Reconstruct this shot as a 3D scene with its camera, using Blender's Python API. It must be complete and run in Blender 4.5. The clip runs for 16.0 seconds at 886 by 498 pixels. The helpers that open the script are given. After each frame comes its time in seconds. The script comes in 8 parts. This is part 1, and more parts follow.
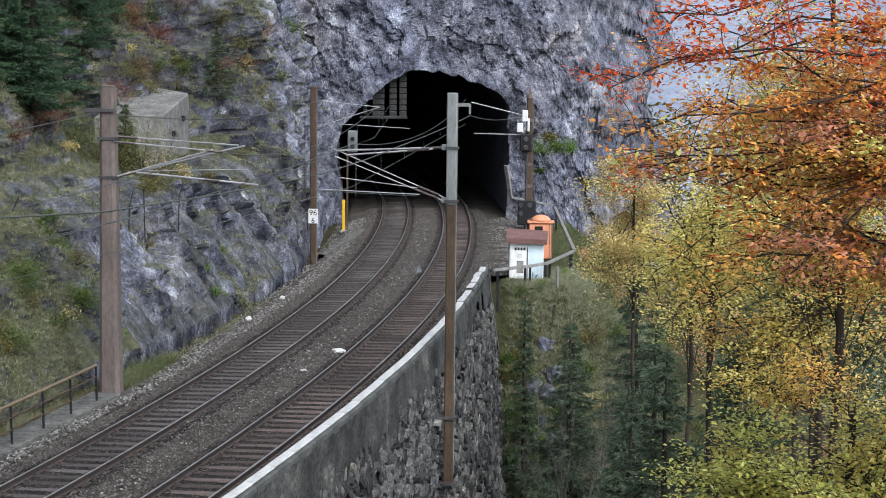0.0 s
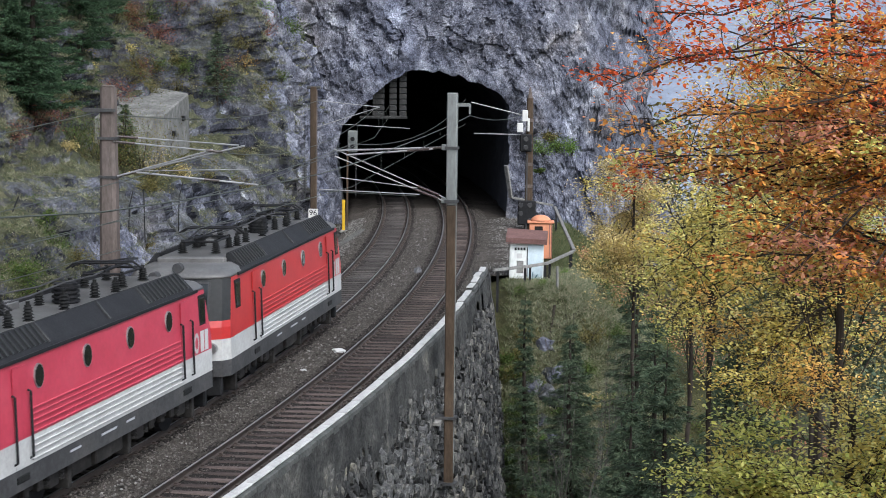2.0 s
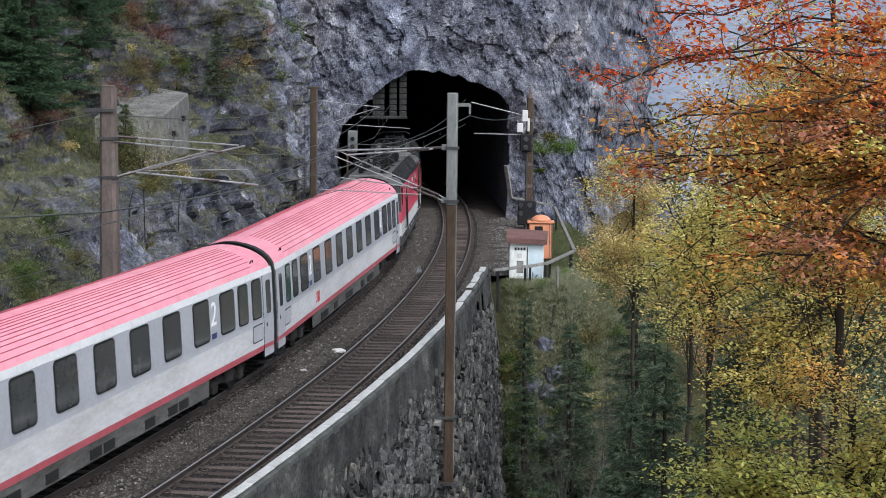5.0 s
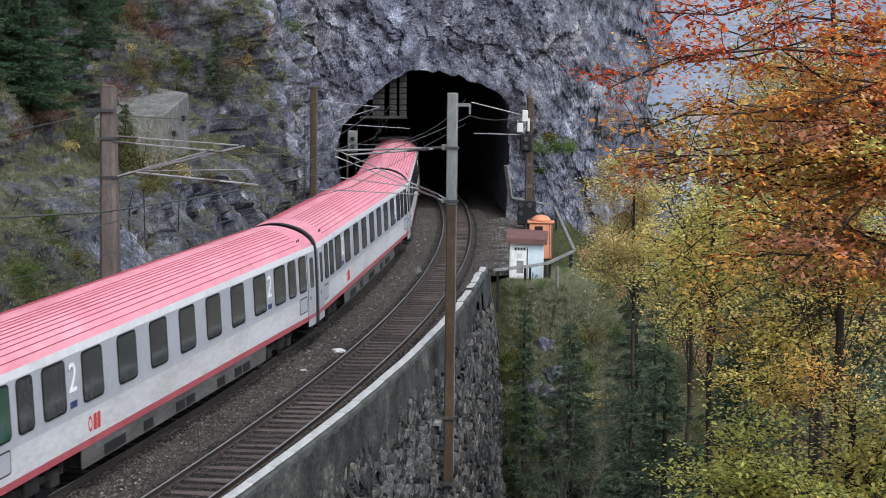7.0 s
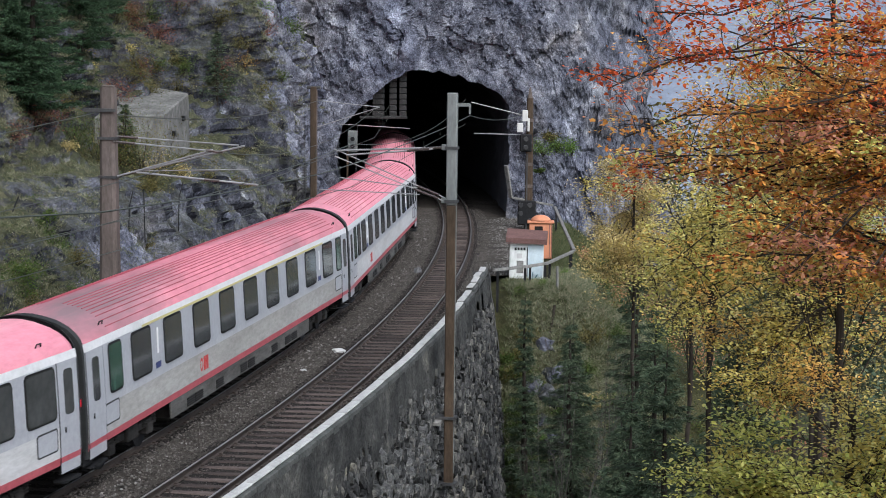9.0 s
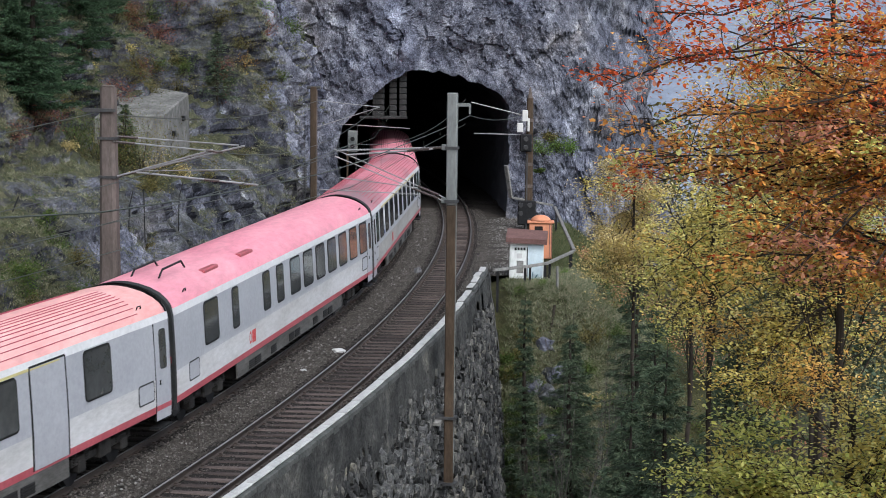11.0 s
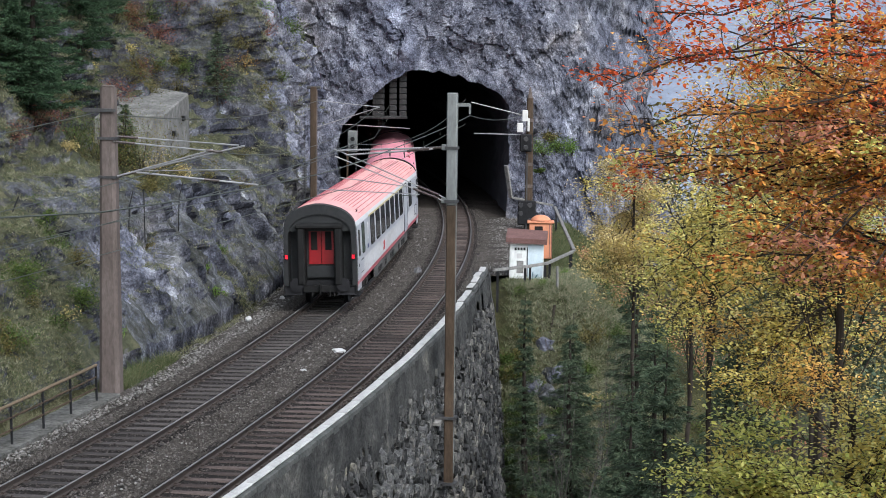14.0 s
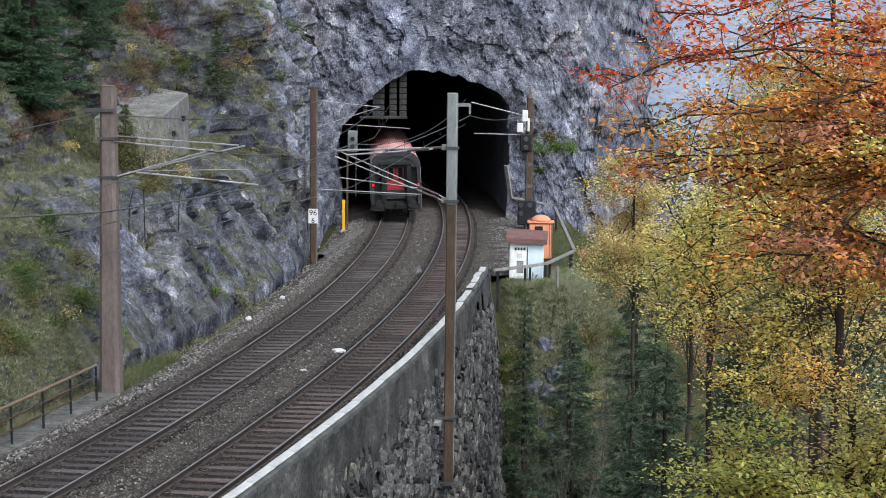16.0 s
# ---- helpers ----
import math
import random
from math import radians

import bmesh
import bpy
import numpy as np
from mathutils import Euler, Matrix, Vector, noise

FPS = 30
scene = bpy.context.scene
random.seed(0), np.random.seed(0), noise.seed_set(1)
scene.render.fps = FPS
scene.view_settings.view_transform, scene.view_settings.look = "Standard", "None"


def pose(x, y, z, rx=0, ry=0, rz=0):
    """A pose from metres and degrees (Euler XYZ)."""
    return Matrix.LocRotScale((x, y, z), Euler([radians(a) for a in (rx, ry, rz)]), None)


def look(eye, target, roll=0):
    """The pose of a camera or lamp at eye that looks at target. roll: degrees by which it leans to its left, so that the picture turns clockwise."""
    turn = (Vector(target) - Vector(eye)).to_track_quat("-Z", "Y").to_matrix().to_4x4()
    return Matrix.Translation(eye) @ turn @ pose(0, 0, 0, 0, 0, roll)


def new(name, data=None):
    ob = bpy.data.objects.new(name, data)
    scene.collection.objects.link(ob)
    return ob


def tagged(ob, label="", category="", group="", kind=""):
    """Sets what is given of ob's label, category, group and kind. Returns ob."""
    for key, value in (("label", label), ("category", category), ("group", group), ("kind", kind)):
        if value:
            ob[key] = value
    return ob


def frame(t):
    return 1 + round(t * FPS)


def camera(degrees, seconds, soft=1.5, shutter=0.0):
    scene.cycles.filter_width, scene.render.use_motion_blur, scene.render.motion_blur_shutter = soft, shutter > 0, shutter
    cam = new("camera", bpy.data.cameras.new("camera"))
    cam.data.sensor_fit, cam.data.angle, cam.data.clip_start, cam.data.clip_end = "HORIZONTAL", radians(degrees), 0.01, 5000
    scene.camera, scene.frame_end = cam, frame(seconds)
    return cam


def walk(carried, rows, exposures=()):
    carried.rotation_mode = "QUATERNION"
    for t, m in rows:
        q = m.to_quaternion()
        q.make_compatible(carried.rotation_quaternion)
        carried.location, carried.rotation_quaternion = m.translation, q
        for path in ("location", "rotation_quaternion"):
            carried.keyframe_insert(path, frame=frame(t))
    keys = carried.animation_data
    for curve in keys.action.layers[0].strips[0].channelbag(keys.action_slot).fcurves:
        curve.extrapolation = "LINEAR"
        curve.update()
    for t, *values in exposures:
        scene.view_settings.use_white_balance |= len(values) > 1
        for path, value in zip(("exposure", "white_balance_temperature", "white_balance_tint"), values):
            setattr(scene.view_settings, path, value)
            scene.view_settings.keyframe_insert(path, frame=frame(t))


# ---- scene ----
# The camera stands still on a lookout above the outer side of the line.
FOV = 27.2
EYE_H = 10.31
cam = camera(FOV, 16.0, 0.9, 0.12)
CAM = look((0, 0, EYE_H), (0, 100 * math.cos(radians(6.634)), EYE_H - 100 * math.sin(radians(6.634))), 0.6)
walk(cam, [(0.0, CAM), (16.0, CAM)], [(0.0, 1.59, 6050, 8), (1.5, 1.53, 6050, 8), (3.5, 1.32, 6050, 8), (6.5, 1.23, 6050, 8), (8.5, 1.19, 6050, 8), (12.5, 1.21, 6050, 8), (13.6, 1.39, 6050, 8), (14.5, 1.49, 6050, 8), (16.0, 1.54, 6050, 8)])

# ---- light: overcast autumn day ----
SUN_EL, SUN_AZ = 46, 152
world = bpy.data.worlds.new("sky")
scene.world = world
world.use_nodes = True
wt = world.node_tree
sky = wt.nodes.new("ShaderNodeTexSky")
sky.sky_type, sky.sun_disc = "NISHITA", False
sky.sun_elevation, sky.sun_rotation = radians(SUN_EL), radians(SUN_AZ)
sky.dust_density, sky.ozone_density, sky.air_density = 3.0, 1.0, 1.0
grey = wt.nodes.new("ShaderNodeHueSaturation")
grey.inputs["Saturation"].default_value = 0.5
wt.links.new(sky.outputs[0], grey.inputs["Color"])
wt.links.new(grey.outputs[0], wt.nodes["Background"].inputs[0])
wt.nodes["Background"].inputs[1].default_value = 0.12
sun_data = bpy.data.lights.new("sun", "SUN")
sun_data.energy, sun_data.angle, sun_data.color = 0.8, radians(30), (1.0, 0.97, 0.92)
sun = new("sun", sun_data)
sun.matrix_world = look((0, 0, 200), (
    -math.sin(radians(SUN_AZ)) * math.cos(radians(SUN_EL)) * 100,
    -math.cos(radians(SUN_AZ)) * math.cos(radians(SUN_EL)) * 100, 200 - math.sin(radians(SUN_EL)) * 100))

# ---- the line: two tracks on one curve ----
CX, CY, R, GAP = -281.05, 101.01, 278.3, 3.51
CANT = 0.028
GAUGE = 0.7535
S_PORTAL = 5.0


def at(s, o, z=0.0):
    """Place at s metres along the uphill track and o metres to its outer side."""
    a = s / R
    return Vector((CX + (R + o) * math.cos(a), CY + (R + o) * math.sin(a), z))


def lane(s, o):
    a = np.asarray(s) / R
    return CX + (R + o) * np.cos(a), CY + (R + o) * np.sin(a)


def heading(s):
    return math.degrees(s / R) + 90


def place(s, o, z=0.0, turn=0.0):
    q = at(s, o, z)
    return pose(q.x, q.y, q.z, 0, 0, heading(s) + turn)


# ---- noise on arrays ----
def hash3(ix, iy, iz, seed):
    h = (ix * 374761393 + iy * 668265263 + iz * 2147483647 + seed * 974634777) & 0xFFFFFFFF
    h = ((h ^ (h >> 13)) * 1274126177) & 0xFFFFFFFF
    return ((h ^ (h >> 16)) & 0xFFFF) / 65535.0 * 2 - 1


def vnoise(x, y, z, seed=0):
    x, y, z = np.broadcast_arrays(np.asarray(x, float), np.asarray(y, float), np.asarray(z, float))
    ix, iy, iz = (np.floor(v).astype(np.int64) for v in (x, y, z))
    fx, fy, fz = x - ix, y - iy, z - iz
    fx, fy, fz = (v * v * (3 - 2 * v) for v in (fx, fy, fz))
    out = 0
    for dx in (0, 1):
        for dy in (0, 1):
            for dz in (0, 1):
                w = (fx if dx else 1 - fx) * (fy if dy else 1 - fy) * (fz if dz else 1 - fz)
                out = out + w * hash3(ix + dx, iy + dy, iz + dz, seed)
    return out


def fbm(x, y, z, octaves=5, seed=0, ridged=False):
    out, amp, f = 0, 1.0, 1.0
    for k in range(octaves):
        v = vnoise(x * f + 3.1 * k, y * f - 1.7 * k, z * f + 0.9 * k, seed + k)
        out = out + amp * ((1 - 2 * np.abs(v)) if ridged else v)
        amp, f = amp * 0.5, f * 2.03
    return out


def facets(a, b, seed):
    """Broken rock: each jittered cell is a tilted plane of its own."""
    ia, ib = np.floor(a).astype(np.int64), np.floor(b).astype(np.int64)
    best = np.full(a.shape, 9.0)
    out = np.zeros(a.shape)
    for da in (-1, 0, 1):
        for db in (-1, 0, 1):
            ca, cb = ia + da, ib + db
            pa = ca + 0.5 + 0.45 * hash3(ca, cb, ca * 0, seed)
            pb = cb + 0.5 + 0.45 * hash3(ca, cb, ca * 0 + 1, seed)
            d = (a - pa) ** 2 + (b - pb) ** 2
            v = hash3(ca, cb, ca * 0 + 2, seed) * 0.6 + hash3(ca, cb, ca * 0 + 3, seed) * (a - pa) + hash3(ca, cb, ca * 0 + 4, seed) * (b - pb)
            near = d < best
            out = np.where(near, v, out)
            best = np.where(near, d, best)
    return out


# ---- mesh helpers ----
def mesh_of(name, verts, faces, mat=None, smooth=False):
    me = bpy.data.meshes.new(name)
    me.from_pydata([tuple(v) for v in verts], [], [tuple(f) for f in faces])
    me.validate()
    if mat:
        me.materials.append(mat)
    if smooth:
        me.polygons.foreach_set("use_smooth", [True] * len(me.polygons))
    me.update()
    return me


def grid_mesh(name, P, mat, smooth=True, keep=None, wrap=False):
    """A sheet from an array of shape (n, m, 3)."""
    n, m = P.shape[:2]
    idx = np.arange(n * m).reshape(n, m)
    a, b, c, d = idx[:-1, :-1], idx[1:, :-1], idx[1:, 1:], idx[:-1, 1:]
    F = np.stack([a, b, c, d], -1).reshape(-1, 4)
    if keep is not None:
        F = F[keep[:-1, :-1].reshape(-1)]
    me = bpy.data.meshes.new(name)
    me.vertices.add(n * m)
    me.vertices.foreach_set("co", P.reshape(-1).astype(np.float32))
    me.loops.add(len(F) * 4)
    me.loops.foreach_set("vertex_index", F.reshape(-1).astype(np.int32))
    me.polygons.add(len(F))
    me.polygons.foreach_set("loop_start", np.arange(0, len(F) * 4, 4, dtype=np.int32))
    me.update(calc_edges=True)
    me.polygons.foreach_set("use_smooth", [smooth] * len(F))
    me.materials.append(mat)
    me.update()
    return me


def soup(name, V, per, mat, smooth=False, hues=None):
    """Many loose n-gons: V of shape (count, per, 3)."""
    n = len(V)
    me = bpy.data.meshes.new(name)
    me.vertices.add(n * per)
    me.vertices.foreach_set("co", V.reshape(-1).astype(np.float32))
    me.loops.add(n * per)
    me.loops.foreach_set("vertex_index", np.arange(n * per, dtype=np.int32))
    me.polygons.add(n)
    me.polygons.foreach_set("loop_start", np.arange(0, n * per, per, dtype=np.int32))
    me.update(calc_edges=True)
    me.materials.append(mat)
    me.update()
    return me


def thing(name, label, category, m=None, group="", kind="", data=None):
    ob = new(name, data)
    if m is not None:
        ob.matrix_world = m
    return tagged(ob, label, category, group, kind)


def part(name, bm, material, parent, label="", m=None, smooth=False):
    if isinstance(bm, bmesh.types.BMesh):
        me = bpy.data.meshes.new(name)
        bmesh.ops.recalc_face_normals(bm, faces=bm.faces)
        bm.to_mesh(me)
        bm.free()
        me.materials.append(material)
        if smooth:
            me.polygons.foreach_set("use_smooth", [True] * len(me.polygons))
    else:
        me = bm
    ob = new(name, me)
    ob.parent = parent
    if m is not None:
        ob.matrix_basis = m
    if label:
        tagged(ob, label)
    return ob


def box(bm, x0, x1, y0, y1, z0, z1, bevel=0.0):
    r = bmesh.ops.create_cube(bm, size=1)
    vs = r["verts"]
    for v in vs:
        v.co = ((x0 + x1) / 2 + v.co.x * (x1 - x0), (y0 + y1) / 2 + v.co.y * (y1 - y0), (z0 + z1) / 2 + v.co.z * (z1 - z0))
    if bevel:
        es = {e for v in vs for e in v.link_edges}
        bmesh.ops.bevel(bm, geom=list(es), offset=bevel, segments=1, affect="EDGES", profile=0.5)
    return vs


def boxed(*dims, bevel=0.0):
    bm = bmesh.new()
    box(bm, *dims, bevel=bevel)
    return bm


def tube(bm, a, b, r0, r1=None, n=8, caps=True):
    a, b = Vector(a), Vector(b)
    d = b - a
    q = d.to_track_quat("Z", "Y").to_matrix().to_4x4()
    bmesh.ops.create_cone(bm, cap_ends=caps, segments=n, radius1=r0, radius2=r0 if r1 is None else r1, depth=d.length,
                          matrix=Matrix.Translation((a + b) / 2) @ q)


def pipe(bm, pts, r0, r1=None, n=6):
    """One connected tube along a polyline."""
    r1 = r0 if r1 is None else r1
    pts = [Vector(q) for q in pts]
    d0 = (pts[1] - pts[0]).normalized()
    side = d0.cross(Vector((0, 0, 1)))
    side = side.normalized() if side.length > 0.05 else Vector((1, 0, 0))
    rings, last = [], len(pts) - 1
    for k, q in enumerate(pts):
        d = (pts[min(last, k + 1)] - pts[max(0, k - 1)]).normalized()
        side = (side - d * side.dot(d)).normalized()
        up = d.cross(side)
        r = r0 + (r1 - r0) * k / last
        rings.append([bm.verts.new(q + side * (math.cos(2 * math.pi * j / n) * r) + up * (math.sin(2 * math.pi * j / n) * r)) for j in range(n)])
    for a, b in zip(rings, rings[1:]):
        for j in range(n):
            bm.faces.new((a[j], a[(j + 1) % n], b[(j + 1) % n], b[j]))
    bm.faces.new(rings[0][::-1])
    bm.faces.new(rings[-1])


def tubed(pts, r, n=6, taper=None):
    bm = bmesh.new()
    pipe(bm, pts, r, taper, n)
    return bm


# ---- materials ----
def tree_of(name, rough=0.7, metal=0.0):
    m = bpy.data.materials.new(name)
    m.use_nodes = True
    nt = m.node_tree
    b = nt.nodes["Principled BSDF"]
    b.inputs["Roughness"].default_value, b.inputs["Metallic"].default_value = rough, metal
    b.inputs["Specular IOR Level"].default_value = 0.5 if rough < 0.5 else 0.12
    return m, nt, b


def nz(nt, scale, detail=6.0, rough=0.6, vec=None, stretch=None, kind="noise", coord="Object"):
    tc = nt.nodes.new("ShaderNodeTexCoord")
    src = tc.outputs[coord]
    if stretch:
        mp = nt.nodes.new("ShaderNodeMapping")
        mp.inputs["Scale"].default_value = stretch
        nt.links.new(src, mp.inputs[0])
        src = mp.outputs[0]
    if kind == "voronoi":
        n = nt.nodes.new("ShaderNodeTexVoronoi")
        n.feature = "DISTANCE_TO_EDGE"
        n.inputs["Scale"].default_value = scale
    else:
        n = nt.nodes.new("ShaderNodeTexNoise")
        n.inputs["Scale"].default_value, n.inputs["Detail"].default_value, n.inputs["Roughness"].default_value = scale, detail, rough
    nt.links.new(src, n.inputs["Vector"])
    return n.outputs[0]


def ramp(nt, fac, stops):
    r = nt.nodes.new("ShaderNodeValToRGB")
    el = r.color_ramp.elements
    while len(el) < len(stops):
        el.new(0.5)
    for e, (pos, col) in zip(el, stops):
        e.position = pos
        e.color = (*col, 1) if len(col) == 3 else col
    nt.links.new(fac, r.inputs[0])
    return r.outputs[0]


def mix(nt, fac, a, b, mode="MIX"):
    n = nt.nodes.new("ShaderNodeMix")
    n.data_type, n.blend_type = "RGBA", mode
    for sock, v in ((n.inputs[0], fac), (n.inputs[6], a), (n.inputs[7], b)):
        if isinstance(v, (int, float)):
            sock.default_value = v
        elif isinstance(v, tuple):
            sock.default_value = (*v, 1)
        else:
            nt.links.new(v, sock)
    return n.outputs[2]


def bump(nt, b, height, strength=0.5, dist=0.02):
    n = nt.nodes.new("ShaderNodeBump")
    n.inputs["Strength"].default_value, n.inputs["Distance"].default_value = strength, dist
    nt.links.new(height, n.inputs["Height"])
    nt.links.new(n.outputs[0], b.inputs["Normal"])


def surface(name, cols, scale=3.0, rough=0.8, metal=0.0, grain=40.0, grain_amt=0.25, bump_s=0.4, bump_d=0.01, stretch=None, rand=0.0):
    """Mottled surface: colours over a broad noise, fine grain multiplied in, bump from both."""
    m, nt, b = tree_of(name, rough, metal)
    broad = nz(nt, scale, 8, 0.65, stretch=stretch)
    col = ramp(nt, broad, [(0.25 + 0.5 * k / max(1, len(cols) - 1), c) for k, c in enumerate(cols)])
    fine = nz(nt, grain, 4, 0.7, stretch=stretch)
    g = ramp(nt, fine, [(0.3, (1 - grain_amt,) * 3), (0.7, (1 + grain_amt * 0.4,) * 3)])
    col = mix(nt, 1.0, col, g, "MULTIPLY")
    if rand:
        oi = nt.nodes.new("ShaderNodeObjectInfo")
        rr = ramp(nt, oi.outputs["Random"], [(0, (1 - rand,) * 3), (1, (1 + rand,) * 3)])
        col = mix(nt, 1.0, col, rr, "MULTIPLY")
    nt.links.new(col, b.inputs["Base Color"])
    bump(nt, b, fine, bump_s, bump_d)
    return m


def island(name, cols, rough=0.6, trans=0.0):
    """Leaves and pieces: colour by each loose piece."""
    m, nt, b = tree_of(name, rough)
    ge = nt.nodes.new("ShaderNodeNewGeometry")
    col = ramp(nt, ge.outputs["Random Per Island"], [(k / max(1, len(cols) - 1), c) for k, c in enumerate(cols)])
    nt.links.new(col, b.inputs["Base Color"])
    if trans:
        tr = nt.nodes.new("ShaderNodeBsdfTranslucent")
        nt.links.new(col, tr.inputs[0])
        ms = nt.nodes.new("ShaderNodeMixShader")
        ms.inputs[0].default_value = trans
        nt.links.new(b.outputs[0], ms.inputs[1])
        nt.links.new(tr.outputs[0], ms.inputs[2])
        nt.links.new(ms.outputs[0], nt.nodes["Material Output"].inputs[0])
    return m


def half(nt, v):
    n = nt.nodes.new("ShaderNodeMath")
    n.operation = "MULTIPLY"
    n.inputs[1].default_value = 0.5
    nt.links.new(v, n.inputs[0])
    return n.outputs[0]


def rock_material(name, tones, moss=0.0, strata=0.0):
    """Limestone: mottled greys, dark joints, thin pale veins, stains, some soil and moss."""
    m, nt, b = tree_of(name, 0.9)
    tc = nt.nodes.new("ShaderNodeTexCoord")

    def tex(scale, stretch, kind="FBM", detail=10, rough=0.65, warp=0.0):
        mp = nt.nodes.new("ShaderNodeMapping")
        mp.inputs["Scale"].default_value = stretch
        mp.inputs["Rotation"].default_value = (0.15, 0.25, 0.3)
        nt.links.new(tc.outputs["Object"], mp.inputs[0])
        n = nt.nodes.new("ShaderNodeTexNoise")
        n.noise_type = kind
        n.inputs["Scale"].default_value, n.inputs["Detail"].default_value, n.inputs["Roughness"].default_value = scale, detail, rough
        n.inputs["Distortion"].default_value = warp
        nt.links.new(mp.outputs[0], n.inputs["Vector"])
        return n.outputs[0]

    broad = tex(0.14, (1, 1, 1), detail=6)
    mid = tex(1.1, (1, 1, 0.9), detail=14, rough=0.78, warp=0.15)
    col = ramp(nt, mid, [(0.38, tones[0]), (0.47, tones[1]), (0.54, tones[2]), (0.64, tones[3])])
    tint = ramp(nt, broad, [(0.36, (0.8, 0.84, 0.95)), (0.55, (1, 1, 1)), (0.66, (1.22, 1.1, 0.95))])
    col = mix(nt, 1.0, col, tint, "MULTIPLY")
    vein = tex(0.8, (1.0, 1.0, 0.75), "RIDGED_MULTIFRACTAL", 8, 0.6, 0.4)
    dark = ramp(nt, vein, [(0.12, (0.38, 0.38, 0.42)), (0.45, (1, 1, 1))])
    col = mix(nt, 0.8, col, dark, "MULTIPLY")
    pale = tex(0.55, (1.2, 1.2, 0.6), "RIDGED_MULTIFRACTAL", 9, 0.65, 0.8)
    k = ramp(nt, pale, [(0.86, (0, 0, 0)), (1.0, (0.8, 0.8, 0.8))])
    col = mix(nt, k, col, tuple(min(0.6, c * 1.7) for c in tones[3]))
    streak = ramp(nt, tex(0.9, (1, 1, 0.14), detail=7), [(0.4, (0.55, 0.56, 0.6)), (0.55, (1, 1, 1)), (0.72, (1.3, 1.3, 1.3))])
    col = mix(nt, 0.3, col, streak, "MULTIPLY")
    if strata:
        # Bedding lines; their dark ends stand in for shaded crevices.
        beds = tex(1.5, (0.22, 1.0, 0.2), detail=9, rough=0.7, warp=0.3)
        col = mix(nt, strata, col, ramp(nt, beds, [(0.38, (0.2, 0.2, 0.22)), (0.46, (0.75, 0.75, 0.77)), (0.55, (1.2, 1.2, 1.2)), (0.66, (2.2, 2.17, 2.1))]), "MULTIPLY")
    # Fine mottling, its contrast raised to paint lit facets and dark crevices.
    fine = tex(11, (1, 1, 1), detail=6, rough=0.75)
    col = mix(nt, 1.0, col, ramp(nt, fine, [(0.38, (0.4,) * 3), (0.5, (0.92,) * 3), (0.62, (1.5,) * 3)]), "MULTIPLY")
    if moss:
        ge = nt.nodes.new("ShaderNodeNewGeometry")
        sp = nt.nodes.new("ShaderNodeSeparateXYZ")
        nt.links.new(ge.outputs["Normal"], sp.inputs[0])
        ad = nt.nodes.new("ShaderNodeMath")
        ad.operation = "MULTIPLY_ADD"
        nt.links.new(tex(0.8, (1, 1, 1), detail=12, rough=0.8), ad.inputs[0])
        ad.inputs[1].default_value = 1.7
        nt.links.new(sp.outputs[2], ad.inputs[2])
        k = ramp(nt, half(nt, ad.outputs[0]), [(0.5, (0, 0, 0)), (0.64, (moss, moss, moss))])
        green = ramp(nt, tex(2.5, (1, 1, 1), detail=8, rough=0.75), [(0.32, (0.026, 0.029, 0.017)), (0.5, (0.056, 0.06, 0.034)), (0.66, (0.11, 0.105, 0.064))])
        col = mix(nt, k, col, green)
    nt.links.new(col, b.inputs["Base Color"])
    h = mix(nt, 0.45, mid, mix(nt, 0.5, vein, fine))
    bump(nt, b, h, 1.0, 0.16)
    return m


TONES = [(0.08, 0.083, 0.096), (0.19, 0.195, 0.225), (0.305, 0.313, 0.348), (0.51, 0.52, 0.548)]
M_ROCK = rock_material("limestone", TONES)
M_CUT = rock_material("dark_cut_limestone", [tuple(c * 0.62 for c in t) for t in TONES], 0.35, 0.9)
M_SLOPE = rock_material("mossy_limestone", [tuple(c * 0.58 for c in t) for t in TONES], 0.95, 0.6)
M_SOIL = surface("soil_grass", [(0.02, 0.02, 0.01), (0.045, 0.045, 0.02), (0.08, 0.07, 0.035)], 0.6, 0.95, grain=12, grain_amt=0.5, bump_s=0.8, bump_d=0.1)
M_BALLAST = surface("ballast", [(0.046, 0.039, 0.034), (0.076, 0.066, 0.058), (0.12, 0.106, 0.096)], 0.5, 0.95, grain=24, grain_amt=0.75, bump_s=1.0, bump_d=0.08)
# Ballast of each track strip, darker than the rest of the bed.
M_INTRACK = surface("dark_intrack_ballast", [(0.014, 0.012, 0.011), (0.026, 0.023, 0.021), (0.046, 0.041, 0.038)], 0.8, 0.95, grain=24, grain_amt=0.75, bump_s=1.0, bump_d=0.06)
M_RAIL = surface("rail_steel", [(0.055, 0.045, 0.042), (0.1, 0.08, 0.07)], 2, 0.55, 0.5, grain=30)
M_RAILTOP = surface("worn_rail_head", [(0.2, 0.2, 0.205), (0.3, 0.3, 0.305)], 2, 0.35, 0.5, grain=30)
M_SLEEPER = surface("sleeper_wood", [(0.046, 0.041, 0.039), (0.078, 0.07, 0.067), (0.125, 0.114, 0.109)], 1.5, 0.9, grain=30, grain_amt=0.5, stretch=(1, 0.15, 1), rand=0.35)
M_SLEEPERR = surface("reddish_sleeper_wood", [(0.05, 0.04, 0.036), (0.084, 0.066, 0.06), (0.13, 0.108, 0.099)], 1.5, 0.9, grain=30, grain_amt=0.5, stretch=(1, 0.15, 1), rand=0.4)
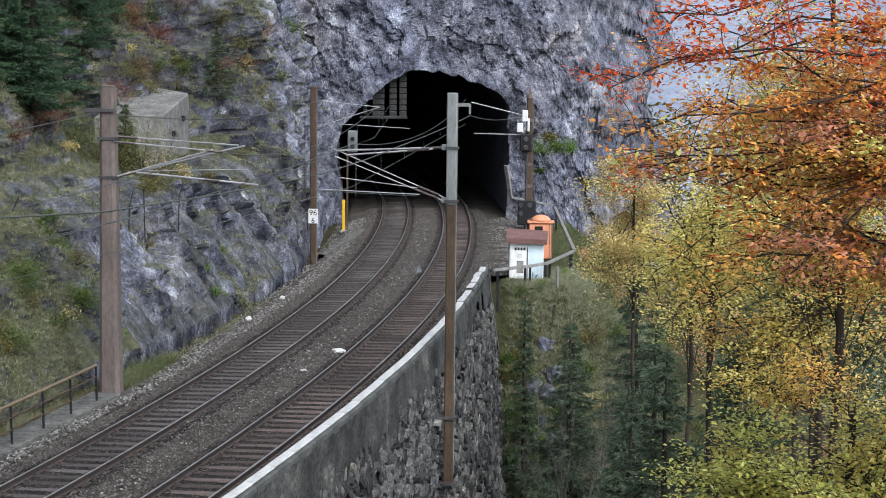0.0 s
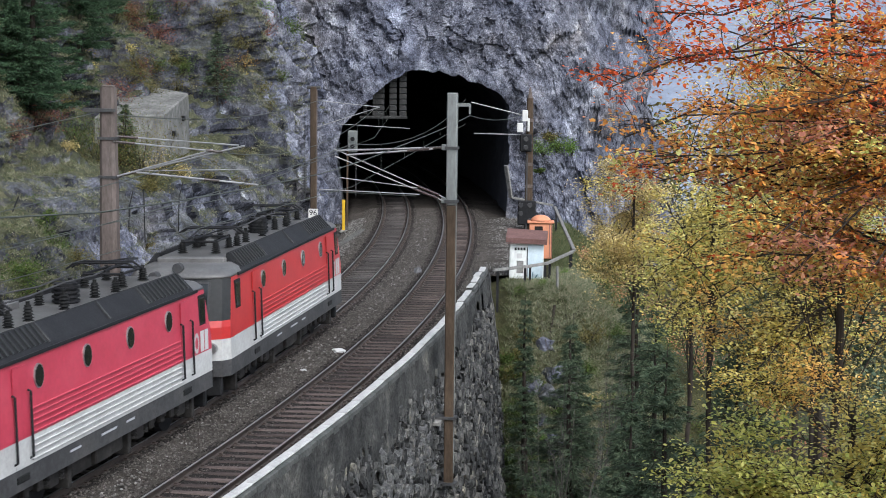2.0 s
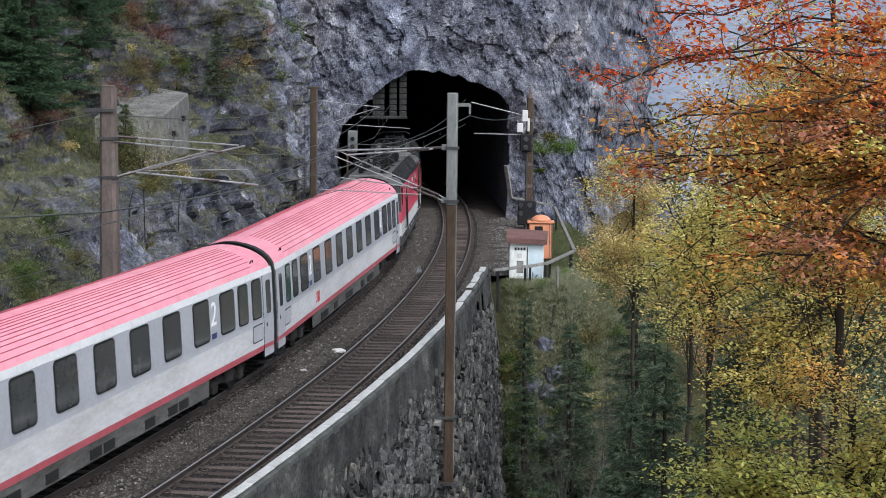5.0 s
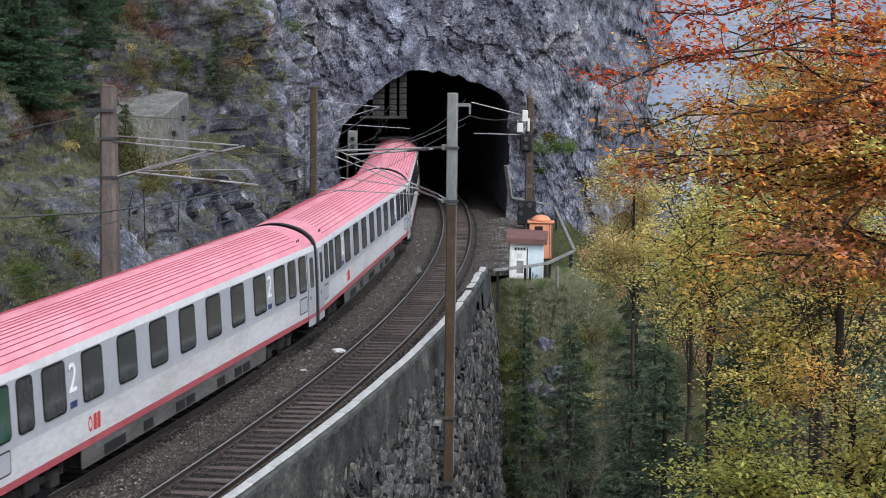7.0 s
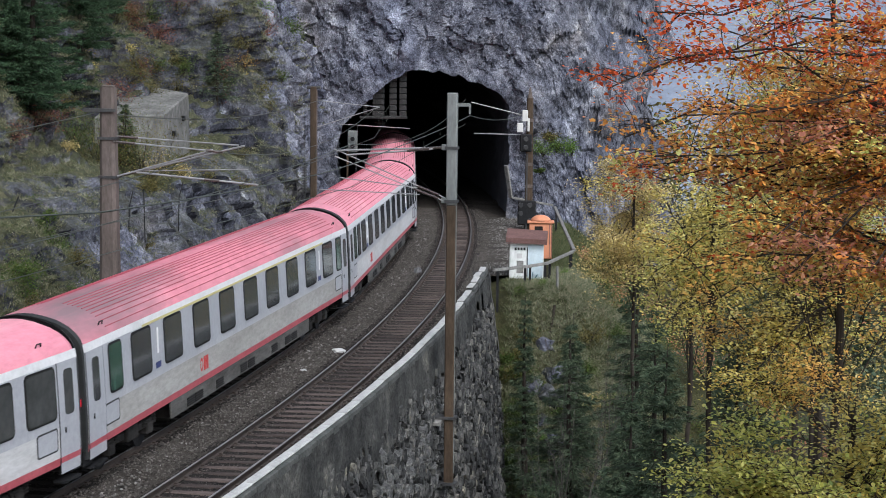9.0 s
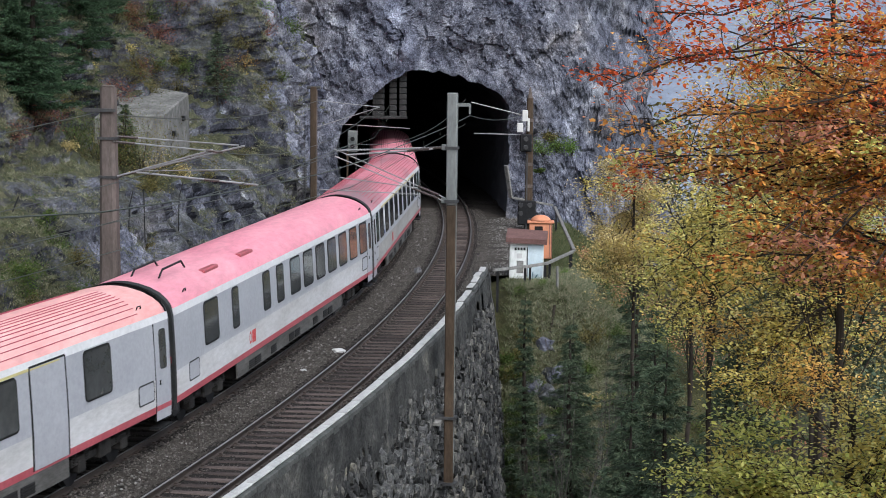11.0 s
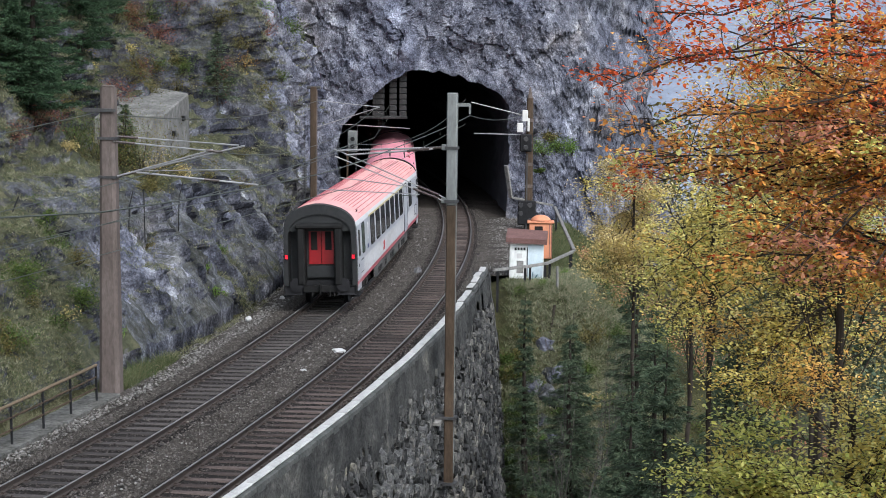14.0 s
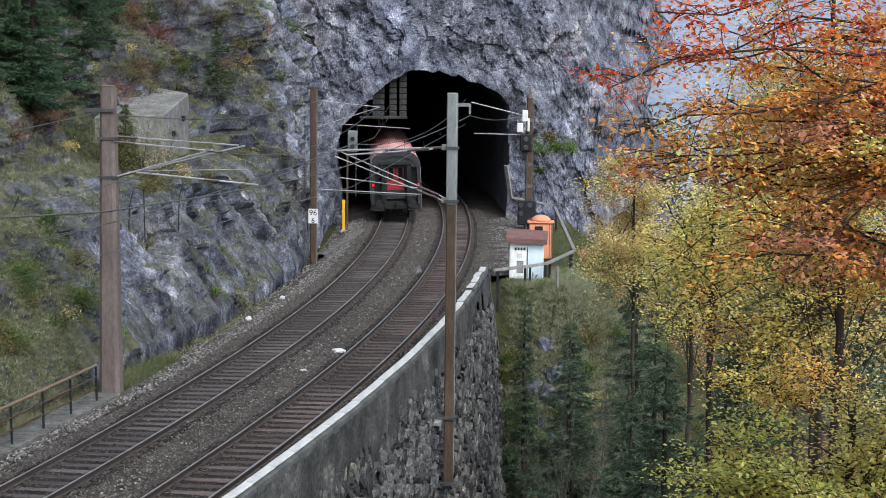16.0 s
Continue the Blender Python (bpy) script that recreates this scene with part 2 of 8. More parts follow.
M_COPING = surface("coping_stone", [(0.26, 0.26, 0.25), (0.42, 0.42, 0.41), (0.52, 0.52, 0.5)], 1.2, 0.85, grain=20)
M_CONC = surface("weathered_concrete", [(0.016, 0.016, 0.015), (0.04, 0.04, 0.039), (0.078, 0.077, 0.073), (0.21, 0.2, 0.17)], 0.75, 0.9, grain=9, grain_amt=0.65, bump_s=0.9, bump_d=0.05)
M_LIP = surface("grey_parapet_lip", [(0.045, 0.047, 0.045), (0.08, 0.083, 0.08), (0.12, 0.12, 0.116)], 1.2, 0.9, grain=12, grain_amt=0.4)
M_STONE = surface("wall_stone", [(0.035, 0.035, 0.037), (0.1, 0.1, 0.1), (0.25, 0.243, 0.225)], 1.6, 0.9, grain=14, grain_amt=0.6, bump_s=0.9, bump_d=0.06, rand=0.75)
M_MORTAR = surface("wall_joint", [(0.018, 0.017, 0.016), (0.045, 0.043, 0.04)], 2, 0.95, grain=20)
M_TUNNEL = surface("sooty_tunnel_lining", [(0.07, 0.075, 0.09), (0.12, 0.126, 0.145)], 0.6, 0.95, grain=10)

# ---- large structure ----
def hill_offset(s, z):
    """Lateral place of the cut rock on the inner side, by height."""
    k = np.interp(s, [-110, -52, -42, -30, -20, -14, 10], [0.7, 0.66, 0.5, 0.4, 0.36, 0.26, 0.2])
    base = np.interp(s, [-290, -70, -56, -46, -40, -30, -18, -13, 2, 10], [-4.6, -4.6, -4.7, -4.4, -3.6, -3.3, -3.1, -3.5, -3.6, -3.6])
    step = np.clip((z - 4.0) / 1.8, 0, 1)
    ledge = np.interp(s, [-70, -45, -30, -19, -14], [2.2, 3.0, 4.2, 3.8, 0.0]) * step * step * (3 - 2 * step)
    k0 = np.interp(s, [-60, -50, -42, -22, -16], [0.66, 0.7, 0.74, 0.74, 0.3])
    low = np.maximum(0, k0 - k) * np.clip(z, 0, 3.6)
    back = np.maximum(0, k0 - k) * 3.6 * step * step * (3 - 2 * step)
    return base - np.maximum(z, 0) * k - low - np.maximum(0, ledge - back)


def ground_z(x, y):
    dx, dy = x - CX, y - CY
    s, o = np.arctan2(dy, dx) * R, np.hypot(dx, dy) - R
    rough = fbm(x * 0.09, y * 0.09, 0, 4, 11)
    # outer side: down into the gorge, a grassy bank below the portal platform
    bank = -0.55 - 1.25 * np.maximum(0, -23.0 - s) - 0.75 * np.maximum(0, o - 9.3 - 0.12 * np.maximum(0, s))
    foot = -12.5 - 0.5 * np.maximum(0, o - 7) + 0.8 * rough
    outer = np.maximum(bank + 0.35 * rough, foot)
    far = np.maximum(0, o - 70)
    outer = np.maximum(outer, -42 + 2 * rough) + np.minimum(0.2 * far, 10 + 0.01 * far) * (1 + 0.25 * rough)
    z = np.where(o > 5.8, outer, -0.62)
    inner = -0.9 + 0.95 * np.maximum(0, -o - 5.5) + 0.6 * rough
    inner = np.minimum(inner, 70 + 12 * rough)
    z = np.where(o < -4.8, inner, z)
    # the mountain that the tunnel goes through
    up = np.clip((s - 7) / 6, 0, 1)
    dome = 34 - 5.0 * np.maximum(0, o - 6.0) + 2 * rough
    z = np.where(s > 7, np.maximum(z, z * (1 - up) + dome * up), z)
    # lookout below the camera
    d = np.hypot(x, y + 2)
    knoll = 8.75 - 1.3 * np.maximum(0, d - 3.5)
    return np.maximum(z, knoll)


def axis(lo, a, b, hi, step):
    mid = list(np.arange(a, b + 1e-6, step))
    left, right, d = [], [], step
    v = a
    while v > lo:
        d *= 1.14
        v -= d
        left.append(v)
    v, d = b, step
    while v < hi:
        d *= 1.14
        v += d
        right.append(v)
    return np.array(left[::-1] + mid + right)


def build_ground():
    X, Y = np.meshgrid(axis(-2500, -30, 45, 2500, 0.8), axis(-2500, 25, 125, 3000, 0.8), indexing="ij")
    Z = ground_z(X, Y)
    s, o = np.arctan2(Y - CY, X - CX) * R, np.hypot(X - CX, Y - CY) - R
    keep = ~((s > 4.4) & (s < 15) & (o > -4.5) & (o < 8.0))
    me = grid_mesh("ground", np.stack([X, Y, Z], -1), M_SOIL, keep=keep)
    tagged(new("ground", me), "steep grassy and wooded ground falling into a gorge", "ground", kind="structure")


def build_trackbed():
    s = np.concatenate([np.arange(-290, -75, 2.0), np.arange(-75, 14, 0.22), np.arange(14, 240, 2.0)])
    o = np.linspace(-3.4, 5.6, 48)
    S, O = np.meshgrid(s, o, indexing="ij")
    O = np.where((O > 5.0) & (S > -20.4), O + (O - 5.0) * 3.4, O)
    X, Y = lane(S, O)
    d = np.minimum(np.abs(O), np.abs(O - GAP))
    Z = -0.17 + np.where(d < 1.4, 0.015, 0.05) * fbm(X * 1.5, Y * 1.5, 0, 4, 5)
    Z = Z - 0.022 * np.clip((0.95 - d) / 0.1, 0, 1) + 0.045 * np.clip((d - 0.86) / 0.1, 0, 1) * np.clip((1.75 - d) / 0.3, 0, 1) - 0.12 * np.clip((d - 1.45) / 0.6, 0, 1) * (O < -1)
    Z = Z - 0.35 * np.clip((-O - 2.6) / 0.6, 0, 1)
    me = grid_mesh("track_bed", np.stack([X, Y, Z], -1), M_BALLAST)
    me.materials.append(M_INTRACK)
    intrack = (d + 0.15 * fbm(X * 2, Y * 2, 0, 3, 6)) < 1.12
    me.polygons.foreach_set("material_index", intrack[:-1, :-1].reshape(-1).astype(np.int32))
    tagged(new("track_bed", me), "brown-grey crushed stone ballast under two railway tracks", "track bed", kind="structure")


RAIL = [(-0.07, -0.16), (0.07, -0.16), (0.07, -0.145), (0.012, -0.125), (0.012, -0.045), (0.036, -0.032), (0.036, -0.006), (0.03, 0.0),
        (-0.03, 0.0), (-0.036, -0.006), (-0.036, -0.032), (-0.012, -0.045), (-0.012, -0.125), (-0.07, -0.145)]


def build_rails():
    s = np.concatenate([np.arange(-290, -75, 4.0), np.arange(-75, 30, 0.8), np.arange(30, 240, 4.0)])
    for track, o0 in ((1, 0.0), (2, GAP)):
        line = thing("railway_track", "pair of worn steel rails on dark wooden sleepers", "railway track", group="tracks", kind="structure")
        for side in (-1, 1):
            P = np.zeros((len(s), len(RAIL) + 1, 3))
            for k, (a, z) in enumerate(RAIL + RAIL[:1]):
                P[:, k, 0], P[:, k, 1] = lane(s, o0 + side * GAUGE + a)
                P[:, k, 2] = z + side * CANT * GAUGE
            me = grid_mesh("rail", P, M_RAIL, smooth=False)
            me.materials.append(M_RAILTOP)
            nm = len(RAIL)
            idx = np.zeros(len(me.polygons), dtype=np.int32)
            idx[7::nm] = 1
            me.polygons.foreach_set("material_index", idx)
            part("rail", me, None, line, "rusty rail with a worn bright head")
        TRACKS.append(line)


TRACKS = []


def build_tunnel_profile(n):
    """Arch from the left foot over the crown to the right foot: (across, up) round the middle between the tracks."""
    pts = [(-4.75, -0.6), (-4.95, 1.2), (-5.1, 2.6), (-5.1, 3.9), (-4.7, 5.1), (-3.8, 6.3), (-2.6, 7.35), (-1.2, 8.1), (0.2, 8.25),
           (1.6, 8.05), (2.7, 7.7), (4.1, 7.0), (4.7, 6.1), (4.85, 4.2), (4.8, 2.4), (4.75, 0.8), (4.6, -0.6)]
    pts = np.array(pts)
    d = np.concatenate([[0], np.cumsum(np.hypot(*np.diff(pts, axis=0).T))])
    t = np.linspace(0, d[-1], n)
    out = np.stack([np.interp(t, d, pts[:, 0]), np.interp(t, d, pts[:, 1])], 1)
    # hewn edge, rough over the crown
    jag = (0.16 * fbm(t * 0.9, t * 0, 0 * t, 4, 25) + 0.1 * facets(t * 1.1, t * 0, 26)) * np.clip((out[:, 1] - 2.0) / 3.0, 0.2, 1)
    nrm = out - np.array([0.0, 3.0])
    return out + nrm / np.linalg.norm(nrm, axis=1)[:, None] * jag[:, None]


MID = GAP / 2


def build_tunnel():
    prof = build_tunnel_profile(160)
    s = np.concatenate([np.arange(4.4, 20, 0.5), np.arange(20, 245, 3.0)])
    P = np.zeros((len(s), len(prof), 3))
    soft = np.clip((s[:, None] - 4.4) / 2.5, 0, 1)
    mouth = S_PORTAL - 0.15 + 0.1 * prof[:, 1] + 0.25 * np.minimum(0, prof[:, 0] + 5) - 0.12 * fbm(prof[:, 0] * 1.8 - 0.5 * prof[:, 1], prof[:, 1] * 1.3, 0.5, 4, 41)
    wob = soft * 0.16 * fbm(prof[None, :, 0] * 0.8, prof[None, :, 1] * 0.8, s[:, None] * 0.5, 3, 21)
    for k in range(len(prof)):
        nrm = np.array([prof[k, 0], prof[k, 1] - 3.0])
        nrm = nrm / np.linalg.norm(nrm)
        grow = 0.14 + wob[:, k]
        sk = s + (mouth[k] - 4.4 + 0.15) * np.clip(1 - (s - 4.4) / 6, 0, 1)
        P[:, k, 0], P[:, k, 1] = lane(sk, MID + prof[k, 0] + nrm[0] * grow)
        P[:, k, 2] = prof[k, 1] + nrm[1] * grow
    tagged(new("tunnel_lining", grid_mesh("tunnel_lining", P, M_TUNNEL)), "dark sooty rock lining of a railway tunnel", "tunnel", kind="structure")
    # Unseen wall added across the far end so the tunnel stays dark.
    bm = boxed(-0.2, 0.2, -7, 7, -1, 10)
    me = bpy.data.meshes.new("tunnel_end")
    bm.to_mesh(me)
    bm.free()
    me.materials.append(M_TUNNEL)
    ob = tagged(new("tunnel_end", me), "unseen wall added to close the far end of the tunnel", "tunnel", kind="structure")
    ob.matrix_world = place(243, MID)


def build_headwall():
    n, m = 420, 250
    inner = build_tunnel_profile(n)
    t = np.linspace(0, 1, n)
    # outer outline: up the left side, over the top, down the right side
    wL, wR, top = -20.0, 15.4, 34.0
    ol = np.array([(wL, -1.0), (wL, top), (wR, top), (wR, -24.0)])
    d = np.concatenate([[0], np.cumsum(np.hypot(*np.diff(ol, axis=0).T))])
    ti = np.interp(t, [0, 0.25, 0.5, 0.75, 1], [0, 0.28, 0.52, 0.7, 1]) * d[-1]
    outer = np.stack([np.interp(ti, d, ol[:, 0]), np.interp(ti, d, ol[:, 1])], 1)
    r = np.linspace(0, 1, m)[:, None, None] ** 1.6
    P2 = inner[None] * (1 - r) + outer[None] * r
    U, Z = P2[..., 0], P2[..., 1]
    U = U + r[..., 0] ** 3 * np.clip((U - 8) / 7, 0, 1) * 1.6 * fbm(Z * 0.3, 0 * Z, 0.5, 4, 50)
    big = fbm(U * 0.16, Z * 0.16, 3.3, 3, 31)
    ridge = fbm(U * 0.45 + 0.25 * Z, Z * 0.3, 1.7, 5, 37, True)
    fine = fbm(U * 1.8 - 0.5 * Z, Z * 1.3, 0.5, 4, 41)
    fade = np.clip(r[..., 0] * 14, 0, 1)
    wu, wz = U + 0.5 * fine, Z + 0.4 * ridge * 0.5
    crag = 0.3 * facets(wu * 0.42 + 0.12 * wz, wz * 0.3 - 0.1 * wu, 46) + 0.2 * facets(wu * 0.9 + 0.3 * wz, wz * 0.6, 47) + 0.1 * facets(wu * 2.2, wz * 1.5, 48)
    crag = crag * np.clip((10.0 - U) / 2.5, 0.9, 1)
    out = fade * (1.0 * big + 0.25 * ridge + 0.14 * fine + crag) + (1 - fade) * 0.12 * fine
    back = 0.10 * Z + 0.045 * np.maximum(0, U - 5.0) ** 2 + 0.5 * np.maximum(0, U - 9.9 - 1.3 * fbm(Z * 0.25, 0, 0, 3, 49))
    S = S_PORTAL - out + back
    S = S + 0.25 * np.minimum(0, U + 5)
    X, Y = lane(S, MID + U)
    me = grid_mesh("cliff", np.stack([X, Y, Z], -1), M_ROCK, smooth=False)
    tagged(new("cliff", me), "grey limestone cliff face with a tunnel mouth", "cliff", kind="structure")


HILL = {}


def build_hill():
    s = np.concatenate([np.arange(-290, -80, 3.0), np.arange(-80, -54, 0.2), np.arange(-54, 12, 0.125)])
    z = np.concatenate([[-1.2], np.arange(-0.6, 16, 0.13), np.arange(16, 46, 0.9)])
    S, Z = np.meshgrid(s, z, indexing="ij")
    O = hill_offset(S, Z)
    X, Y = lane(S, O)
    big = fbm(X * 0.14, Y * 0.14, Z * 0.14, 3, 51)
    ridge = fbm(X * 0.4, Y * 0.4, Z * 0.28 + 0.2 * Y, 5, 57, True)
    fine = fbm(X * 1.6, Y * 1.6, Z * 1.2, 4, 61)
    block = np.round(fbm(X * 0.45, Y * 0.45, Z * 0.45, 3, 65) * 3) / 3
    amp = np.interp(Z, [-1, 0, 2, 8], [0.1, 0.25, 0.7, 1.2]) * np.interp(S, [-70, -52, -44, -30], [0.5, 0.55, 0.9, 1])
    push = amp * (0.8 * big + 0.4 * ridge + 0.3 * fine + 0.05 * block)
    wz = Z + 0.35 * fine
    push = 0.75 * push + amp * (0.6 * facets(S * 0.42 + 0.12 * Z, Z * 0.22 - 0.05 * S, 69) + 0.5 * facets(S * 0.95 + 0.3 * wz, wz * 0.42 - 0.1 * S, 70) + 0.3 * facets(S * 2.1 + 0.7 * wz, wz * 1.0, 71))
    # beds broken off in spurs: a slow rise along the line, then a step back
    q1 = (S + 0.3 * Z + 1.5 * big) / 4.3
    q2 = (S + 0.45 * Z + 0.9 * big) / 1.75
    saw = lambda q, w: np.interp(q - np.floor(q), [0, 1 - w, 1], [0.5, -0.5, 0.5])
    spur = 0.75 * saw(q1, 0.12) + 0.26 * saw(q2, 0.28)
    push[1:-1] = 0.25 * push[:-2] + 0.5 * push[1:-1] + 0.25 * push[2:]
    push = push + spur * np.interp(Z, [-0.5, 0.3, 1.5, 9, 14], [0.1, 0.45, 0.9, 0.9, 0.6]) * np.interp(S, [-60, -50, -42, -17, -12], [0.2, 0.35, 1, 1, 0.5])
    O2 = np.minimum(O - 0.2 + push, -3.0)
    X, Y = lane(S, O2)
    HILL.update(s=s, z=z, S=S, Z=Z, P=np.stack([X, Y, Z + 0.25 * amp * fine], -1))
    me = grid_mesh("rock_slope", HILL["P"], M_SLOPE, smooth=False)
    me.materials.append(M_CUT)
    edge = S - 2.5 * fbm(X * 0.3, Y * 0.3, Z * 0.3, 3, 72)
    cut = (edge > -44.5) & (Z < 4.6 + 1.2 * big) | (edge > -17)
    me.materials.append(M_ROCK)
    pale = (edge > -12.5) | (np.hypot((S + 38.7) / 2.8, (Z - 2.3) / 1.1) + 0.6 * fine < 1) | (np.hypot((S + 25.5) / 1.6, (Z - 3.4) / 0.7) + 0.8 * fine < 1)
    kind = np.where(pale, 2, cut.astype(np.int32))
    me.polygons.foreach_set("material_index", kind[:-1, :-1].reshape(-1).astype(np.int32))
    tagged(new("rock_slope", me), "rugged grey rock slope with grass and moss", "rock slope", kind="structure")


def batter(s, z):
    """The wall leans out more towards its far end."""
    return 5.72 + np.interp(s, [-44, -32], [0.08, 0.14]) * np.maximum(0, 0.7 - z)


def build_wall():
    s = np.arange(-95, -24.6, 0.5)
    z = np.linspace(-14, 0.55, 40)
    S, Z = np.meshgrid(s, z, indexing="ij")
    X, Y = lane(S, batter(S, Z) - 0.06)
    tagged(new("wall_core", grid_mesh("wall_core", np.stack([X, Y, Z], -1), M_MORTAR)), "dark joints of a rubble stone retaining wall", "wall", kind="structure")


build_ground()
build_trackbed()
build_rails()
build_tunnel()
build_headwall()
build_hill()
build_wall()

# ---- the train ----
M_RED_A = surface("loco_red_paint", [(0.33, 0.015, 0.016), (0.39, 0.021, 0.021), (0.43, 0.033, 0.032)], 0.9, 0.42, grain=6, grain_amt=0.12, bump_s=0.05)
M_RED_B = surface("faded_red_paint", [(0.34, 0.024, 0.045), (0.4, 0.036, 0.066), (0.44, 0.055, 0.085)], 0.9, 0.45, grain=6, grain_amt=0.14, bump_s=0.05)
M_WHITE = surface("dirty_white_paint", [(0.31, 0.308, 0.3), (0.41, 0.41, 0.405), (0.49, 0.49, 0.49)], 0.7, 0.5, grain=8, grain_amt=0.2, bump_s=0.05)
M_CREAM = surface("dusty_light_grey_paint", [(0.36, 0.352, 0.342), (0.49, 0.488, 0.492), (0.59, 0.593, 0.61)], 0.5, 0.5, grain=5, grain_amt=0.18, bump_s=0.05, stretch=(0.5, 1, 1.6))
M_DUSTY = surface("dirty_beige_grey_paint", [(0.24, 0.23, 0.215), (0.33, 0.322, 0.307), (0.43, 0.425, 0.415)], 0.5, 0.55, grain=5, grain_amt=0.25, bump_s=0.05, stretch=(0.5, 1, 1.6))
M_BAND = surface("grey_window_band", [(0.29, 0.297, 0.325), (0.375, 0.382, 0.41)], 0.7, 0.45, grain=8, grain_amt=0.15, bump_s=0.05)
M_STRIPE = surface("red_stripe_paint", [(0.33, 0.06, 0.075), (0.43, 0.1, 0.12)], 1.2, 0.45, grain=8, grain_amt=0.25, bump_s=0.05)
# Dusty tone made near black to stand in for shadow beneath the train.
M_SKIRT = surface("dusty_shaded_underframe", [(0.012, 0.011, 0.011), (0.026, 0.024, 0.023), (0.05, 0.046, 0.043)], 1.0, 0.85, grain=9, grain_amt=0.35)
# Dusty skirt grey, darkened in colour for the shade below the stripe.
M_SKIRTL = surface("dusty_shaded_skirt", [(0.035, 0.033, 0.031), (0.085, 0.082, 0.078), (0.15, 0.147, 0.142)], 0.7, 0.8, grain=9, grain_amt=0.35, stretch=(0.5, 1, 2))
M_CANT = surface("clean_white_paint", [(0.48, 0.48, 0.485), (0.58, 0.58, 0.59), (0.64, 0.64, 0.65)], 0.7, 0.45, grain=8, grain_amt=0.15, bump_s=0.05)
M_NUMERAL = surface("white_numeral_paint", [(0.78, 0.78, 0.78), (0.82, 0.82, 0.82)], 2, 0.5)
M_DARK = surface("dark_grey_metal", [(0.011, 0.011, 0.012), (0.022, 0.022, 0.024)], 2.0, 0.6, grain=12, grain_amt=0.3)
M_FRAME = surface("loco_grey_frame", [(0.032, 0.032, 0.034), (0.052, 0.052, 0.054), (0.08, 0.077, 0.075)], 1.0, 0.65, grain=9, grain_amt=0.3)
M_CABGREY = surface('cab_grey_paint', [(0.02, 0.021, 0.022), (0.036, 0.037, 0.038)], 1.0, 0.5, grain=9, grain_amt=0.2)
M_LROOF = surface("grey_loco_roof", [(0.06, 0.058, 0.057), (0.1, 0.097, 0.095), (0.16, 0.156, 0.152)], 0.8, 0.4, grain=8, grain_amt=0.3)
M_BLACK = surface("black_rubber", [(0.008, 0.008, 0.008), (0.018, 0.018, 0.018)], 3, 0.7)
M_GLASS = surface("tinted_glass", [(0.04, 0.042, 0.044), (0.065, 0.067, 0.07)], 0.6, 0.08, grain=2, grain_amt=0.3, bump_s=0.0)
M_CABGLASS = surface('dark_cab_glass', [(0.006, 0.007, 0.007), (0.012, 0.014, 0.014)], 0.8, 0.14, grain=2, grain_amt=0.2, bump_s=0.0)
M_GREENGL = surface("green_glass", [(0.03, 0.065, 0.05), (0.05, 0.09, 0.07)], 0.6, 0.1, grain=2, grain_amt=0.3, bump_s=0.0)
M_YELLOW = surface("yellow_line_paint", [(0.44, 0.39, 0.18), (0.52, 0.46, 0.23)], 2, 0.5)
M_BLUE = surface("blue_pictogram", [(0.03, 0.04, 0.11), (0.045, 0.055, 0.15)], 2, 0.5)
M_SIGNRED = surface("red_lettering_paint", [(0.4, 0.04, 0.04), (0.5, 0.06, 0.06)], 2, 0.5)
M_ENDRED = surface("red_end_door", [(0.19, 0.004, 0.007), (0.28, 0.006, 0.01)], 1.5, 0.4, grain=8, grain_amt=0.15)
M_SILVER = surface("bare_metal", [(0.3, 0.3, 0.3), (0.45, 0.45, 0.45)], 3, 0.4, 0.8)


def glow(name, col, power):
    m, nt, b = tree_of(name, 0.4)
    b.inputs["Base Color"].default_value = (*col, 1)
    b.inputs["Emission Color"].default_value = (*col, 1)
    b.inputs["Emission Strength"].default_value = power
    return m


M_TAIL = glow("tail_lamp_lens", (0.8, 0.01, 0.03), 0.22)


def roof_paint(name, cols, soot):
    m = surface(name, cols, 0.6, 0.5, grain=5, grain_amt=0.18, bump_s=0.05, stretch=(0.35, 1, 1))
    nt = m.node_tree
    b = nt.nodes["Principled BSDF"]
    old = b.inputs["Base Color"].links[0].from_socket
    k = ramp(nt, nz(nt, 0.35, 5, 0.6, stretch=(0.25, 1.4, 1)), [(0.4, (0, 0, 0)), (0.62, (soot, soot, soot))])
    nt.links.new(mix(nt, k, old, (0.17, 0.13, 0.14)), b.inputs["Base Color"])
    return m


ROOFS = {
    "pink": roof_paint("coach_roof_red", [(0.58, 0.2, 0.26), (0.69, 0.27, 0.33), (0.76, 0.36, 0.41)], 0.15),
    "sooty": roof_paint("sooty_coach_roof", [(0.4, 0.16, 0.185), (0.58, 0.21, 0.26), (0.67, 0.28, 0.33)], 0.9),
    "salmon": roof_paint("faded_coach_roof", [(0.64, 0.28, 0.27), (0.74, 0.38, 0.36), (0.79, 0.47, 0.44)], 0.2),
}
M_ROOFLINE = surface("roof_rib_paint", [(0.32, 0.07, 0.09), (0.42, 0.1, 0.13)], 2, 0.6)

SIDE = [(1.395, 0.92), (1.405, 1.09), (1.41, 1.30), (1.412, 1.75), (1.40, 2.4), (1.375, 3.16), (1.345, 3.34)]


def side_y(z):
    return float(np.interp(z, [q[1] for q in SIDE], [q[0] for q in SIDE]))


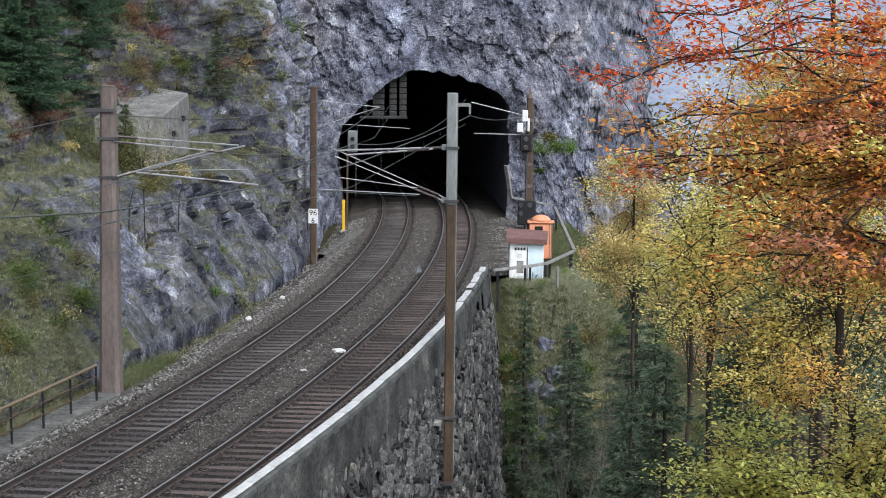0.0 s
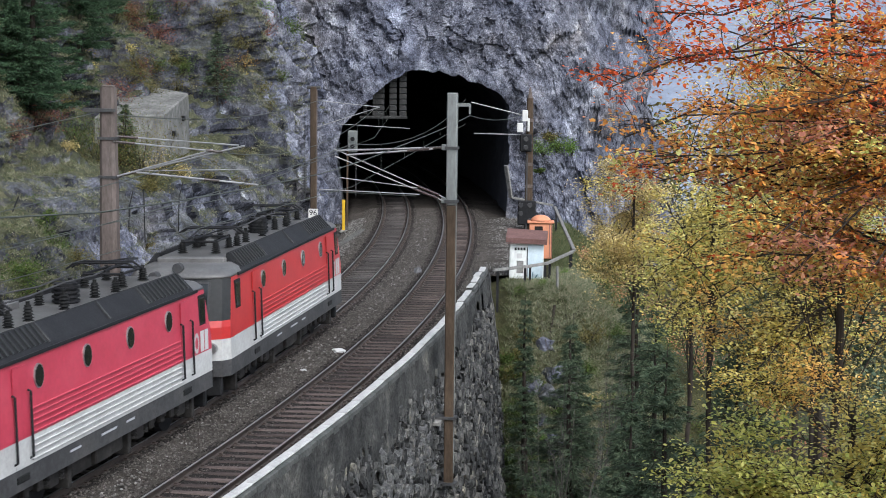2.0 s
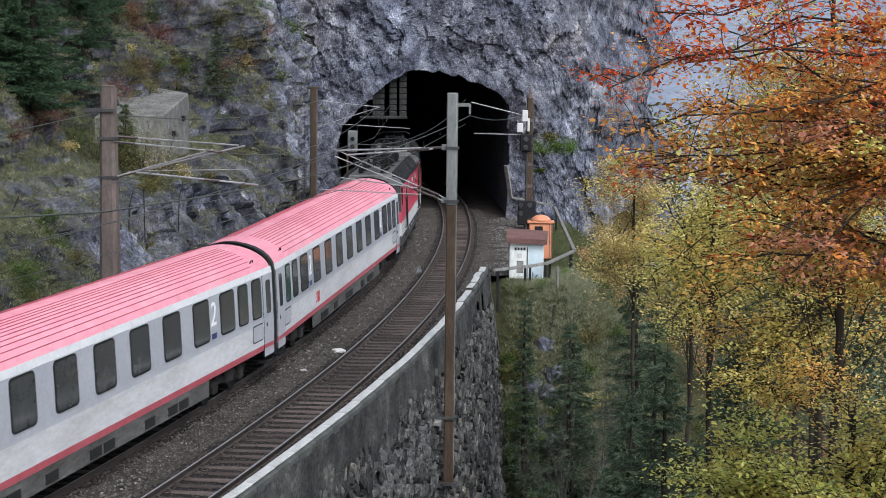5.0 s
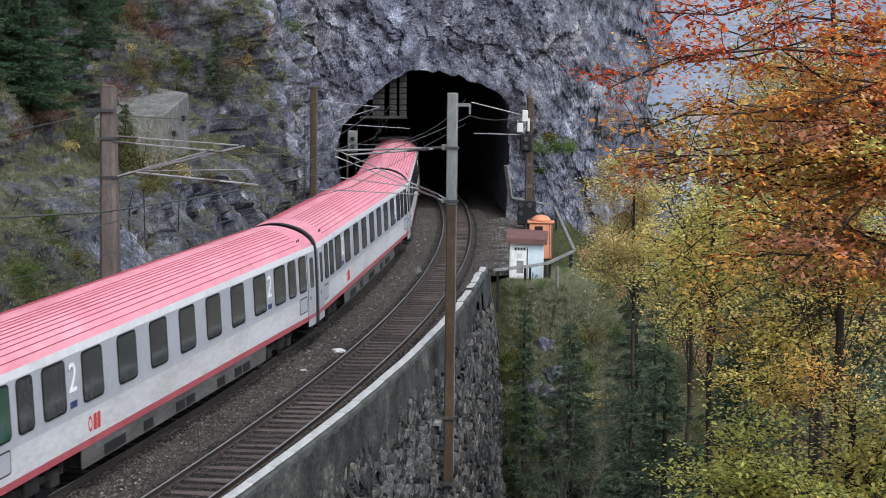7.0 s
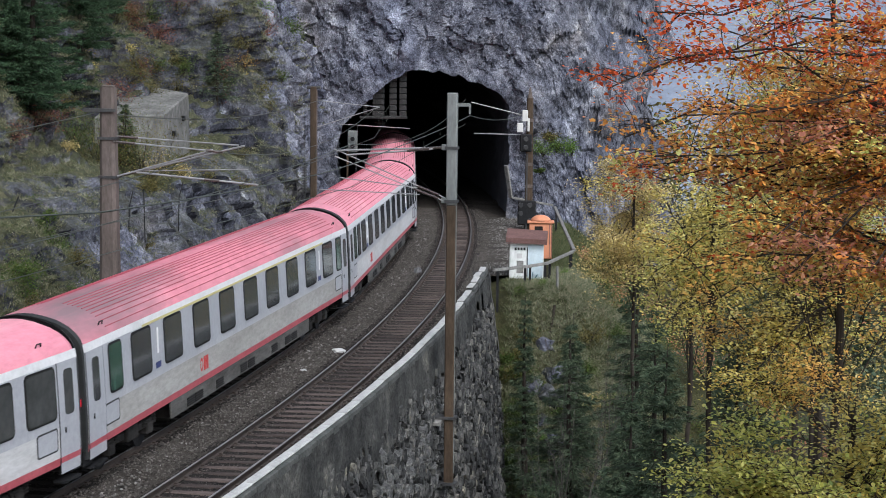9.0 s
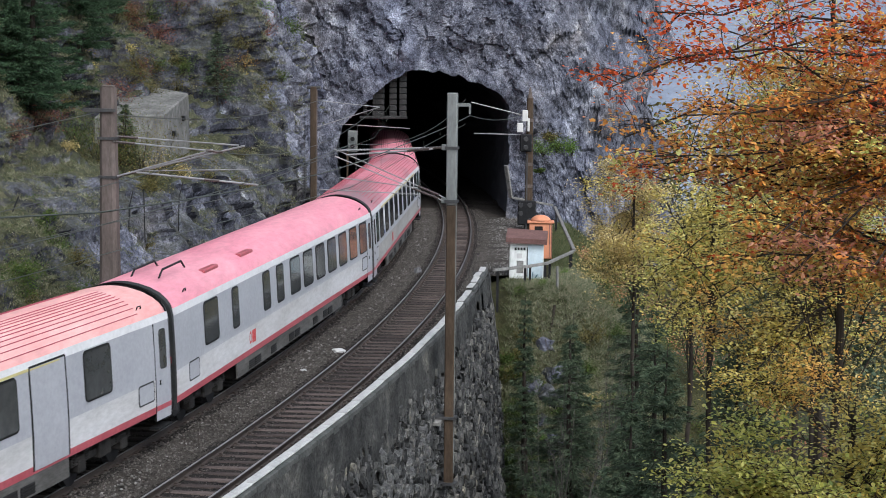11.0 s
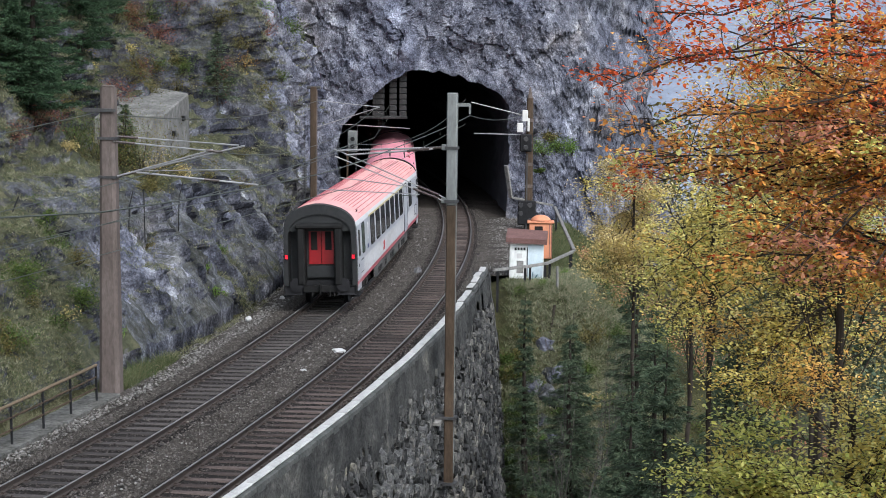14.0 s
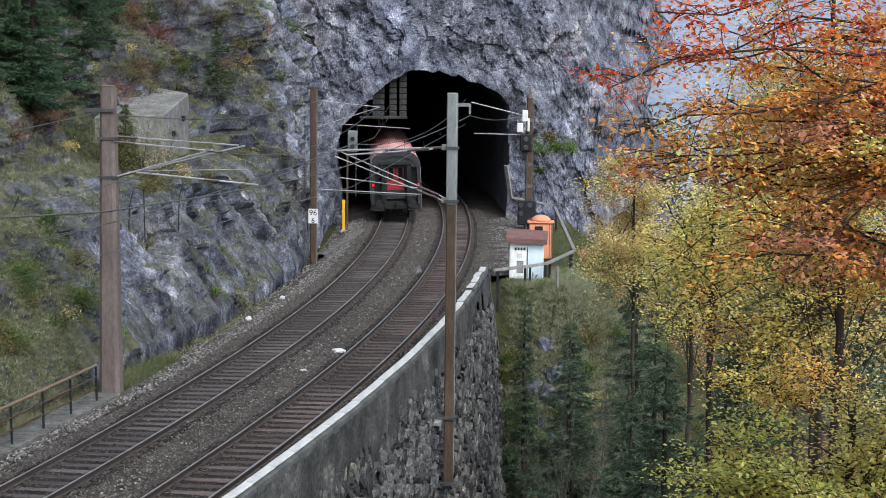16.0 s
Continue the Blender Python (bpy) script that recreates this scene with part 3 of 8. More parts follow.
def strip(x0, x1, zs, proud=0.0, side=-1, thick=0.03):
    """A closed panel that follows the coach side between heights."""
    bm = bmesh.new()
    rings = []
    for x in (x0, x1):
        outer = [bm.verts.new((x, side * (side_y(z) + proud), z)) for z in zs]
        inner = [bm.verts.new((x, side * (side_y(z) - thick), z)) for z in zs]
        rings.append(outer + inner[::-1])
    n = len(rings[0])
    for k in range(n):
        bm.faces.new((rings[0][k], rings[0][(k + 1) % n], rings[1][(k + 1) % n], rings[1][k]))
    bm.faces.new(rings[0])
    bm.faces.new(rings[1][::-1])
    return bm


def rounded_pane(w, h, r, depth):
    """Rounded rectangle plate in x and z, its outer face at y = -depth."""
    pts = []
    for cx, cz, a0 in ((w / 2 - r, h / 2 - r, 0), (-w / 2 + r, h / 2 - r, 90), (-w / 2 + r, -h / 2 + r, 180), (w / 2 - r, -h / 2 + r, 270)):
        for k in range(4):
            a = radians(a0 + 30 * k)
            pts.append((cx + r * math.cos(a), cz + r * math.sin(a)))
    bm = bmesh.new()
    f = [bm.verts.new((x, -depth, z)) for x, z in pts]
    g = [bm.verts.new((x, 0.03, z)) for x, z in pts]
    bm.faces.new(f)
    bm.faces.new(g[::-1])
    for k in range(len(pts)):
        bm.faces.new((f[k], g[k], g[(k + 1) % len(pts)], f[(k + 1) % len(pts)]))
    bmesh.ops.recalc_face_normals(bm, faces=bm.faces)
    return bm


MESHES = {}


def shared(key, make, mat):
    if key not in MESHES:
        bm = make()
        me = bpy.data.meshes.new(key[0])
        bmesh.ops.recalc_face_normals(bm, faces=bm.faces)
        bm.to_mesh(me)
        bm.free()
        me.materials.append(mat)
        MESHES[key] = me
    return MESHES[key]


def text_mesh(body, size, depth, mat):
    cu = bpy.data.curves.new("lettering", "FONT")
    cu.body, cu.size, cu.extrude, cu.align_x, cu.align_y = body, size, depth, "CENTER", "CENTER"
    ob = bpy.data.objects.new("lettering", cu)
    scene.collection.objects.link(ob)
    bpy.context.view_layer.update()
    me = bpy.data.meshes.new_from_object(ob.evaluated_get(bpy.context.evaluated_depsgraph_get()))
    me.materials.clear()
    me.materials.append(mat)
    bpy.data.objects.remove(ob)
    return me


def lathe_wheel(radius):
    bm = bmesh.new()
    tube(bm, (0, -0.07, 0), (0, 0.07, 0), radius, n=24)
    tube(bm, (0, 0.06, 0), (0, 0.1, 0), radius + 0.028, n=24)
    tube(bm, (0, -0.16, 0), (0, 0.0, 0), 0.12, n=12)
    return bm


def coach_bogie(parent, x, turn):
    fr = bmesh.new()
    for sd in (-1, 1):
        box(fr, -1.75, 1.75, sd * 1.0 - 0.09, sd * 1.0 + 0.09, 0.5, 0.68, 0.02)
        for ax in (-1.25, 1.25):
            box(fr, ax - 0.2, ax + 0.2, sd * 1.02 - 0.13, sd * 1.02 + 0.13, 0.32, 0.62, 0.03)
        box(fr, -0.35, 0.35, sd * 1.05 - 0.14, sd * 1.05 + 0.14, 0.42, 0.9, 0.03)
    box(fr, -0.4, 0.4, -1.0, 1.0, 0.5, 0.85, 0.03)
    bg = part("bogie", fr, M_SKIRT, parent, "dusty grey steel bogie, darkened for shade", pose(x, 0, 0, 0, 0, turn))
    for ax in (-1.25, 1.25):
        for sd in (-1, 1):
            part("wheel", shared(("wheel", 0.46), lambda: lathe_wheel(0.46), M_DARK), None, bg, "", pose(ax, sd * 0.76, 0.44, 0, 0, 0 if sd < 0 else 180))
            for dx in (-0.34, 0.34):
                part("coil_spring", shared(("coil_spring",), lambda: spring(0.11, 0.34), M_SKIRT), None, bg, "", pose(ax + dx, sd * 1.05, 0.55))
    return bg


def spring(r, h):
    bm = bmesh.new()
    for k in range(5):
        tube(bm, (0, 0, h * k / 5), (0, 0, h * k / 5 + h / 9), r, n=10)
        tube(bm, (0, 0, h * k / 5), (0, 0, h * (k + 1) / 5), r * 0.7, n=8)
    return bm


ROOF_ARC = [(1.345, 3.34), (1.30, 3.46), (1.20, 3.6), (1.03, 3.75), (0.8, 3.88), (0.5, 3.98), (0.2, 4.04), (0, 4.05)]


def coach_roof(hx):
    """Roof shell with rounded-down ends and its own thickness."""
    arcp = ROOF_ARC + [(-y, z) for y, z in ROOF_ARC[-2::-1]]
    xs = [-hx, -hx + 0.12, -hx + 0.4, -hx + 0.9, 0, hx - 0.9, hx - 0.4, hx - 0.12, hx]
    drop = [0.16, 0.08, 0.025, 0.0, 0.0, 0.0, 0.025, 0.08, 0.16]
    bm = bmesh.new()
    rows = []
    for x, d in zip(xs, drop):
        rows.append([bm.verts.new((x, y * (1 - d * 0.10), 3.34 + (z - 3.34) * (1 - d * 0.9))) for y, z in arcp])
    for a, b in zip(rows, rows[1:]):
        for k in range(len(arcp) - 1):
            bm.faces.new((a[k], a[k + 1], b[k + 1], b[k]))
    bm.faces.new(rows[0])
    bm.faces.new(rows[-1][::-1])
    return bm


def end_face(parent, sx, hx):
    """Dark end of a coach with gangway, doors, lamps, buffers."""
    sec = [(1.40, 0.75)] + SIDE + ROOF_ARC[1:]
    ring = sec + [(-y, z) for y, z in sec[-2::-1]]
    bm = bmesh.new()
    out = [bm.verts.new((sx * (hx - 0.02), y * 0.998, z)) for y, z in ring]
    edge = [bm.verts.new((sx * (hx + 0.09), y * 0.985, 0.85 + (z - 0.85) * 0.985)) for y, z in ring]
    inn = [bm.verts.new((sx * (hx + 0.09), y * 0.86, 0.95 + (z - 0.95) * 0.87)) for y, z in ring]
    deep = [bm.verts.new((sx * (hx - 0.4), y * 0.84, 0.95 + (z - 0.95) * 0.85)) for y, z in ring]
    n = len(ring)
    for a, b in ((out, edge), (edge, inn), (inn, deep)):
        for k in range(n):
            bm.faces.new((a[k], a[(k + 1) % n], b[(k + 1) % n], b[k]))
    bm.faces.new(deep)
    part("end_wall", bm, M_CABGREY, parent, "dark grey coach end with a recessed face")
    hd = bmesh.new()
    top = [(y * 0.87, 0.95 + (z - 0.95) * 0.88) for y, z in ROOF_ARC]
    outline = [(1.17, 3.0)] + top + [(-y, z) for y, z in top[-2::-1]] + [(-1.17, 3.0)]
    near, far = ([hd.verts.new((sx * (hx + d), y, z)) for y, z in outline] for d in (0.02, -0.3))
    hd.faces.new(near)
    hd.faces.new(far[::-1])
    for k in range(len(outline)):
        hd.faces.new((near[k], near[(k + 1) % len(outline)], far[(k + 1) % len(outline)], far[k]))
    part("end_header", hd, M_CABGREY, parent, "dark panel above the gangway")
    g = bmesh.new()
    for sd in (-1, 1):
        box(g, min(sx * (hx - 0.4), sx * (hx + 0.3)), max(sx * (hx - 0.4), sx * (hx + 0.3)), sd * 0.7 - 0.14, sd * 0.7 + 0.14, 0.98, 3.3, 0.06)
    box(g, min(sx * (hx - 0.4), sx * (hx + 0.34)), max(sx * (hx - 0.4), sx * (hx + 0.34)), -0.9, 0.9, 3.1, 3.3, 0.06)
    part("gangway_bellows", g, M_BLACK, parent, "black rubber gangway tubes")
    for sd in (-1, 1):
        d = part("end_door", boxed(sx * (hx - 0.43), sx * (hx - 0.35), sd * 0.01 if sd > 0 else -0.47, 0.47 if sd > 0 else -0.01, 1.72, 3.05, bevel=0.01), M_ENDRED, parent, "bright red sliding end door")
        part("door_window", boxed(sx * (hx - 0.355), sx * (hx - 0.34), sd * 0.27 - 0.12, sd * 0.27 + 0.12, 2.25, 2.95, bevel=0.005), M_BLACK, d)
        lamp = part("tail_lamp_box", boxed(sx * (hx + 0.07), sx * (hx + 0.13), sd * 1.26 - 0.07, sd * 1.26 + 0.07, 1.95, 2.15, bevel=0.015), M_DARK, parent)
        part("lens", boxed(sx * (hx + 0.12), sx * (hx + 0.15), sd * 1.26 - 0.05, sd * 1.26 + 0.05, 1.98, 2.12, bevel=0.01), M_TAIL if sx < 0 else M_SIGNRED, lamp, "red tail lamp")
        bf = bmesh.new()
        tube(bf, (sx * hx, sd * 0.875, 1.0), (sx * (hx + 0.22), sd * 0.875, 1.0), 0.11, n=12)
        tube(bf, (sx * (hx + 0.2), sd * 0.875, 1.0), (sx * (hx + 0.25), sd * 0.875, 1.0), 0.26, n=16)
        part("buffer", bf, M_DARK, parent, "round steel buffer")
        part("corner_step", boxed(sx * (hx - 0.35), sx * (hx + 0.16), sd * 1.0 - 0.33, sd * 1.0 + 0.33, 0.62, 0.95, bevel=0.04), M_DARK, parent)
    part("door_sill", boxed(sx * (hx - 0.4), sx * (hx - 0.1), -0.52, 0.52, 1.25, 1.7, bevel=0.01), M_CABGREY, parent)
    c = bmesh.new()
    tube(c, (sx * hx, 0, 1.0), (sx * (hx + 0.25), 0, 0.98), 0.06, n=8)
    tube(c, (sx * (hx + 0.25), 0, 1.02), (sx * (hx + 0.2), 0, 0.62), 0.04, n=8)
    for y in (-0.35, 0.3, -0.5):
        tube(c, (sx * hx, y, 0.98), (sx * (hx + 0.15), y * 1.05, 0.55), 0.03, n=6)
    box(c, sx * hx - 0.1, sx * hx + 0.1, -0.65, 0.65, 0.7, 0.95, 0.02)
    part("coupling", c, M_BLACK, parent, "screw coupling with hoses")


def emblem(parent, x, z, scale, mat, side=-1, y=None):
    """Rail operator's mark as plain shapes: a ring and two blocks."""
    yy = side * ((side_y(z) if y is None else y) + 0.004)
    bm = bmesh.new()
    for k in range(16):
        a, b = 2 * math.pi * k / 16, 2 * math.pi * (k + 1) / 16
        vs = []
        for ang, rad in ((a, 1), (b, 1), (b, 0.6), (a, 0.6)):
            vs.append(bm.verts.new((x + (-0.2 + math.cos(ang) * 0.17 * rad) * scale, yy, z + math.sin(ang) * 0.25 * rad * scale)))
        bm.faces.new(vs)
    for dx in (0.06, 0.36):
        box(bm, x + dx * scale, x + (dx + 0.24) * scale, yy - 0.004, yy + 0.004, z - 0.25 * scale, z + 0.25 * scale, 0.003)
    part("emblem", bm, mat, parent, "plain operator mark")


def coach(label, windows, roof, klass="", klass_x=(), mark_x=None, doors=((-13.0, -11.95), (12.1, 13.0)), bag=None, ribs=True, extras=None, paint=M_CREAM):
    """Passenger coach 26.4 m long, x forward, wheels on z = 0. windows: (x0, x1, green)."""
    hx = 13.05
    c = thing("passenger_coach", label, "railway coach", group="coaches of the train")
    for sd in (-1, 1):
        part("lower_panel", strip(-hx, hx, [1.09, 1.3, 1.5, 1.75], 0, sd), paint, c, "dusty off-white lower side")
        part("window_band", strip(-hx, hx, [1.75, 2.1, 2.4, 2.8, 3.16], 0, sd), M_BAND, c, "grey window band")
        part("cantrail", strip(-hx, hx, [3.16, 3.25, 3.34], 0.004, sd), M_CANT, c, "white strip under the roof")
        part("stripe", strip(-hx, hx, [0.92, 1.09], 0.003, sd), M_STRIPE, c, "red stripe along the sill")
        part("skirt", boxed(-7.2, 7.2, sd * 1.36 - 0.03, sd * 1.36 + 0.03, 0.46, 0.93, bevel=0.01), M_SKIRTL, c, "dusty grey underframe skirt, shade put into its colour")
        for x in (-5.6, -4.9, -3.0, -0.6, 0.2, 2.8, 4.4, 5.2):
            g = part("skirt_grille", boxed(x - 0.32, x + 0.32, sd * 1.395 - 0.012, sd * 1.395 + 0.012, 0.52, 0.76, bevel=0.004), M_DARK, c)
            for k in range(4):
                part("slat", shared(("slat",), lambda: boxed(-0.3, 0.3, -0.012, 0.012, -0.012, 0.012), M_SKIRT), None, g, "", pose(x, sd * 1.41, 0.55 + 0.06 * k))
        for x0, x1, green in windows:
            w = x1 - x0
            m = pose((x0 + x1) / 2, sd * 1.392, 2.54, -1.6 * (-sd), 0, 0 if sd < 0 else 180)
            fr = part("window", shared(("window", round(w, 2)), lambda: rounded_pane(w, 1.18, 0.14, 0.022), M_BLACK), None, c, "", m)
            part("pane", shared(("pane", round(w, 2), green), lambda: rounded_pane(w - 0.1, 1.08, 0.11, 0.028), M_GREENGL if green else M_GLASS), None, fr)
        for x0, x1 in doors:
            d = part("door", strip(x0, x1, [0.72, 1.1, 1.75, 2.4, 3.16], 0.012, sd), M_BAND, c, "grey entrance door")
            part("door_edge", strip(x0 - 0.035, x0, [0.72, 1.1, 1.75, 2.4, 3.16], 0.006, sd), M_BLACK, d)
            part("door_edge", strip(x1, x1 + 0.035, [0.72, 1.1, 1.75, 2.4, 3.16], 0.006, sd), M_BLACK, d)
            part("door_stripe", strip(x0, x1, [0.92, 1.09], 0.016, sd), M_STRIPE, d)
            wx = (x0 + x1) / 2
            part("pane", shared(("pane", 0.4), lambda: rounded_pane(0.4, 1.0, 0.1, 0.035), M_GLASS), None, d, "", pose(wx, sd * 1.392, 2.48, -1.6 * (-sd), 0, 0 if sd < 0 else 180))
            part("door_handle", boxed(wx - 0.25, wx - 0.2, sd * 1.43 - 0.01, sd * 1.43 + 0.01, 1.6, 1.72), M_DARK, d)
            part("step", boxed(x0 + 0.05, x1 - 0.05, sd * 1.3 - 0.14, sd * 1.3 + 0.14, 0.5, 0.55), M_DARK, d)
        for px in (-11.5, 11.5):
            part("filler_panel", shared(("filler",), lambda: rounded_pane(0.95, 0.52, 0.08, 0.012), M_FRAME), None, c, "", pose(px, sd * 1.405, 1.52, 0, 0, 0 if sd < 0 else 180))
            part("vent_panel", shared(("filler2",), lambda: rounded_pane(0.86, 0.44, 0.06, 0.016), M_BAND), None, c, "", pose(px, sd * 1.405, 1.52, 0, 0, 0 if sd < 0 else 180))
        if klass == "1":
            part("class_line", strip(min(w[0] for w in windows) + 2.4, max(w[1] for w in windows) - 2.6, [3.14, 3.2], 0.012, sd), M_YELLOW, c, "yellow first class line")
        for kx in klass_x:
            me = MESHES.setdefault(("numeral", klass), text_mesh(klass, 0.95, 0.006, M_NUMERAL)) if klass else None
            if me:
                part("class_numeral", me, None, c, "white class numeral", pose(kx, sd * 1.408, 2.62, 90, 0, 0 if sd < 0 else 180))
            part("pictogram", boxed(kx - 0.19, kx + 0.19, sd * 1.41 - 0.008, sd * 1.41 + 0.008, 1.97, 2.12), M_BLUE, c, "small blue pictogram panel")
        if mark_x is not None:
            emblem(c, mark_x, 1.42, 0.75, M_SIGNRED, sd)
        if bag:
            d = part("luggage_door", strip(bag[0], bag[1], [0.98, 1.1, 1.75, 2.4, 3.2], 0.014, sd), M_BAND, c, "grey luggage compartment door")
            for xx in bag:
                part("door_edge", strip(xx - 0.03, xx + 0.02, [0.98, 1.1, 1.75, 2.4, 3.2], 0.02, sd), M_BLACK, d)
            part("door_edge", strip(bag[0], bag[1], [3.19, 3.23], 0.02, sd), M_BLACK, d)
    part("roof", coach_roof(hx - 0.07), ROOFS[roof], c, "red painted roof", smooth=True)
    if ribs:
        rib = lambda: boxed(-11.4, 11.4, -0.011, 0.011, -0.004, 0.012)
        for k in range(10):
            for sd in (-1, 1):
                y = 1.27 - k * 0.112
                z = float(np.interp(y, [q[0] for q in ROOF_ARC[::-1]], [q[1] for q in ROOF_ARC[::-1]]))
                part("roof_rib", shared(("roof_rib",), rib, M_ROOFLINE), None, c, "", pose(0, sd * y, z + 0.002))
    for x in (-11.6, 11.6):
        for sd in (-1, 1):
            part("roof_handle", tubed([(x - 0.12, sd * 1.22, 3.58), (x - 0.1, sd * 1.24, 3.66), (x + 0.1, sd * 1.24, 3.66), (x + 0.12, sd * 1.22, 3.58)], 0.016), M_DARK, c)
    part("floor_pan", boxed(-12.9, 12.9, -1.3, 1.3, 0.86, 1.12), M_DARK, c)
    ub = bmesh.new()
    for x, l in ((-6.1, 1.6), (-3.4, 2.2), (0.4, 2.6), (3.8, 2.4), (6.3, 0.9)):
        box(ub, x - l / 2, x + l / 2, -1.25, 1.25, 0.4, 0.95, 0.03)
    part("underfloor_equipment", ub, M_SKIRT, c)
    kink = math.degrees(math.asin(9.5 / R))
    for x in (-9.5, 9.5):
        coach_bogie(c, x, kink if x > 0 else -kink)
    for sx in (-1, 1):
        end_face(c, sx, hx)
    if extras:
        extras(c)
    return c


SECOND = [(-11.65, -10.95, True), (-10.6, -9.78, False)] + [(-9.3 + 2.2 * k, -8.06 + 2.2 * k, False) for k in range(8)] + \
         [(8.25, 9.45, False), (9.8, 10.66, False), (11.05, 11.9, False)]
FIRST = [(-11.6, -10.72, True)] + [(-10.05 + 2.415 * k, -8.63 + 2.415 * k, False) for k in range(9)] + [(11.25, 12.0, True)]
DINER = [(-10.44, -9.05, False), (-7.6, -6.9, False), (-4.1, -3.25, False), (-2.4, -1.5, False)] + [(-0.6 + 1.87 * k, 0.75 + 1.87 * k, False) for k in range(7)]
LAST = [(-11.45, -10.6, True)] + [(-8.5 + 2.0 * k, -7.1 + 2.0 * k, False) for k in range(7)] + [(8.1, 9.55, False)]


def diner_roof(c):
    for y in (-0.75, 0.0):
        part("pantograph_bar", tubed([(-12.2, y, 4.02), (-11.9, y, 4.2), (-10.2, y * 0.98, 4.22), (-9.9, y * 0.98, 4.02)], 0.03), M_DARK, c, "bent roof rail")
    for x in (-8.4, -4.6):
        part("roof_hatch", boxed(x - 0.7, x + 0.7, -1.06, -0.72, 3.72, 3.84, bevel=0.03), M_STRIPE, c, "dark red roof hatch")


# ---- locomotives ----
def loco_outline(z):
    """Plan outline of the loco body at a height."""
    top = max(0.0, z - 2.2)
    e = 7.65 - 0.28 * top
    y = 1.5 - 0.04 * top
    pts = [(e - 0.42, y), (e - 0.15, y * 0.88), (e, y * 0.62)]
    right = [(x, -yy) for x, yy in pts]
    left = [(x, yy) for x, yy in reversed(pts)]
    front = right + left
    return front + [(-x, -yy) for x, yy in front]


def loco_band(zs, grow=0.0, only=None):
    bm = bmesh.new()
    rings = []
    for z in zs:
        rings.append([bm.verts.new((x * (1 + grow / 7), y * (1 + grow / 1.5), z)) for x, y in loco_outline(z)])
    n = len(rings[0])
    for a, b in zip(rings, rings[1:]):
        for k in range(n):
            if only is None or k in only:
                bm.faces.new((a[k], a[(k + 1) % n], b[(k + 1) % n], b[k]))
    if only is not None:
        bmesh.ops.delete(bm, geom=[v for v in bm.verts if not v.link_faces], context="VERTS")
    else:
        bm.faces.new(rings[0][::-1])
        bm.faces.new(rings[-1])
    return bm


def loco_bogie(parent, x):
    fr = bmesh.new()
    for sd in (-1, 1):
        box(fr, -2.2, 2.2, sd * 1.12 - 0.08, sd * 1.12 + 0.08, 0.55, 0.85, 0.03)
        for ax in (-1.45, 1.45):
            box(fr, ax - 0.26, ax + 0.26, sd * 1.15 - 0.14, sd * 1.15 + 0.14, 0.4, 0.85, 0.04)
            box(fr, ax - 0.62, ax - 0.46, sd * 1.15 - 0.1, sd * 1.15 + 0.1, 0.45, 0.95, 0.02)
            box(fr, ax + 0.46, ax + 0.62, sd * 1.15 - 0.1, sd * 1.15 + 0.1, 0.45, 0.95, 0.02)
        for bx in (-0.7, 0.0, 0.7):
            box(fr, bx - 0.14, bx + 0.14, sd * 1.2 - 0.12, sd * 1.2 + 0.12, 0.5, 0.98, 0.03)
        box(fr, 2.1, 2.3, sd * 1.12 - 0.2, sd * 1.12 + 0.2, 0.2, 0.85, 0.02)
        box(fr, -2.3, -2.1, sd * 1.12 - 0.2, sd * 1.12 + 0.2, 0.2, 0.85, 0.02)
    box(fr, -1.9, 1.9, -1.0, 1.0, 0.5, 0.8, 0.03)
    bg = part("bogie", fr, M_SKIRT, parent, "dusty steel loco bogie, darkened for shade", pose(x, 0, 0))
    for ax in (-1.45, 1.45):
        for sd in (-1, 1):
            part("wheel", shared(("wheel", 0.63), lambda: lathe_wheel(0.63), M_DARK), None, bg, "", pose(ax, sd * 0.76, 0.61, 0, 0, 0 if sd < 0 else 180))
            for dx in (-0.36, 0.36):
                part("coil_spring", shared(("coil_spring", 2), lambda: spring(0.12, 0.42), M_SKIRT), None, bg, "", pose(ax + dx, sd * 1.22, 0.5))


def insulator(h):
    bm = bmesh.new()
    n = 5
    for k in range(n):
        z = h * k / n
        tube(bm, (0, 0, z), (0, 0, z + h / n * 0.5), 0.15 - 0.05 * k / n, 0.1 - 0.03 * k / n, n=12)
        tube(bm, (0, 0, z + h / n * 0.5), (0, 0, z + h / n), 0.08, n=10)
    tube(bm, (0, 0, h), (0, 0, h + 0.08), 0.05, n=8)
    return bm


def pantograph(parent, x, sgn):
    bm = bmesh.new()
    z = 4.32
    for y in (-0.5, 0.5):
        tube(bm, (x - 0.75, y, z), (x + 0.75, y, z), 0.035)
    for dx in (-0.75, 0.75):
        tube(bm, (x + dx, -0.5, z), (x + dx, 0.5, z), 0.035)
    tube(bm, (x - sgn * 0.6, 0, z + 0.05), (x + sgn * 1.35, 0, z + 0.16), 0.045)
    for y in (-0.35, 0.35):
        tube(bm, (x + sgn * 1.35, y * 0.3, z + 0.16), (x - sgn * 0.7, y, z + 0.24), 0.025)
    for dx in (-0.18, 0.18):
        pts = [(x - sgn * 0.6 + dx, y, z + 0.28 - (0.16 if abs(y) > 0.8 else 0)) for y in (-0.95, -0.7, 0, 0.7, 0.95)]
        for a, b in zip(pts, pts[1:]):
            tube(bm, a, b, 0.028)
    pt = part("pantograph", bm, M_DARK, parent, "folded black pantograph")
    for dx in (-0.7, 0.7):
        for y in (-0.5, 0.5):
            part("insulator", shared(("insulator", 0.3), lambda: insulator(0.3), M_BLACK), None, pt, "", pose(x + dx, y, 4.0))


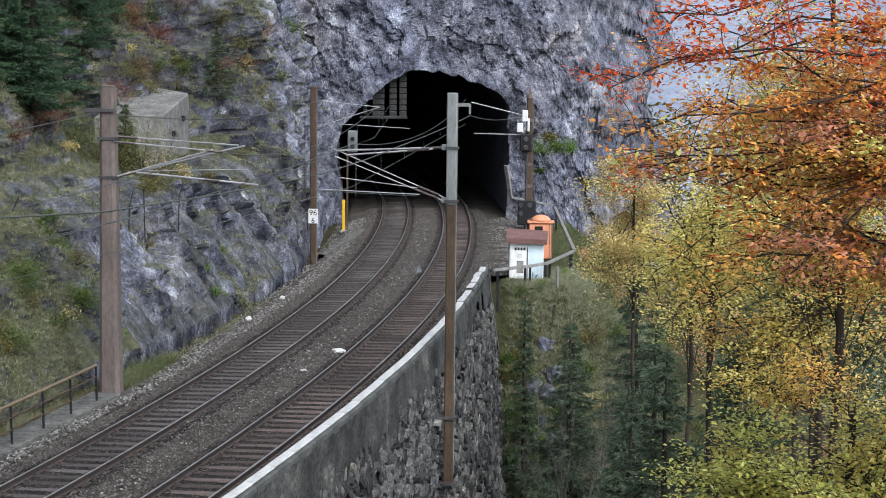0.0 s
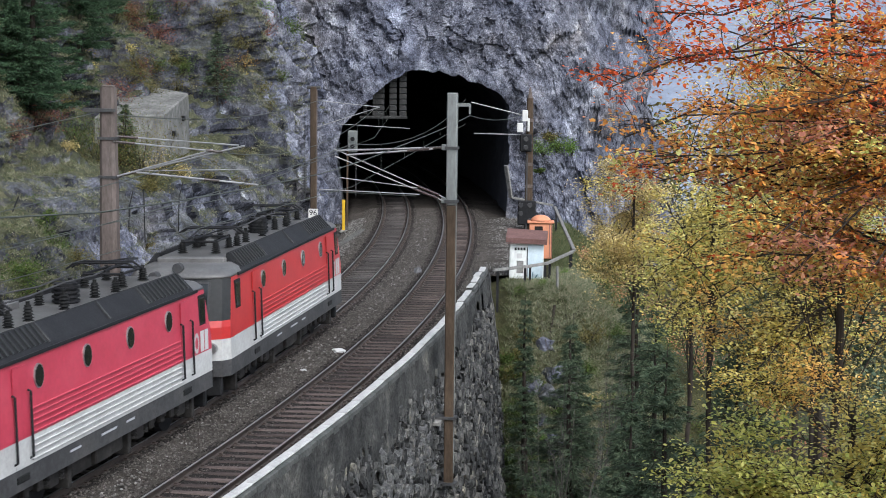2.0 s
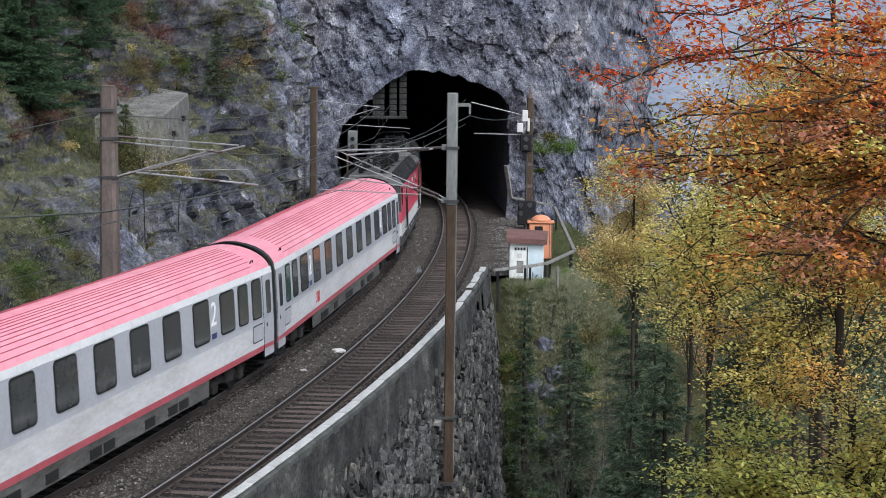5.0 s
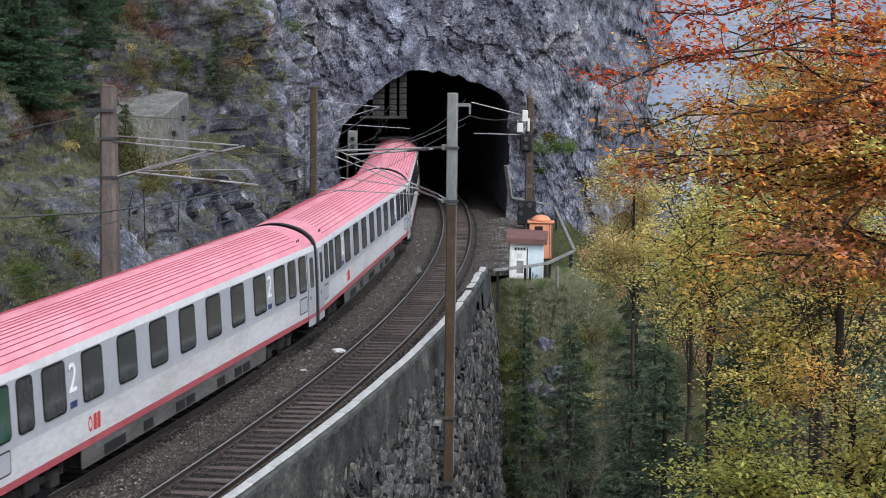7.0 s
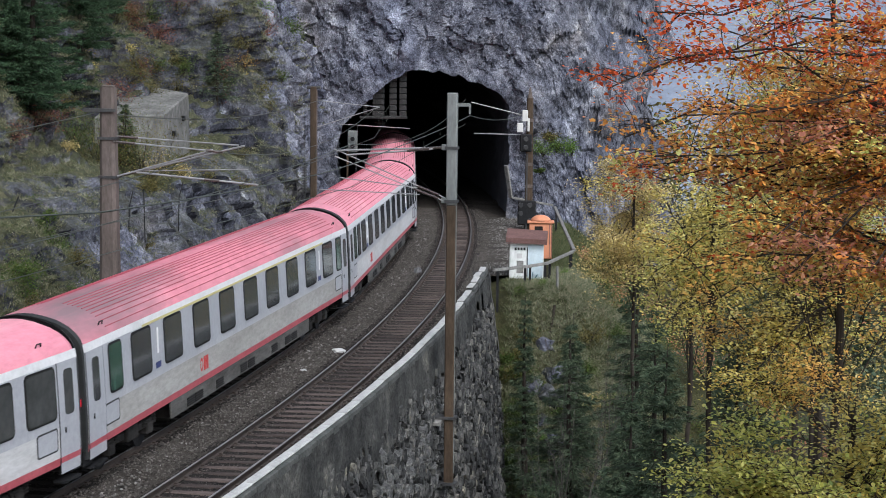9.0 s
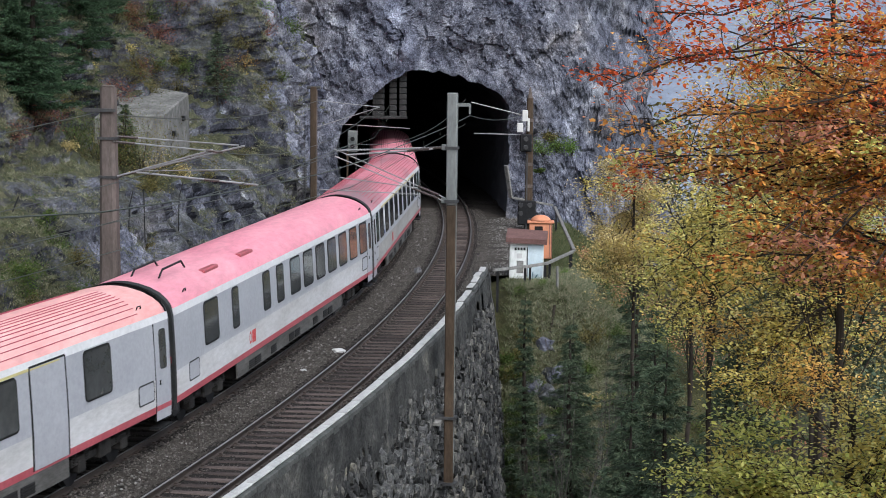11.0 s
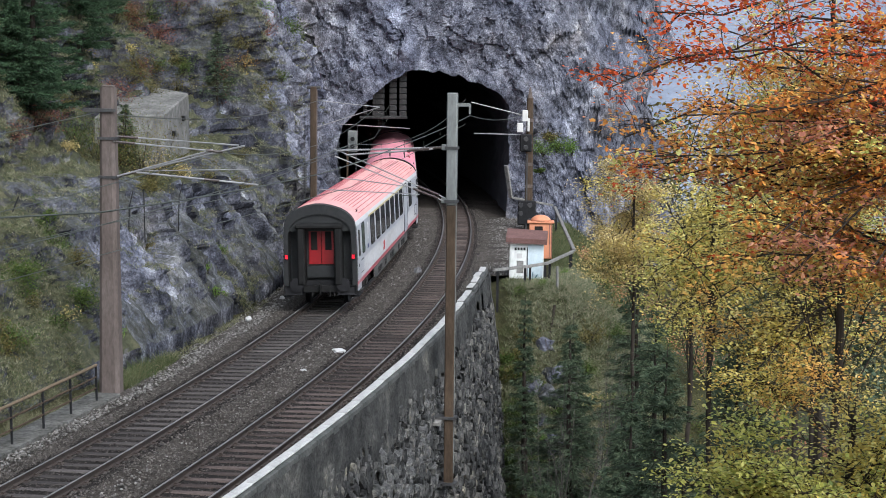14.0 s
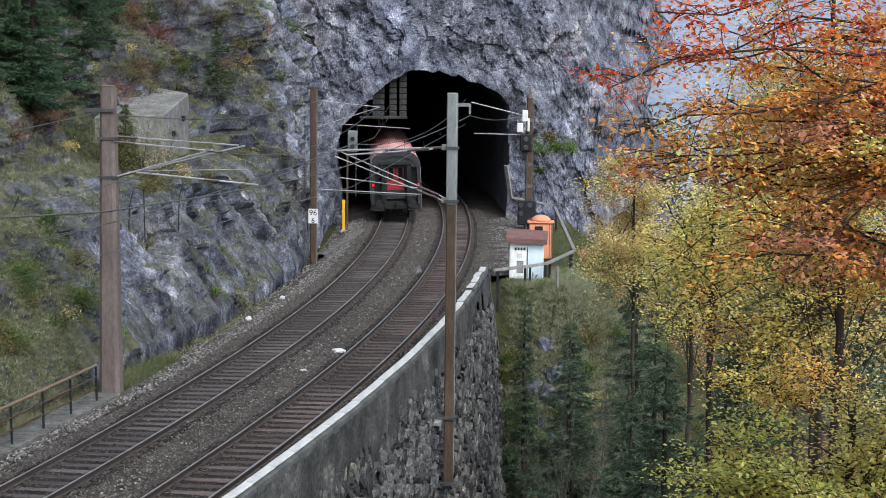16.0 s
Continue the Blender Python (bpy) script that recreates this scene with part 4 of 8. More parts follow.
def locomotive(label, red):
    lo = thing("electric_locomotive", label, "locomotive", group="locomotives of the train")
    part("frame_skirt", loco_band([0.82, 1.05, 1.275]), M_FRAME, lo, "dark grey frame")
    part("white_band", loco_band([1.275, 1.6, 1.87], 0.002), M_WHITE, lo, "white lower body band")
    part("body", loco_band([1.87, 2.2, 2.38]), red, lo, "red lower body shell")
    part("body_side", loco_band([2.38, 2.6, 3.0, 3.3, 3.52], 0, (5, 11)), red, lo, "red upper body side")
    part("cab_front", loco_band([2.38, 2.6, 3.0, 3.3, 3.52], 0, (0, 1, 2, 3, 4)), M_CABGREY, lo, "dark grey cab front")
    part("cab_front", loco_band([2.38, 2.6, 3.0, 3.3, 3.52], 0, (6, 7, 8, 9, 10)), M_CABGREY, lo, "dark grey cab front")
    # roof: edge, rounded cab roofs, flat deck
    bm = bmesh.new()
    rings = []
    for z, sh in ((3.52, 0.0), (3.6, -0.02), (3.72, 0.14), (3.82, 0.42)):
        rings.append([bm.verts.new((x - math.copysign(sh * 1.5, x), y - math.copysign(min(abs(y), sh * 0.75), y), z)) for x, y in loco_outline(3.45)])
    n = len(rings[0])
    for a, b in zip(rings, rings[1:]):
        for k in range(n):
            bm.faces.new((a[k], a[(k + 1) % n], b[(k + 1) % n], b[k]))
    bm.faces.new(rings[-1])
    bm.faces.new(rings[0][::-1])
    part("roof", bm, M_LROOF, lo, "soot-grey roof", smooth=True)
    part("roof_deck", boxed(-5.9, 5.9, -1.0, 1.0, 3.7, 3.97, bevel=0.05), M_LROOF, lo, "grey flat roof deck")
    for sd in (-1, 1):
        prof = [(1.47, 3.56), (1.42, 3.64), (1.06, 4.06), (0.98, 4.06), (0.98, 3.6)]
        g = bmesh.new()
        ends = []
        for x in (-5.75, 6.1):
            ends.append([g.verts.new((x - (0.25 * (z - 3.56) if x > 0 else -0.25 * (z - 3.56)), sd * y, z)) for y, z in prof])
        for k in range(len(prof)):
            g.faces.new((ends[0][k], ends[0][(k + 1) % 5], ends[1][(k + 1) % 5], ends[1][k]))
        g.faces.new(ends[0])
        g.faces.new(ends[1][::-1])
        gr = part("roof_grille", g, M_DARK, lo, "black sloped air intake")
        tilt = math.degrees(math.atan2(0.42, 0.36))
        for x0, x1 in ((-5.55, -2.9), (3.2, 5.85)):
            k = 0
            x = x0
            while x < x1:
                part("louvre", shared(("louvre",), lambda: boxed(-0.035, 0.035, -0.25, 0.25, -0.02, 0.035), M_CABGREY), None, gr, "",
                     Matrix.Translation((x, sd * 1.245, 3.86)) @ pose(0, 0, 0, -sd * tilt))
                x += 0.26
        for x in (-2.75, 0.6, 3.05):
            part("grille_seam", shared(("seam",), lambda: boxed(-0.03, 0.03, -0.27, 0.27, -0.01, 0.025), M_FRAME), None, gr, "",
                 Matrix.Translation((x, sd * 1.245, 3.86)) @ pose(0, 0, 0, -sd * tilt))
        part("roof_edge", boxed(-6.2, 6.3, sd * 1.475 - 0.03, sd * 1.475 + 0.03, 3.5, 3.58, bevel=0.01), M_DARK, lo)
        # side ribs
        for k in range(5):
            part("rib", shared(("rib", red.name), lambda: boxed(-4.45, 4.45, -0.028, 0.028, -0.022, 0.022, bevel=0.012), red), None, lo, "", pose(0.45, sd * 1.505, 1.93 + 0.125 * k))
        for k in range(4):
            part("rib", shared(("rib", "white"), lambda: boxed(-4.45, 4.45, -0.028, 0.028, -0.022, 0.022, bevel=0.012), M_WHITE), None, lo, "", pose(0.45, sd * 1.512, 1.37 + 0.13 * k))
        for x in (-3.47, -0.92, 1.63, 4.17):
            pw = part("porthole", shared(("porthole",), lambda: porthole(0.235, 0.27), M_SILVER), None, lo, "", pose(x, sd * 1.475, 3.05, 0, 0, 0 if sd < 0 else 180))
            part("pane", shared(("porthole_pane",), lambda: porthole(0.205, 0.24, 0.028), M_CABGLASS), None, pw)
        for x0, x1 in ((6.38, 6.88), (-6.6, -6.02)):
            w = part("cab_window", boxed(x0, x1, sd * 1.46 - 0.025, sd * 1.46 + 0.025, 2.58, 3.4, bevel=0.02), M_BLACK, lo)
            part("pane", boxed(x0 + 0.07, x1 - 0.07, sd * 1.475 - 0.018, sd * 1.475 + 0.018, 2.66, 3.32, bevel=0.01), M_CABGLASS, w)
        for x in (4.95, 5.65, -4.83, -4.08):
            part("handrail", tubed([(x, sd * 1.5, 2.86), (x, sd * 1.57, 2.83), (x, sd * 1.58, 1.45), (x, sd * 1.5, 1.42)], 0.028), M_DARK, lo, "dark upright grab rail")
        for x in (5.3, -4.45):
            part("cab_door", boxed(x - 0.31, x + 0.31, sd * 1.502 - 0.006, sd * 1.502 + 0.006, 1.3, 1.86), M_WHITE, lo)
            part("cab_door_panel", boxed(x - 0.31, x + 0.31, sd * 1.492 - 0.012, sd * 1.492 + 0.012, 1.88, 3.4), red, lo)
            part("door_step", boxed(x - 0.3, x + 0.3, sd * 1.5 - 0.02, sd * 1.5 + 0.012, 0.98, 1.14, bevel=0.02), M_BLACK, lo)
        emblem(lo, 6.3, 2.18, 1.1, M_WHITE, sd, 1.502)
        for x, w in ((0.1, 0.9), (1.4, 0.5), (-1.8, 0.6)):
            part("data_plate", boxed(x - w / 2, x + w / 2, sd * 1.505 - 0.004, sd * 1.505 + 0.004, 1.08, 1.13), M_BAND, lo, "plain bars of unreadable numbers")
    for x in (-3.95, 3.95):
        loco_bogie(lo, x)
    ub = bmesh.new()
    box(ub, -1.5, 1.5, -1.25, 1.25, 0.35, 0.95, 0.05)
    box(ub, -0.4, 0.5, -1.38, 1.38, 0.42, 0.85, 0.03)
    part("transformer_box", ub, M_SKIRT, lo)
    for sx in (-1, 1):
        tilt = sx * -15.6
        sc = part("windscreen_surround", boxed(-0.03, 0.03, -1.0, 1.0, -0.5, 0.47, bevel=0.02), M_FRAME, lo, "grey windscreen surround", pose(sx * 7.44, 0, 3.0, 0, tilt, 0))
        for y0, y1 in ((-0.94, -0.03), (0.03, 0.94)):
            part("windscreen", boxed(sx * 0.02 - 0.025, sx * 0.02 + 0.025, y0, y1, -0.4, 0.4, bevel=0.015), M_CABGLASS, sc)
            part("wiper", tubed([(sx * 0.06, y0 * 0.5 + y1 * 0.5, 0.42), (sx * 0.06, y0 * 0.2 + y1 * 0.8, -0.1)], 0.014), M_SILVER, sc, "bare metal wiper arm")
        for sd in (-1, 1):
            lamp = bmesh.new()
            tube(lamp, (sx * 7.55, sd * 1.05, 1.62), (sx * 7.72, sd * 1.05, 1.62), 0.16, n=16)
            part("headlamp", lamp, M_SILVER, lo, "round headlamp, unlit")
            bf = bmesh.new()
            tube(bf, (sx * 7.5, sd * 0.875, 1.05), (sx * 7.85, sd * 0.875, 1.05), 0.13, n=12)
            tube(bf, (sx * 7.84, sd * 0.875, 1.05), (sx * 7.9, sd * 0.875, 1.05), 0.28, n=16)
            part("buffer", bf, M_DARK, lo, "round steel buffer")
            part("end_rail", tubed([(sx * 7.62, sd * 0.7, 2.15), (sx * 7.74, sd * 0.7, 2.12), (sx * 7.74, sd * 0.72, 1.35), (sx * 7.6, sd * 0.72, 1.3)], 0.02), M_ENDRED, lo)
        part("end_rail", tubed([(sx * 7.72, -1.0, 2.18), (sx * 7.76, 0.0, 2.2), (sx * 7.72, 1.0, 2.18)], 0.022), M_ENDRED, lo)
        tl = bmesh.new()
        tube(tl, (sx * 6.95, 0, 3.8), (sx * 7.2, 0, 3.8), 0.14, n=14)
        part("top_lamp", tl, M_FRAME, lo, "roof headlamp")
        part("snow_plough", boxed(sx * 7.35 - 0.12, sx * 7.35 + 0.12, -1.25, 1.25, 0.25, 0.85, bevel=0.04), M_DARK, lo)
        hk = bmesh.new()
        tube(hk, (sx * 7.6, 0, 1.05), (sx * 8.0, 0, 1.03), 0.07, n=8)
        for y in (-0.4, 0.4, 0.6):
            tube(hk, (sx * 7.6, y, 1.0), (sx * 7.85, y, 0.6), 0.03, n=6)
        part("coupling", hk, M_BLACK, lo)
        pantograph(lo, sx * 4.3, sx)
    # roof gear
    for x, y, h in ((-1.9, -0.55, 0.5), (-1.2, 0.45, 0.45), (-0.1, -0.6, 0.55), (0.5, 0.3, 0.4), (1.9, -0.5, 0.5), (2.5, 0.4, 0.45), (-2.9, -0.55, 0.42), (2.9, -0.62, 0.4), (-3.0, 0.5, 0.42)):
        part("roof_insulator", shared(("roof_insulator", h), lambda: insulator(h * 0.72), M_BLACK), None, lo, "black ribbed insulator", pose(x, y, 3.96))
    br = bmesh.new()
    tube(br, (0.9, -0.2, 3.96), (0.9, -0.2, 4.45), 0.28, n=16)
    for k in range(4):
        tube(br, (0.9, -0.2, 4.0 + 0.11 * k), (0.9, -0.2, 4.05 + 0.11 * k), 0.33, n=16)
    part("roof_switch", br, M_DARK, lo, "dark brown roof switch drum")
    part("roof_conductor", tubed([(-3.4, -0.1, 4.4), (-1.9, -0.55, 4.5), (-0.1, -0.6, 4.58), (1.9, -0.5, 4.5), (3.4, -0.1, 4.42)], 0.022), M_FRAME, lo, "roof cable")
    part("roof_conductor", tubed([(-3.0, 0.5, 4.4), (-1.2, 0.45, 4.45), (0.5, 0.3, 4.4), (2.5, 0.4, 4.44)], 0.022), M_FRAME, lo, "roof cable")
    part("roof_box", boxed(-1.0, 0.0, 0.55, 0.95, 3.95, 4.15, bevel=0.03), M_LROOF, lo)
    return lo


def porthole(rx, rz, depth=0.02):
    bm = bmesh.new()
    f = [bm.verts.new((rx * math.cos(a), -depth, rz * math.sin(a))) for a in [2 * math.pi * k / 20 for k in range(20)]]
    g = [bm.verts.new((v.co.x, 0.03, v.co.z)) for v in f]
    bm.faces.new(f)
    bm.faces.new(g[::-1])
    for k in range(20):
        bm.faces.new((f[k], g[k], g[(k + 1) % 20], f[(k + 1) % 20]))
    return bm


TRAIN = []
TRAIN.append((locomotive("bright red and white electric locomotive, folded pantographs", M_RED_A), -37.35, 3.95))
TRAIN.append((locomotive("faded pinkish red and white electric locomotive", M_RED_B), -21.25, 3.95))
for k in range(3):
    TRAIN.append((coach("light grey second class coach with pink-red ribbed roof", SECOND, "pink", "2", (-7.65, 7.7), -6.6), 26.4 * k, 9.5))
TRAIN.append((coach("dusty first class coach, sooty red ribbed roof", FIRST, "sooty", "1", (-8.15, 8.75), -4.5, paint=M_DUSTY), 79.2, 9.5))
TRAIN.append((coach("grey dining coach with smooth red roof and roof rails", DINER, "pink", "", (), -5.6, doors=((12.1, 13.0),), ribs=False, extras=diner_roof), 105.6, 9.5))
TRAIN.append((coach("last first class coach with luggage door and salmon roof", LAST, "salmon", "1", (-9.5,), -3.8, bag=(5.5, 7.2)), 132.0, 9.5))

# ---- trackside things ----
M_MASTC = surface("mast_concrete", [(0.075, 0.06, 0.054), (0.115, 0.094, 0.086), (0.155, 0.13, 0.12)], 1.2, 0.9, grain=14, grain_amt=0.3, stretch=(1, 1, 0.3))
M_MASTG = surface("galvanised_steel", [(0.13, 0.14, 0.137), (0.19, 0.2, 0.196), (0.25, 0.26, 0.253)], 1.0, 0.55, 0.3, grain=10, stretch=(1, 1, 0.3))
M_MASTR = surface("rusty_steel", [(0.035, 0.026, 0.018), (0.065, 0.046, 0.032), (0.095, 0.068, 0.048)], 1.0, 0.8, grain=10, grain_amt=0.35, stretch=(1, 1, 0.3))
M_TUBE = surface("light_steel_tube", [(0.2, 0.2, 0.205), (0.34, 0.34, 0.345)], 3, 0.55, 0.3)
M_WIRE = surface("oxidised_wire", [(0.05, 0.055, 0.052), (0.09, 0.1, 0.09)], 3, 0.6, 0.3)
M_INSUL = surface("dark_porcelain", [(0.03, 0.02, 0.016), (0.05, 0.035, 0.03)], 3, 0.3)
M_SIGNW = surface("white_enamel", [(0.46, 0.46, 0.45), (0.58, 0.58, 0.57)], 3, 0.5, grain=20, grain_amt=0.1)
M_SIGNK = surface("black_paint", [(0.012, 0.012, 0.012), (0.02, 0.02, 0.02)], 3, 0.5)
M_SIGY = surface("yellow_post_paint", [(0.5, 0.3, 0.02), (0.6, 0.38, 0.03)], 3, 0.5)
M_HUTW = surface("hut_white_paint", [(0.5, 0.52, 0.5), (0.66, 0.68, 0.67), (0.72, 0.74, 0.74)], 1.6, 0.7, grain=10, grain_amt=0.2, stretch=(1, 1, 0.4))
M_HUTB = surface("hut_pale_blue_paint", [(0.42, 0.52, 0.58), (0.56, 0.64, 0.68)], 1.6, 0.7, grain=10, grain_amt=0.15)
M_HUTR = surface("brown_roof_boards", [(0.11, 0.06, 0.055), (0.18, 0.105, 0.095)], 2, 0.8, grain=12, grain_amt=0.3)
M_ORANGE = surface("orange_plastic_box", [(0.5, 0.2, 0.11), (0.6, 0.27, 0.16)], 2, 0.6, grain=12, grain_amt=0.15)
M_WOODR = surface("weathered_rail_wood", [(0.1, 0.075, 0.05), (0.17, 0.13, 0.09)], 2, 0.85, grain=14, grain_amt=0.3, stretch=(0.2, 1, 1))
M_LEDGE = surface("mossy_concrete_ledge", [(0.05, 0.05, 0.044), (0.11, 0.108, 0.1), (0.2, 0.197, 0.19)], 2.2, 0.9, grain=9, grain_amt=0.6)
M_SLAB = surface("worn_concrete_slab", [(0.1, 0.097, 0.09), (0.19, 0.185, 0.175), (0.3, 0.295, 0.285)], 2.2, 0.9, grain=16, grain_amt=0.35)
M_LIGHTROCK = surface("pale_limestone", [(0.4, 0.4, 0.4), (0.6, 0.6, 0.59)], 3, 0.9)
M_GRAFFITI = surface("dark_green_spray", [(0.03, 0.1, 0.12), (0.04, 0.14, 0.16)], 3, 0.6)
M_DARKROCK = surface("grey_boulder", [(0.08, 0.08, 0.085), (0.17, 0.17, 0.175)], 4, 0.9)
M_SCREEN = surface("old_masonry", [(0.02, 0.02, 0.02), (0.04, 0.04, 0.04), (0.065, 0.065, 0.065)], 2, 0.9, grain=8, grain_amt=0.4)


def sleeper_mesh():
    bm = boxed(-0.12, 0.12, -1.2, 1.2, -0.15, 0.0, bevel=0.012)
    return bm


def plate_mesh():
    bm = bmesh.new()
    box(bm, -0.08, 0.08, -0.2, 0.2, 0.0, 0.02)
    for y in (-0.12, 0.12):
        box(bm, -0.045, 0.045, y - 0.04, y + 0.04, 0.02, 0.06)
    return bm


def build_sleepers():
    rnd = random.Random(5)
    pl = shared(("tie_plate",), plate_mesh, M_RAIL)
    for line, o0, wood in zip(TRACKS, (0.0, GAP), (M_SLEEPER, M_SLEEPERR)):
        me = shared(("sleeper", wood.name), sleeper_mesh, wood)
        for k in range(138):
            s = -67 + 0.62 * k
            m = place(s, o0 + rnd.uniform(-0.03, 0.03), -0.163, rnd.uniform(-0.5, 0.5)) @ pose(0, 0, 0, -math.degrees(CANT))
            sl = part("sleeper", me, None, line, "", m)
            for y in (-GAUGE, GAUGE):
                part("tie_plate", pl, None, sl, "", pose(0, y, 0.002))


def stones_soup(n, rnd, sampler, size):
    """Loose angular stones as bipyramids, one array of triangles."""
    V = np.zeros((n * 8, 3, 3))
    pos = sampler(n)
    for k in range(n):
        r = size(rnd)
        c = pos[k]
        ax = [Vector((rnd.uniform(0.6, 1.3) * r, 0, 0)), Vector((0, rnd.uniform(0.6, 1.3) * r, 0)), Vector((0, 0, rnd.uniform(0.5, 0.9) * r))]
        e = Euler((rnd.uniform(-0.6, 0.6), rnd.uniform(-0.6, 0.6), rnd.uniform(0, 6.28))).to_matrix()
        a, b, d = (np.array(e @ v) for v in ax)
        tips = [a + 0.3 * b, b - 0.2 * a, -a + 0.2 * b, -b + 0.3 * a]
        for j in range(4):
            p0, p1 = tips[j], tips[(j + 1) % 4]
            V[k * 8 + j] = (c + p0, c + p1, c + d)
            V[k * 8 + 4 + j] = (c + p1, c + p0, c - d)
    return V


M_PEBBLE = island("ballast_stones", [(0.038, 0.034, 0.031), (0.058, 0.052, 0.047), (0.078, 0.07, 0.063), (0.108, 0.098, 0.09), (0.14, 0.13, 0.121), (0.055, 0.046, 0.041)], 0.95)
# Stones within each track, darker than those beside it.
M_PEBBLED = island("dark_intrack_stones", [(0.018, 0.016, 0.015), (0.03, 0.026, 0.024), (0.05, 0.044, 0.041), (0.1, 0.09, 0.083)], 0.95)
M_PEBBLEL = island("pale_shoulder_stones", [(0.055, 0.051, 0.046), (0.095, 0.089, 0.082), (0.15, 0.142, 0.133), (0.25, 0.24, 0.228)], 0.95)


def connected_stones(name, V, mat, label):
    """Stones whose triangles share corners, so that each is one piece."""
    n = len(V) // 8
    tips = V.reshape(n, 8, 3, 3)
    verts = np.concatenate([tips[:, 0:4, 0], tips[:, 0:1, 2], tips[:, 4:5, 2]], 1).reshape(-1, 3)
    base = (np.arange(n) * 6)[:, None, None]
    f = np.array([[j, (j + 1) % 4, 4] for j in range(4)] + [[(j + 1) % 4, j, 5] for j in range(4)])[None] + base
    me = bpy.data.meshes.new(name)
    me.vertices.add(len(verts))
    me.vertices.foreach_set("co", verts.reshape(-1).astype(np.float32))
    F = f.reshape(-1, 3)
    me.loops.add(len(F) * 3)
    me.loops.foreach_set("vertex_index", F.reshape(-1).astype(np.int32))
    me.polygons.add(len(F))
    me.polygons.foreach_set("loop_start", np.arange(0, len(F) * 3, 3, dtype=np.int32))
    me.update(calc_edges=True)
    me.materials.append(mat)
    tagged(new(name, me), label, "gravel", kind="stuff")


def build_ballast_stones():
    rnd = random.Random(8)
    rg = np.random.default_rng(8)

    def between(n):
        s = -66 + 76 * rg.random(n) ** 1.1
        o = rg.uniform(-1.9, 5.3, n)
        x, y = lane(s, o)
        d = np.minimum(np.abs(o), np.abs(o - GAP))
        z = -0.162 + np.where(d < 1.4, 0.015, 0.05) * fbm(x * 1.5, y * 1.5, 0, 4, 5) - 0.038 * np.clip((0.95 - d) / 0.1, 0, 1) + 0.045 * np.clip((d - 0.86) / 0.1, 0, 1) * np.clip((1.75 - d) / 0.3, 0, 1) - 0.12 * np.clip((d - 1.45) / 0.6, 0, 1) * (o < -1)
        return np.stack([x, y, z + rg.uniform(-0.012, 0.016, n)], 1)

    def shoulder(n):
        s = -62 + 66 * rg.random(n)
        o = np.where(rg.random(n) < 0.6, -1.75 - 1.6 * rg.random(n) ** 1.3, np.where(rg.random(n) < 0.25, 1.75, -2.2) + rg.normal(0, 0.3, n))
        x, y = lane(s, o)
        return np.stack([x, y, -0.16 - 0.2 * np.clip((-o - 1.7) / 1.0, 0, 1) - 0.2 * np.clip((-o - 2.6) / 0.6, 0, 1) + rg.uniform(-0.01, 0.05, n)], 1)

    def platform(n):
        s = rg.uniform(-20, 5, n)
        o = rg.uniform(5.2, 7.2, n)
        x, y = lane(s, o)
        return np.stack([x, y, -0.2 + rg.uniform(-0.02, 0.06, n)], 1)

    V = stones_soup(85000, rnd, between, lambda r: r.uniform(0.018, 0.042))
    c = V.reshape(-1, 24, 3).mean(1)
    o = np.hypot(c[:, 0] - CX, c[:, 1] - CY) - R
    inside = np.minimum(np.abs(o), np.abs(o - GAP)) < 1.1
    V = V.reshape(-1, 8, 3, 3)
    connected_stones("ballast_stones", V[~inside].reshape(-1, 3, 3), M_PEBBLE, "loose brown-grey ballast stones beside the rails")
    connected_stones("stained_ballast_stones", V[inside].reshape(-1, 3, 3), M_PEBBLED, "dark ballast stones between the rails")
    connected_stones("shoulder_stones", stones_soup(13000, rnd, shoulder, lambda r: r.uniform(0.02, 0.06)), M_PEBBLEL, "pale loose stones along the ballast shoulder")
    connected_stones("platform_gravel", stones_soup(6000, rnd, platform, lambda r: r.uniform(0.025, 0.06)), M_PEBBLEL, "pale gravel beside the tunnel mouth")


def lump(name, label, s, o, z, size, mat, seed, flat=0.6):
    bm = bmesh.new()
    bmesh.ops.create_icosphere(bm, subdivisions=2, radius=1)
    for v in bm.verts:
        k = 1 + 0.45 * noise.noise(v.co * 1.6 + Vector((seed, 0, 0)))
        v.co = Vector((v.co.x * size * k, v.co.y * size * 0.7 * k, v.co.z * size * flat * k))
    me = bpy.data.meshes.new(name)
    bm.to_mesh(me)
    bm.free()
    me.materials.append(mat)
    ob = tagged(new(name, me), label, "stone")
    ob.matrix_world = place(s, o, z, seed * 40)


def lump_at(name, label, q, size, mat, seed):
    bm = bmesh.new()
    bmesh.ops.create_icosphere(bm, subdivisions=2, radius=1)
    for v in bm.verts:
        k = 1 + 0.6 * noise.noise(v.co * 1.7 + Vector((seed * 3.7, 0, 0)))
        v.co = Vector((v.co.x * size * k, v.co.y * size * 0.8 * k, v.co.z * size * 0.8 * k))
    me = bpy.data.meshes.new(name)
    bm.to_mesh(me)
    bm.free()
    me.materials.append(mat)
    ob = tagged(new(name, me), label, "rock", group="rocks of the bank")
    ob.matrix_world = pose(*q, 0, 0, seed * 40)


# retaining wall: core, stones, concrete band, coping
def wall_frame(s, z):
    q = at(s, float(batter(s, z)), z)
    return pose(q.x, q.y, q.z, 0, 0, heading(s))


